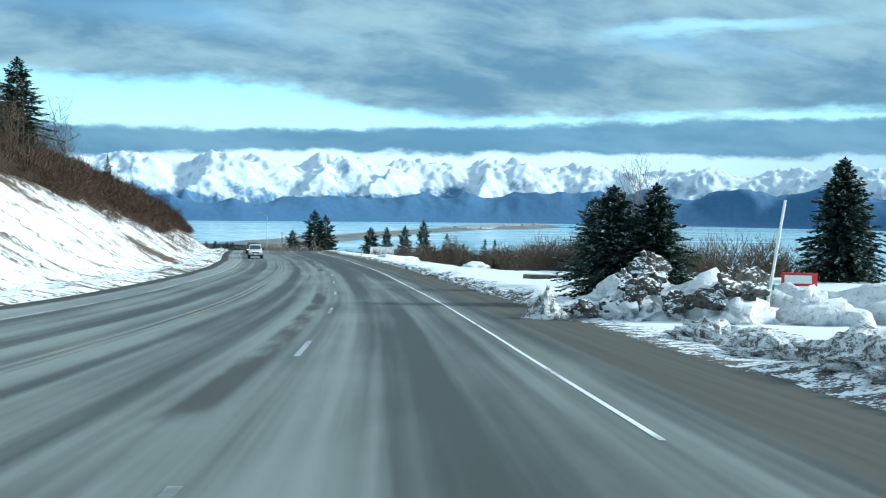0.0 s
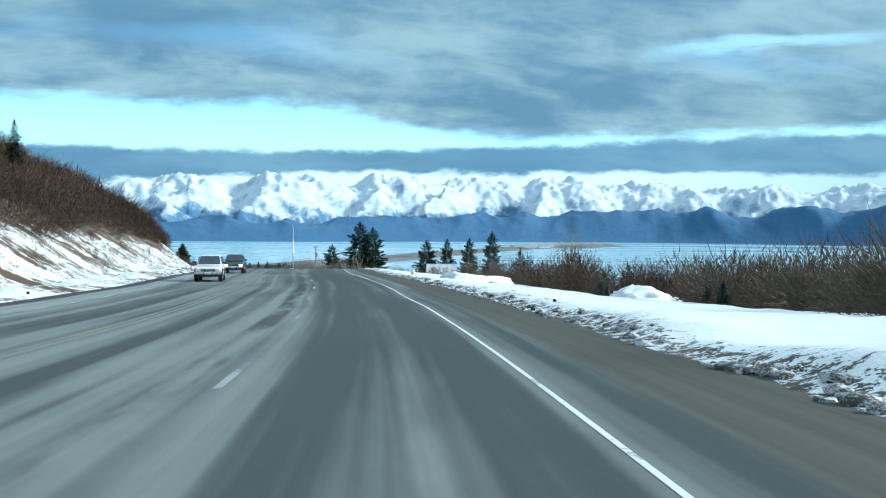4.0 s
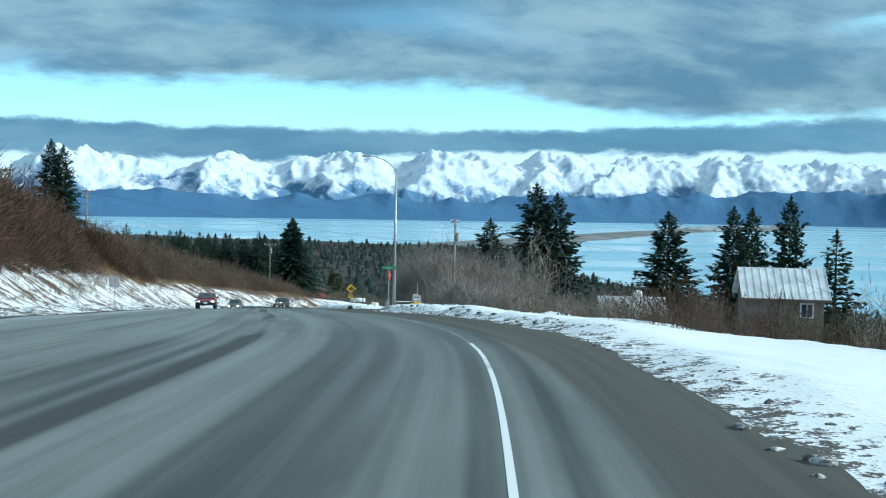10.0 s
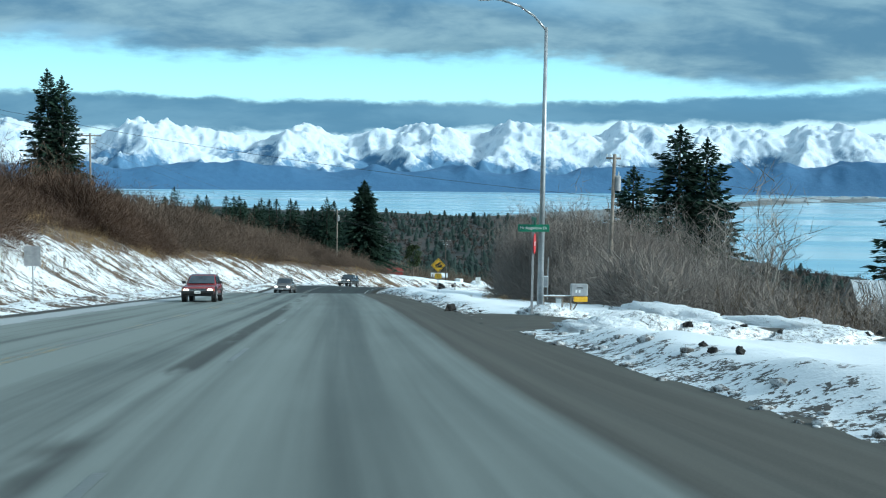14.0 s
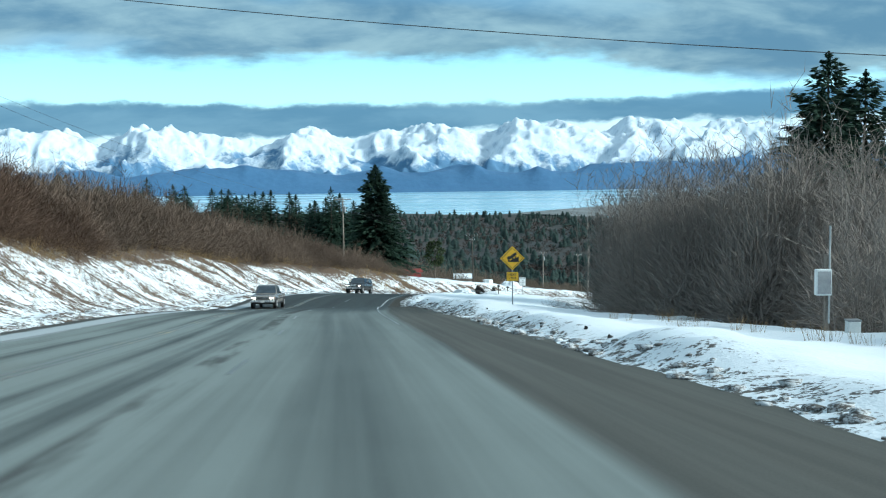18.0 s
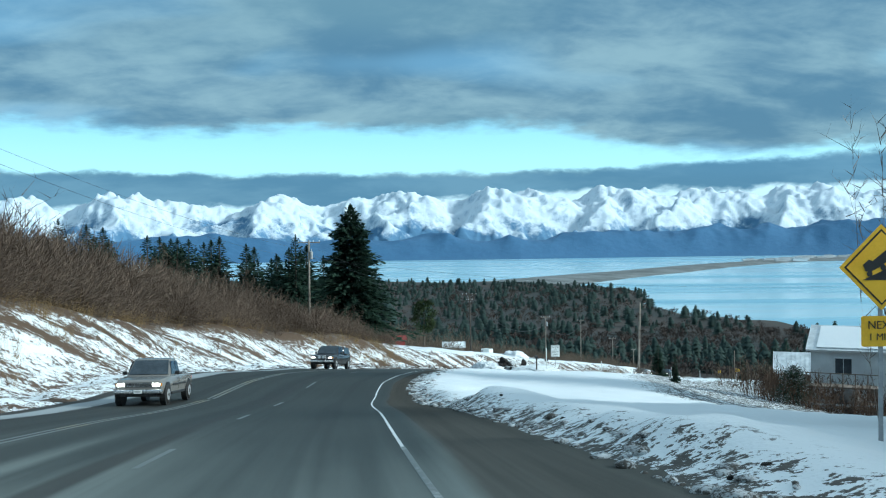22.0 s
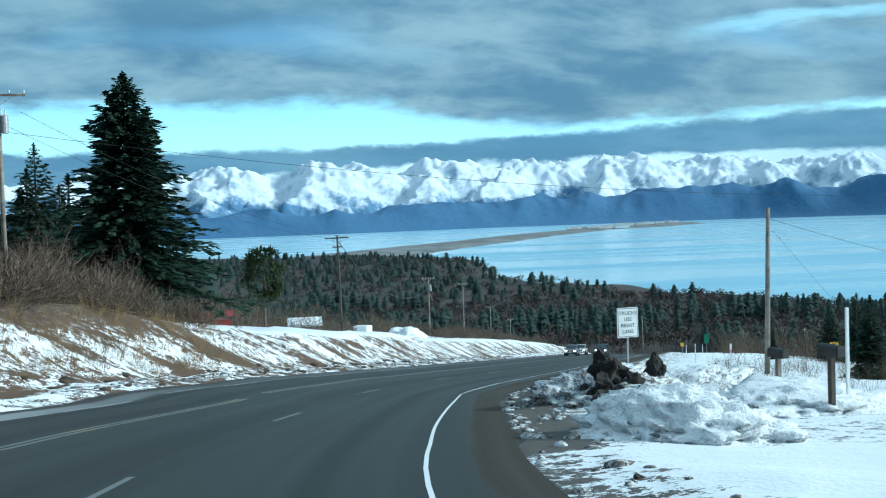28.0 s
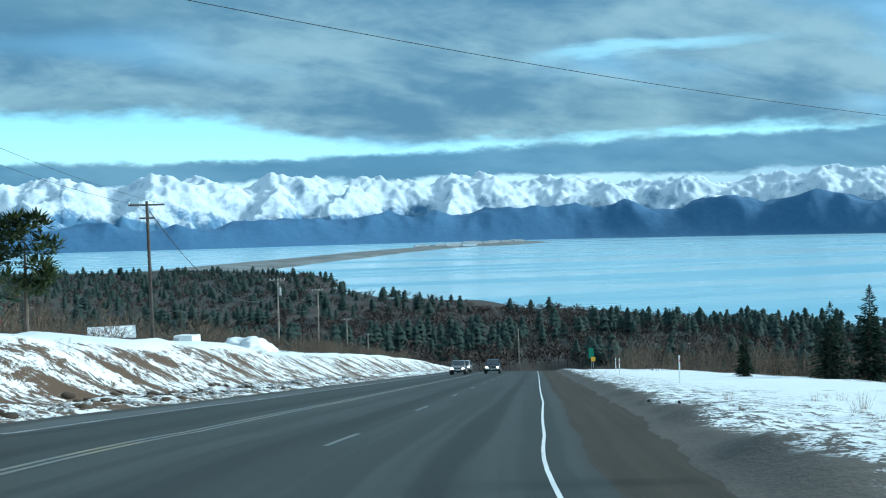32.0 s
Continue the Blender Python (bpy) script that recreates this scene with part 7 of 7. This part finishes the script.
house(35.0, 14.0, gz(35.0, 14.0) - 0.2, -40, 6.5, 4.5, 1.5, 2.4, WHITE_WALL, TIN, "low pale cabin with a snowy roof beyond the field", [(-2.0, 0.6, 0.6, 0.6), (-0.6, 0.6, 0.6, 0.6), (0.8, 0.6, 0.6, 0.6), (2.2, 0.6, 0.6, 0.6)], name="cabin", snow=True)
house(40.2, 191.4, -18.9, -6, 6.0, 3.8, 1.9, 3.5, GREY_WALL, TIN, "small weathered shed with a frosted tin roof", [(-0.6, 1.2, 0.9, 0.7)], name="shed", panels=14)
house(38.5, 150.5, -13.2, -12, 4.3, 3.4, 2.0, 3.4, GREY_WALL, TIN, "small shed with a pale tin roof among the brush", [(1.2, 1.2, 0.6, 0.7)], name="shed", panels=12)
ds = thing("satellite_dish", Matrix.Translation((36.9, 176.6, -18.5)), "round white satellite dish on a thin pole by the shed", "dish")
part("mast", bm_rod((0, 0, -1.5), (0, 0, 4.6), 0.04), STEEL, ds)
bm = bmesh.new()
bmesh.ops.create_uvsphere(bm, u_segments=16, v_segments=8, radius=0.42)
bmesh.ops.scale(bm, vec=(1, 0.3, 1), verts=bm.verts[:])
bmesh.ops.translate(bm, vec=(0, -0.1, 4.75), verts=bm.verts[:])
part("dish", bm, WHITE, ds, smooth=True)
hz = -29.9
house(38.2, 281.5, hz, -28, 8.5, 6.0, 4.6, 6.0, WHITE_WALL, TIN, "white two-storey house with a snowy roof below the road", [(-2.0, 3.4, 1.1, 1.1), (1.4, 3.4, 1.1, 1.1), (-2.2, 1.0, 1.2, 1.1), (1.4, 1.0, 1.1, 1.1)], (0.0,), snow=True)
house(47.9, 317.6, -33.6, -20, 9.0, 7.0, 1.9, 3.7, WHITE_WALL, TIN, "low building with a snow-covered roof behind the brush", [(0.8, 1.0, 0.8, 0.8)], (-1.2,), "garage", None, 20)
# deck and railing of the house
dk = thing("deck", Matrix.Translation((34.0, 277.2, hz)) @ Matrix.Rotation(radians(-28), 4, "Z"), "wooden deck with a thin railing at the house", "deck")
part("floor", bm_box(0, 0, 2.3, 5.0, 1.6, 0.12), GREY_WALL, dk)
for k in range(7):
    part("post", bm_box(-2.4 + 0.8 * k, -0.75, 2.8, 0.07, 0.07, 0.95), GREY_WALL, dk)
    part("post", bm_box(-2.4 + 0.8 * k, -0.75, 0.6, 0.1, 0.1, 3.4), GREY_WALL, dk) if k % 3 == 0 else None
part("rail", bm_box(0, -0.75, 3.28, 5.0, 0.09, 0.06), GREY_WALL, dk)
# flat trailer with a covered load in front of the house
fx, fy = 33.4, 275.6
fl = thing("flatbed_trailer", Matrix.Translation((fx, fy, gz(fx, fy))) @ Matrix.Rotation(radians(-20), 4, "Z"), "low flatbed trailer with weathered boards beside the house", "trailer")
part("bed", bm_box(0, 0, 0.62, 4.2, 1.9, 0.12, 0.02), GREY_WALL, fl)
for sy_ in (-0.95, 0.95):
    part("wheel", bm_rod((0.2, sy_ - 0.1, 0.3), (0.2, sy_ + 0.1, 0.3), 0.3, 0.3, 14), BLACK, fl)
    part("side_rail", bm_box(0, sy_, 0.74, 4.2, 0.06, 0.12), DULL_STEEL, fl)
part("hitch", bm_rod((-2.1, 0, 0.6), (-3.2, 0, 0.45), 0.05), DULL_STEEL, fl)
cl = new("tarpaulin", lump(1.0, 0.75, 0.95, 5.3, 0.4, BLACK, "tarpaulin", 0.15, 3))
cl.matrix_world = Matrix.Translation((fx + 0.2, fy, gz(fx, fy) + 0.66))
tagged(cl, "black tarpaulin over a load on the flatbed trailer", "tarpaulin")
# hut and sheds up the slope
house(-20.0, 360.0, gz(-20, 360) + 0.2, 0, 5.6, 4.6, 1.7, 2.9, WHITE_WALL, TIN, "low pale hut behind the brush", name="hut", panels=12)
house(-13.0, 377.0, gz(-13, 377), 12, 4.6, 4.0, 2.8, 3.8, RED_WALL, RED_WALL, "faded red shed under the big spruce", name="shed")
house(-1.5, 392.0, gz(-1.5, 392), 6, 4.2, 3.0, 1.6, 2.2, RED_WALL, RED_WALL, "low faded red shed by the snowy yard", name="shed")
house(10.0, 410.0, gz(10, 410) - 0.2, 0, 4.0, 3.0, 1.5, 2.3, GREY_WALL, TIN, "small snowy hut below the pine", name="hut", snow=True)
tr_ = thing("trailer", Matrix.Translation(at_station(520, -28, 0.1)) @ Matrix.Rotation(radians(-36), 4, "Z") @ Matrix.Scale(0.6, 4), "white box trailer parked in the snow", "trailer")
part("body", bm_box(0, 0, 1.3, 2.8, 2.2, 2.2, 0.05), WHITE, tr_)
part("door", bm_box(-1.0, -1.12, 1.2, 0.8, 0.03, 1.8), DULL_STEEL, tr_)
for px_ in (-0.4, 0.5):
    bm = bm_rod((px_, -1.12, 0.0), (px_, -0.9, 0.0), 0.35, 0.35, 14)
    part("wheel", bm, BLACK, tr_)
hx_, hy_, _ = at_station(523, -24)
heap(hx_, hy_, 2.2, 1.6, 1.1, 61.0, SNOW, "big white snow heap beside the trailer")
heap(22.0, 440.0, 3.0, 1.6, 0.7, 62.0, SNOW, "white snow heap on the uphill verge")
# far houses on the spit and low land
for k in range(26):
    i_ = int(rng.uniform(64, 86))
    x, y = spx[i_] + rng.uniform(-60, 60), spy[i_] + rng.uniform(-60, 60)
    b_ = new("building", None)
    b_.matrix_world = Matrix.Translation((x, y, SEA + 3.0))
    tagged(b_, "distant pale building on the spit", "building", "buildings on the spit")
    part("wall", bm_box(0, 0, 2.2, rng.uniform(18, 42), 12, rng.uniform(4, 7)), WHITE_WALL, b_)
    part("roof", bm_box(0, 0, rng.uniform(5.0, 6.2), 20, 13, 1.2), TIN, b_)

# ---- vehicles ----
TYRE = plain("tyre_rubber", (0.012, 0.012, 0.012), (0.03, 0.03, 0.03), 0.85, 8.0, relief=0.2)
CHROME = plain("worn_chrome", (0.45, 0.46, 0.47), (0.7, 0.71, 0.72), 0.25, 2.0, metal=0.9, relief=0.0)
HEAD = bpy.data.materials.new("headlight_glow")
HEAD.use_nodes = True
gh = Graph(HEAD.node_tree)
eh = gh.add("ShaderNodeEmission", (1.0, 0.93, 0.8), 7.0)
oh = gh.add("ShaderNodeOutputMaterial")
gh.put(oh.inputs[0], eh.outputs[0])
AMBER = plain("amber_lens", (0.5, 0.18, 0.01), (0.65, 0.26, 0.02), 0.2, 4.0, relief=0.0)


LAMP_OFF = plain("clear_lamp_glass", (0.45, 0.48, 0.50), (0.72, 0.75, 0.77), 0.12, 5.0, relief=0.0)


def car_paint(name, c):
    """Glossy enamel with a thin film of road salt low down."""
    m, gr, b = material(name)
    co = gr.add("ShaderNodeTexCoord").outputs["Object"]
    z_ = gr.xyz(co)[2]
    n_ = gr.noise(co, 2.2, 5.0, 0.65)
    salt = gr.math("MULTIPLY", gr.step(gr.math("ADD", z_, gr.math("MULTIPLY", n_, 0.5)), 1.05, 0.55), 0.45)
    gr.put(b.inputs["Base Color"], gr.mix(salt, c, (0.22, 0.215, 0.20)))
    gr.put(b.inputs["Roughness"], gr.math("ADD", gr.math("MULTIPLY", salt, 0.9), 0.24))
    b.inputs["Coat Weight"].default_value = 0.35
    return m


def vehicle(x, y, z, turn, pitch, paint, label, length=4.4, width=1.75, height=1.55, hood=0.95, kind="suv", lights=True, wheel=0.36, trim=None, cap=None, category="car", guard=False, deep=0.60):
    """A car that faces -y: body, bonnet, glasshouse, wheels with rims, lamps, grille and bumpers."""
    t_ = thing("pickup_truck" if kind == "pickup" else "car", Matrix.Translation((x, y, z)) @ Matrix.Rotation(radians(turn), 4, "Z") @ Matrix.Rotation(radians(pitch), 4, "X"), label, category)
    hl, hw = length / 2, width / 2
    belt, low = height * deep, wheel * 1.12
    ax = (-hl + 0.80, hl - 0.86)

    def skin(rows_, offset=0.03):
        """Cross sections (y, half width, foot, top, half width at the top) joined along the car, edges rounded."""
        bm = bmesh.new()
        rings = []
        for py_, w0, z0, z1, w1 in rows_:
            zm = z0 + (z1 - z0) * 0.55
            rings.append([bm.verts.new(c_) for c_ in ((-w0 * 0.94, py_, z0), (-w0, py_, zm), (-w1, py_, z1), (w1, py_, z1), (w0, py_, zm), (w0 * 0.94, py_, z0))])
        for a_, b_ in zip(rings[:-1], rings[1:]):
            for k in range(6):
                bm.faces.new((a_[k], a_[(k + 1) % 6], b_[(k + 1) % 6], b_[k]))
        bm.faces.new(rings[0][::-1])
        bm.faces.new(rings[-1])
        bmesh.ops.recalc_face_normals(bm, faces=bm.faces[:])
        sharp = [e for e in bm.edges if e.calc_face_angle(0) > 0.45]
        bmesh.ops.bevel(bm, geom=sharp, offset=offset, segments=3, affect="EDGES", profile=0.5, clamp_overlap=True)
        return bm

    nose = -hl + 0.10
    c0 = -hl + hood + 0.25
    tail = hl - 0.04
    rows_ = [(nose, hw * 0.90, low + 0.06, belt - 0.16, hw * 0.84), (nose + 0.12, hw * 0.96, low, belt - 0.08, hw * 0.86), (ax[0] + 0.1, hw, low, belt - 0.01, hw * 0.90), (c0, hw, low, belt + 0.03, hw * 0.93), (0.35, hw, low, belt + 0.03, hw * 0.95), (tail - 0.25, hw, low, belt + 0.02, hw * 0.95), (tail, hw * 0.95, low + 0.06, belt - 0.02, hw * 0.91)]
    body = part("body", skin(rows_), paint, t_, smooth=True)
    back = {"suv": hl - 0.10, "sedan": hl - 0.62, "pickup": 0.55}[kind]
    rake = 0.60 if kind != "sedan" else 0.72
    rear = 0.22 if kind != "sedan" else 0.55
    bm = bmesh.new()
    prof = [(c0 - 0.05, belt + 0.0, 0.90), (c0 + rake, height - 0.05, 0.75), (c0 + rake + 0.35, height, 0.72), (back - rear - 0.1, height - 0.01, 0.72), (back - rear, height - 0.05, 0.74), (back, belt + 0.0, 0.90)]
    cols = [[bm.verts.new((sx * hw * w_, py_, pz_)) for py_, pz_, w_ in prof] for sx in (-1, 1)]
    n_ = len(prof)
    for k in range(n_):
        bm.faces.new((cols[0][k], cols[0][(k + 1) % n_], cols[1][(k + 1) % n_], cols[1][k]))
    bm.faces.new(cols[0][::-1])
    bm.faces.new(cols[1])
    bmesh.ops.recalc_face_normals(bm, faces=bm.faces[:])
    bmesh.ops.bevel(bm, geom=bm.edges[:], offset=0.045, segments=3, affect="EDGES", profile=0.5, clamp_overlap=True)
    cb = part("cabin", bm, paint, t_, smooth=True)

    def pane(name, pts, push):
        """A thin glass sheet set just proud of the bodywork."""
        bm = bmesh.new()
        f_ = bm.faces.new([bm.verts.new(Vector(c_) + Vector(push)) for c_ in pts])
        r_ = bmesh.ops.extrude_face_region(bm, geom=[f_])
        bmesh.ops.translate(bm, vec=Vector(push) * 0.6, verts=[e for e in r_["geom"] if isinstance(e, bmesh.types.BMVert)])
        bmesh.ops.recalc_face_normals(bm, faces=bm.faces[:])
        return part(name, bm, GLASS, cb)

    f0, f1 = (c0 + 0.02, belt + 0.07), (c0 + rake - 0.03, height - 0.10)
    pane("windscreen", ((-hw * 0.80, *f0), (hw * 0.80, *f0), (hw * 0.69, *f1), (-hw * 0.69, *f1)), (0, -0.014, 0.012))
    b0, b1 = (back + 0.0, belt + 0.10), (back - rear + 0.03, height - 0.12)
    pane("rear_window", ((-hw * 0.78, *b0), (hw * 0.78, *b0), (hw * 0.68, *b1), (-hw * 0.68, *b1)), (0, 0.014, 0.004))
    y0, y1 = c0 + rake * 0.55, back - rear * 0.8
    mid = y0 + (y1 - y0) * (0.46 if kind != "pickup" else 0.62)
    for sx in (-1, 1):
        for a_, b_, la, lb in ((y0 - 0.16, mid - 0.05, 0.30, 0.0), (mid + 0.05, y1, 0.0, -0.10)):
            xl, xh = sx * hw * 0.885, sx * hw * 0.765
            pane("side_window", ((xl, a_, belt + 0.08), (xl, b_ - lb, belt + 0.08), (xh, b_, height - 0.12), (xh, a_ + la, height - 0.12)), (sx * 0.016, 0, 0.002))
        part("mirror", bm_box(sx * (hw + 0.08), c0 + 0.42, belt + 0.14, 0.2, 0.12, 0.15, 0.04), BLACK, cb)
        part("door_handle", bm_box(sx * (hw + 0.008), mid - 0.16, belt - 0.10, 0.03, 0.14, 0.035, 0.01), BLACK, body)
        part("door_seam", bm_box(sx * (hw + 0.001), mid, (belt + low) / 2 + 0.02, 0.008, 0.012, belt - low - 0.12), BLACK, body)
        part("side_moulding", bm_box(sx * (hw + 0.008), 0.05, (belt + low) / 2, 0.03, length * 0.42, 0.07, 0.01), trim or BLACK, body)
        part("sill", bm_box(sx * hw * 0.93, 0.0, low - 0.02, 0.12, length * 0.42, 0.10, 0.02), BLACK, t_)
        for py_ in ax:
            xw = sx * (hw - 0.085)
            bm = bmesh.new()
            rod(bm, (xw - sx * 0.11, py_, wheel), (xw + sx * 0.11, py_, wheel), wheel, wheel, 26)
            bmesh.ops.bevel(bm, geom=[e for e in bm.edges if e.calc_face_angle(0) > 1.0], offset=0.045, segments=3, affect="EDGES")
            wl = part("wheel", bm, TYRE, t_, smooth=True)
            part("rim", bm_rod((xw + sx * 0.085, py_, wheel), (xw + sx * 0.118, py_, wheel), wheel * 0.60, wheel * 0.55, 18), DULL_STEEL, wl)
            part("hub", bm_rod((xw + sx * 0.11, py_, wheel), (xw + sx * 0.135, py_, wheel), wheel * 0.20, wheel * 0.17, 12), BLACK, wl)
            bm = bmesh.new()
            rod(bm, (sx * (hw - 0.22), py_, wheel * 1.06), (sx * (hw + 0.003), py_, wheel * 1.06), wheel * 1.17, wheel * 1.17, 24)
            part("wheel_arch", bm, BLACK, t_, smooth=False)
        part("headlight", bm_box(sx * hw * 0.70, nose + 0.015, belt - 0.27, hw * 0.30, 0.09, 0.135, 0.025), HEAD if lights else LAMP_OFF, body)
        part("indicator", bm_box(sx * hw * 0.885, nose + 0.05, belt - 0.27, hw * 0.07, 0.1, 0.12, 0.02), AMBER, body)
        part("tail_lamp", bm_box(sx * hw * 0.86, tail - 0.02, belt - 0.22, hw * 0.16, 0.06, 0.26, 0.02), RED, body)
    gr_ = part("grille", bm_box(0, nose + 0.005, belt - 0.27, hw * 1.02, 0.06, 0.17, 0.015), BLACK, body)
    for k in (-0.05, 0.0, 0.05):
        part("grille_bar", bm_box(0, nose - 0.028, belt - 0.27 + k, hw * 0.98, 0.012, 0.014), CHROME, gr_)
    bu = part("bumper", bm_box(0, nose - 0.04, low + 0.10, width * 0.96, 0.16, 0.17, 0.05), trim or CHROME, t_)
    part("air_intake", bm_box(0, nose + 0.02, low - 0.04, width * 0.72, 0.10, 0.10, 0.02), BLACK, bu)
    part("plate", bm_box(0, nose - 0.125, low + 0.10, 0.30, 0.012, 0.14, 0.004), WHITE, bu)
    part("plate_bar", bm_box(0, nose - 0.134, low + 0.10, 0.22, 0.006, 0.045), DULL_STEEL, bu)
    part("rear_bumper", bm_box(0, hl - 0.02, low + 0.12, width * 0.94, 0.14, 0.17, 0.04), trim or BLACK, t_)
    part("underside", bm_box(0, 0, low - 0.03, width * 0.78, length * 0.88, 0.16), BLACK, t_)
    if kind == "pickup" and not cap:
        part("bed_liner", bm_box(0, (back + hl) / 2 + 0.02, belt + 0.036, width * 0.80, hl - back - 0.30, 0.012), BLACK, body)
    if cap:
        bm = bmesh.new()
        pr = [(back + 0.03, belt + 0.02), (back + 0.05, height - 0.05), (hl - 0.26, height - 0.09), (hl - 0.06, belt + 0.02)]
        cc = [[bm.verts.new((sx * hw * (0.92 if pz_ < height - 0.3 else 0.80), py_, pz_)) for py_, pz_ in pr] for sx in (-1, 1)]
        for k in range(4):
            bm.faces.new((cc[0][k], cc[0][(k + 1) % 4], cc[1][(k + 1) % 4], cc[1][k]))
        bm.faces.new(cc[0][::-1])
        bm.faces.new(cc[1])
        bmesh.ops.recalc_face_normals(bm, faces=bm.faces[:])
        bmesh.ops.bevel(bm, geom=bm.edges[:], offset=0.05, segments=3, affect="EDGES", clamp_overlap=True)
        cp = part("canopy", bm, cap, t_, smooth=True)
        for sx in (-1, 1):
            bm = bmesh.new()
            f_ = bm.faces.new([bm.verts.new((sx * (hw * w_ + 0.016), py_, pz_)) for py_, pz_, w_ in ((back + 0.2, belt + 0.14, 0.905), (hl - 0.35, belt + 0.14, 0.905), (hl - 0.45, height - 0.17, 0.825), (back + 0.2, height - 0.15, 0.825))])
            r_ = bmesh.ops.extrude_face_region(bm, geom=[f_])
            bmesh.ops.translate(bm, vec=(sx * 0.008, 0, 0), verts=[e for e in r_["geom"] if isinstance(e, bmesh.types.BMVert)])
            part("side_window", bm, GLASS, cp)
    if guard:
        gd = part("brush_guard", bm_rod((-0.34, nose - 0.16, belt - 0.10), (0.34, nose - 0.16, belt - 0.10), 0.025, 0.025, 10), CHROME, t_)
        for sx in (-1, 1):
            part("guard_tube", bm_rod((sx * 0.34, nose - 0.16, belt - 0.10), (sx * 0.34, nose - 0.14, low + 0.0), 0.025, 0.025, 10), CHROME, gd)
            part("guard_rail", bm_rod((sx * 0.34, nose - 0.16, belt - 0.32), (sx * hw * 0.92, nose - 0.10, belt - 0.32), 0.02, 0.02, 10), CHROME, gd)
            part("driving_lamp", bm_rod((sx * 0.15, nose - 0.10, belt - 0.24), (sx * 0.15, nose - 0.18, belt - 0.24), 0.10, 0.105, 18), LAMP_OFF, gd)
    return t_


def park(s_, l_, **kw):
    """Places a vehicle on the road facing up the hill."""
    x, y, z, rx, ry = (float(v_) for v_ in on_line(s_))
    z1 = float(on_line(s_ + 2)[2])
    return vehicle(x + rx * l_, y + ry * l_, z + 0.01, heading(s_), math.degrees(math.atan2(z1 - z, 2.0)), **kw)


park(189.0, -9.4, paint=car_paint("white_car_paint", (0.72, 0.74, 0.75)), label="white boxy off-road car in the uphill lane", length=3.9, width=1.52, height=1.5, hood=1.0, wheel=0.34, lights=False)
park(213.0, -9.3, paint=car_paint("dark_green_car_paint", (0.022, 0.040, 0.034)), label="dark green estate car with lit headlights in the uphill lane", length=4.2, width=1.6, height=1.5, hood=1.1, wheel=0.34)
park(325.0, -9.1, paint=car_paint("maroon_car_paint", (0.20, 0.025, 0.03)), label="maroon car with lit headlights in the uphill lane", length=4.4, width=1.72, height=1.45, hood=1.15, kind="sedan", trim=BLACK)
park(388.5, -9.0, paint=car_paint("silver_truck_paint", (0.17, 0.165, 0.155)), label="silver-tan pickup truck with lit headlights", length=5.3, width=1.95, height=1.82, hood=1.3, kind="pickup", wheel=0.41, category="pickup")
park(427.0, -9.0, paint=car_paint("dark_truck_paint", (0.030, 0.032, 0.036)), label="dark pickup truck with a canopy and round bumper lamps", length=5.2, width=1.95, height=1.86, hood=1.25, kind="pickup", wheel=0.42, cap=car_paint("dark_canopy_paint", (0.035, 0.036, 0.04)), category="pickup", guard=True)
park(556.0, -9.0, paint=car_paint("grey_car_paint", (0.22, 0.23, 0.24)), label="distant grey car coming up the hill", length=4.5, width=1.8, height=1.6, wheel=0.38)
park(563.0, -5.4, paint=car_paint("dark_blue_car_paint", (0.03, 0.04, 0.06)), label="distant dark blue car on the lower road", length=4.6, width=1.85, height=1.7, wheel=0.38)
park(574.0, -9.6, paint=car_paint("pale_car_paint", (0.5, 0.52, 0.53)), label="distant pale car coming up the hill", length=4.5, width=1.8, height=1.6, wheel=0.38)

# ---- fence posts and stumps along the bank ----
for k, (s_, l_) in enumerate(((424, -22.5), (427, -22.8), (449, -24), (452, -24.2), (455, -24.5), (380, -25), (384, -25), (388, -25.2))):
    x, y, z = at_station(s_, l_)
    fp = thing("fence_post", Matrix.Translation((x, y, z)) @ Matrix.Rotation(0.06 * math.sin(k * 2.0), 4, "Y"), "weathered grey wooden fence post in the snow", "post", "fence posts")
    part("post", bm_rod((0, 0, -0.3), (0, 0, 1.15 + 0.2 * math.sin(k)), 0.09, 0.075, 9), POLE_WOOD, fp)
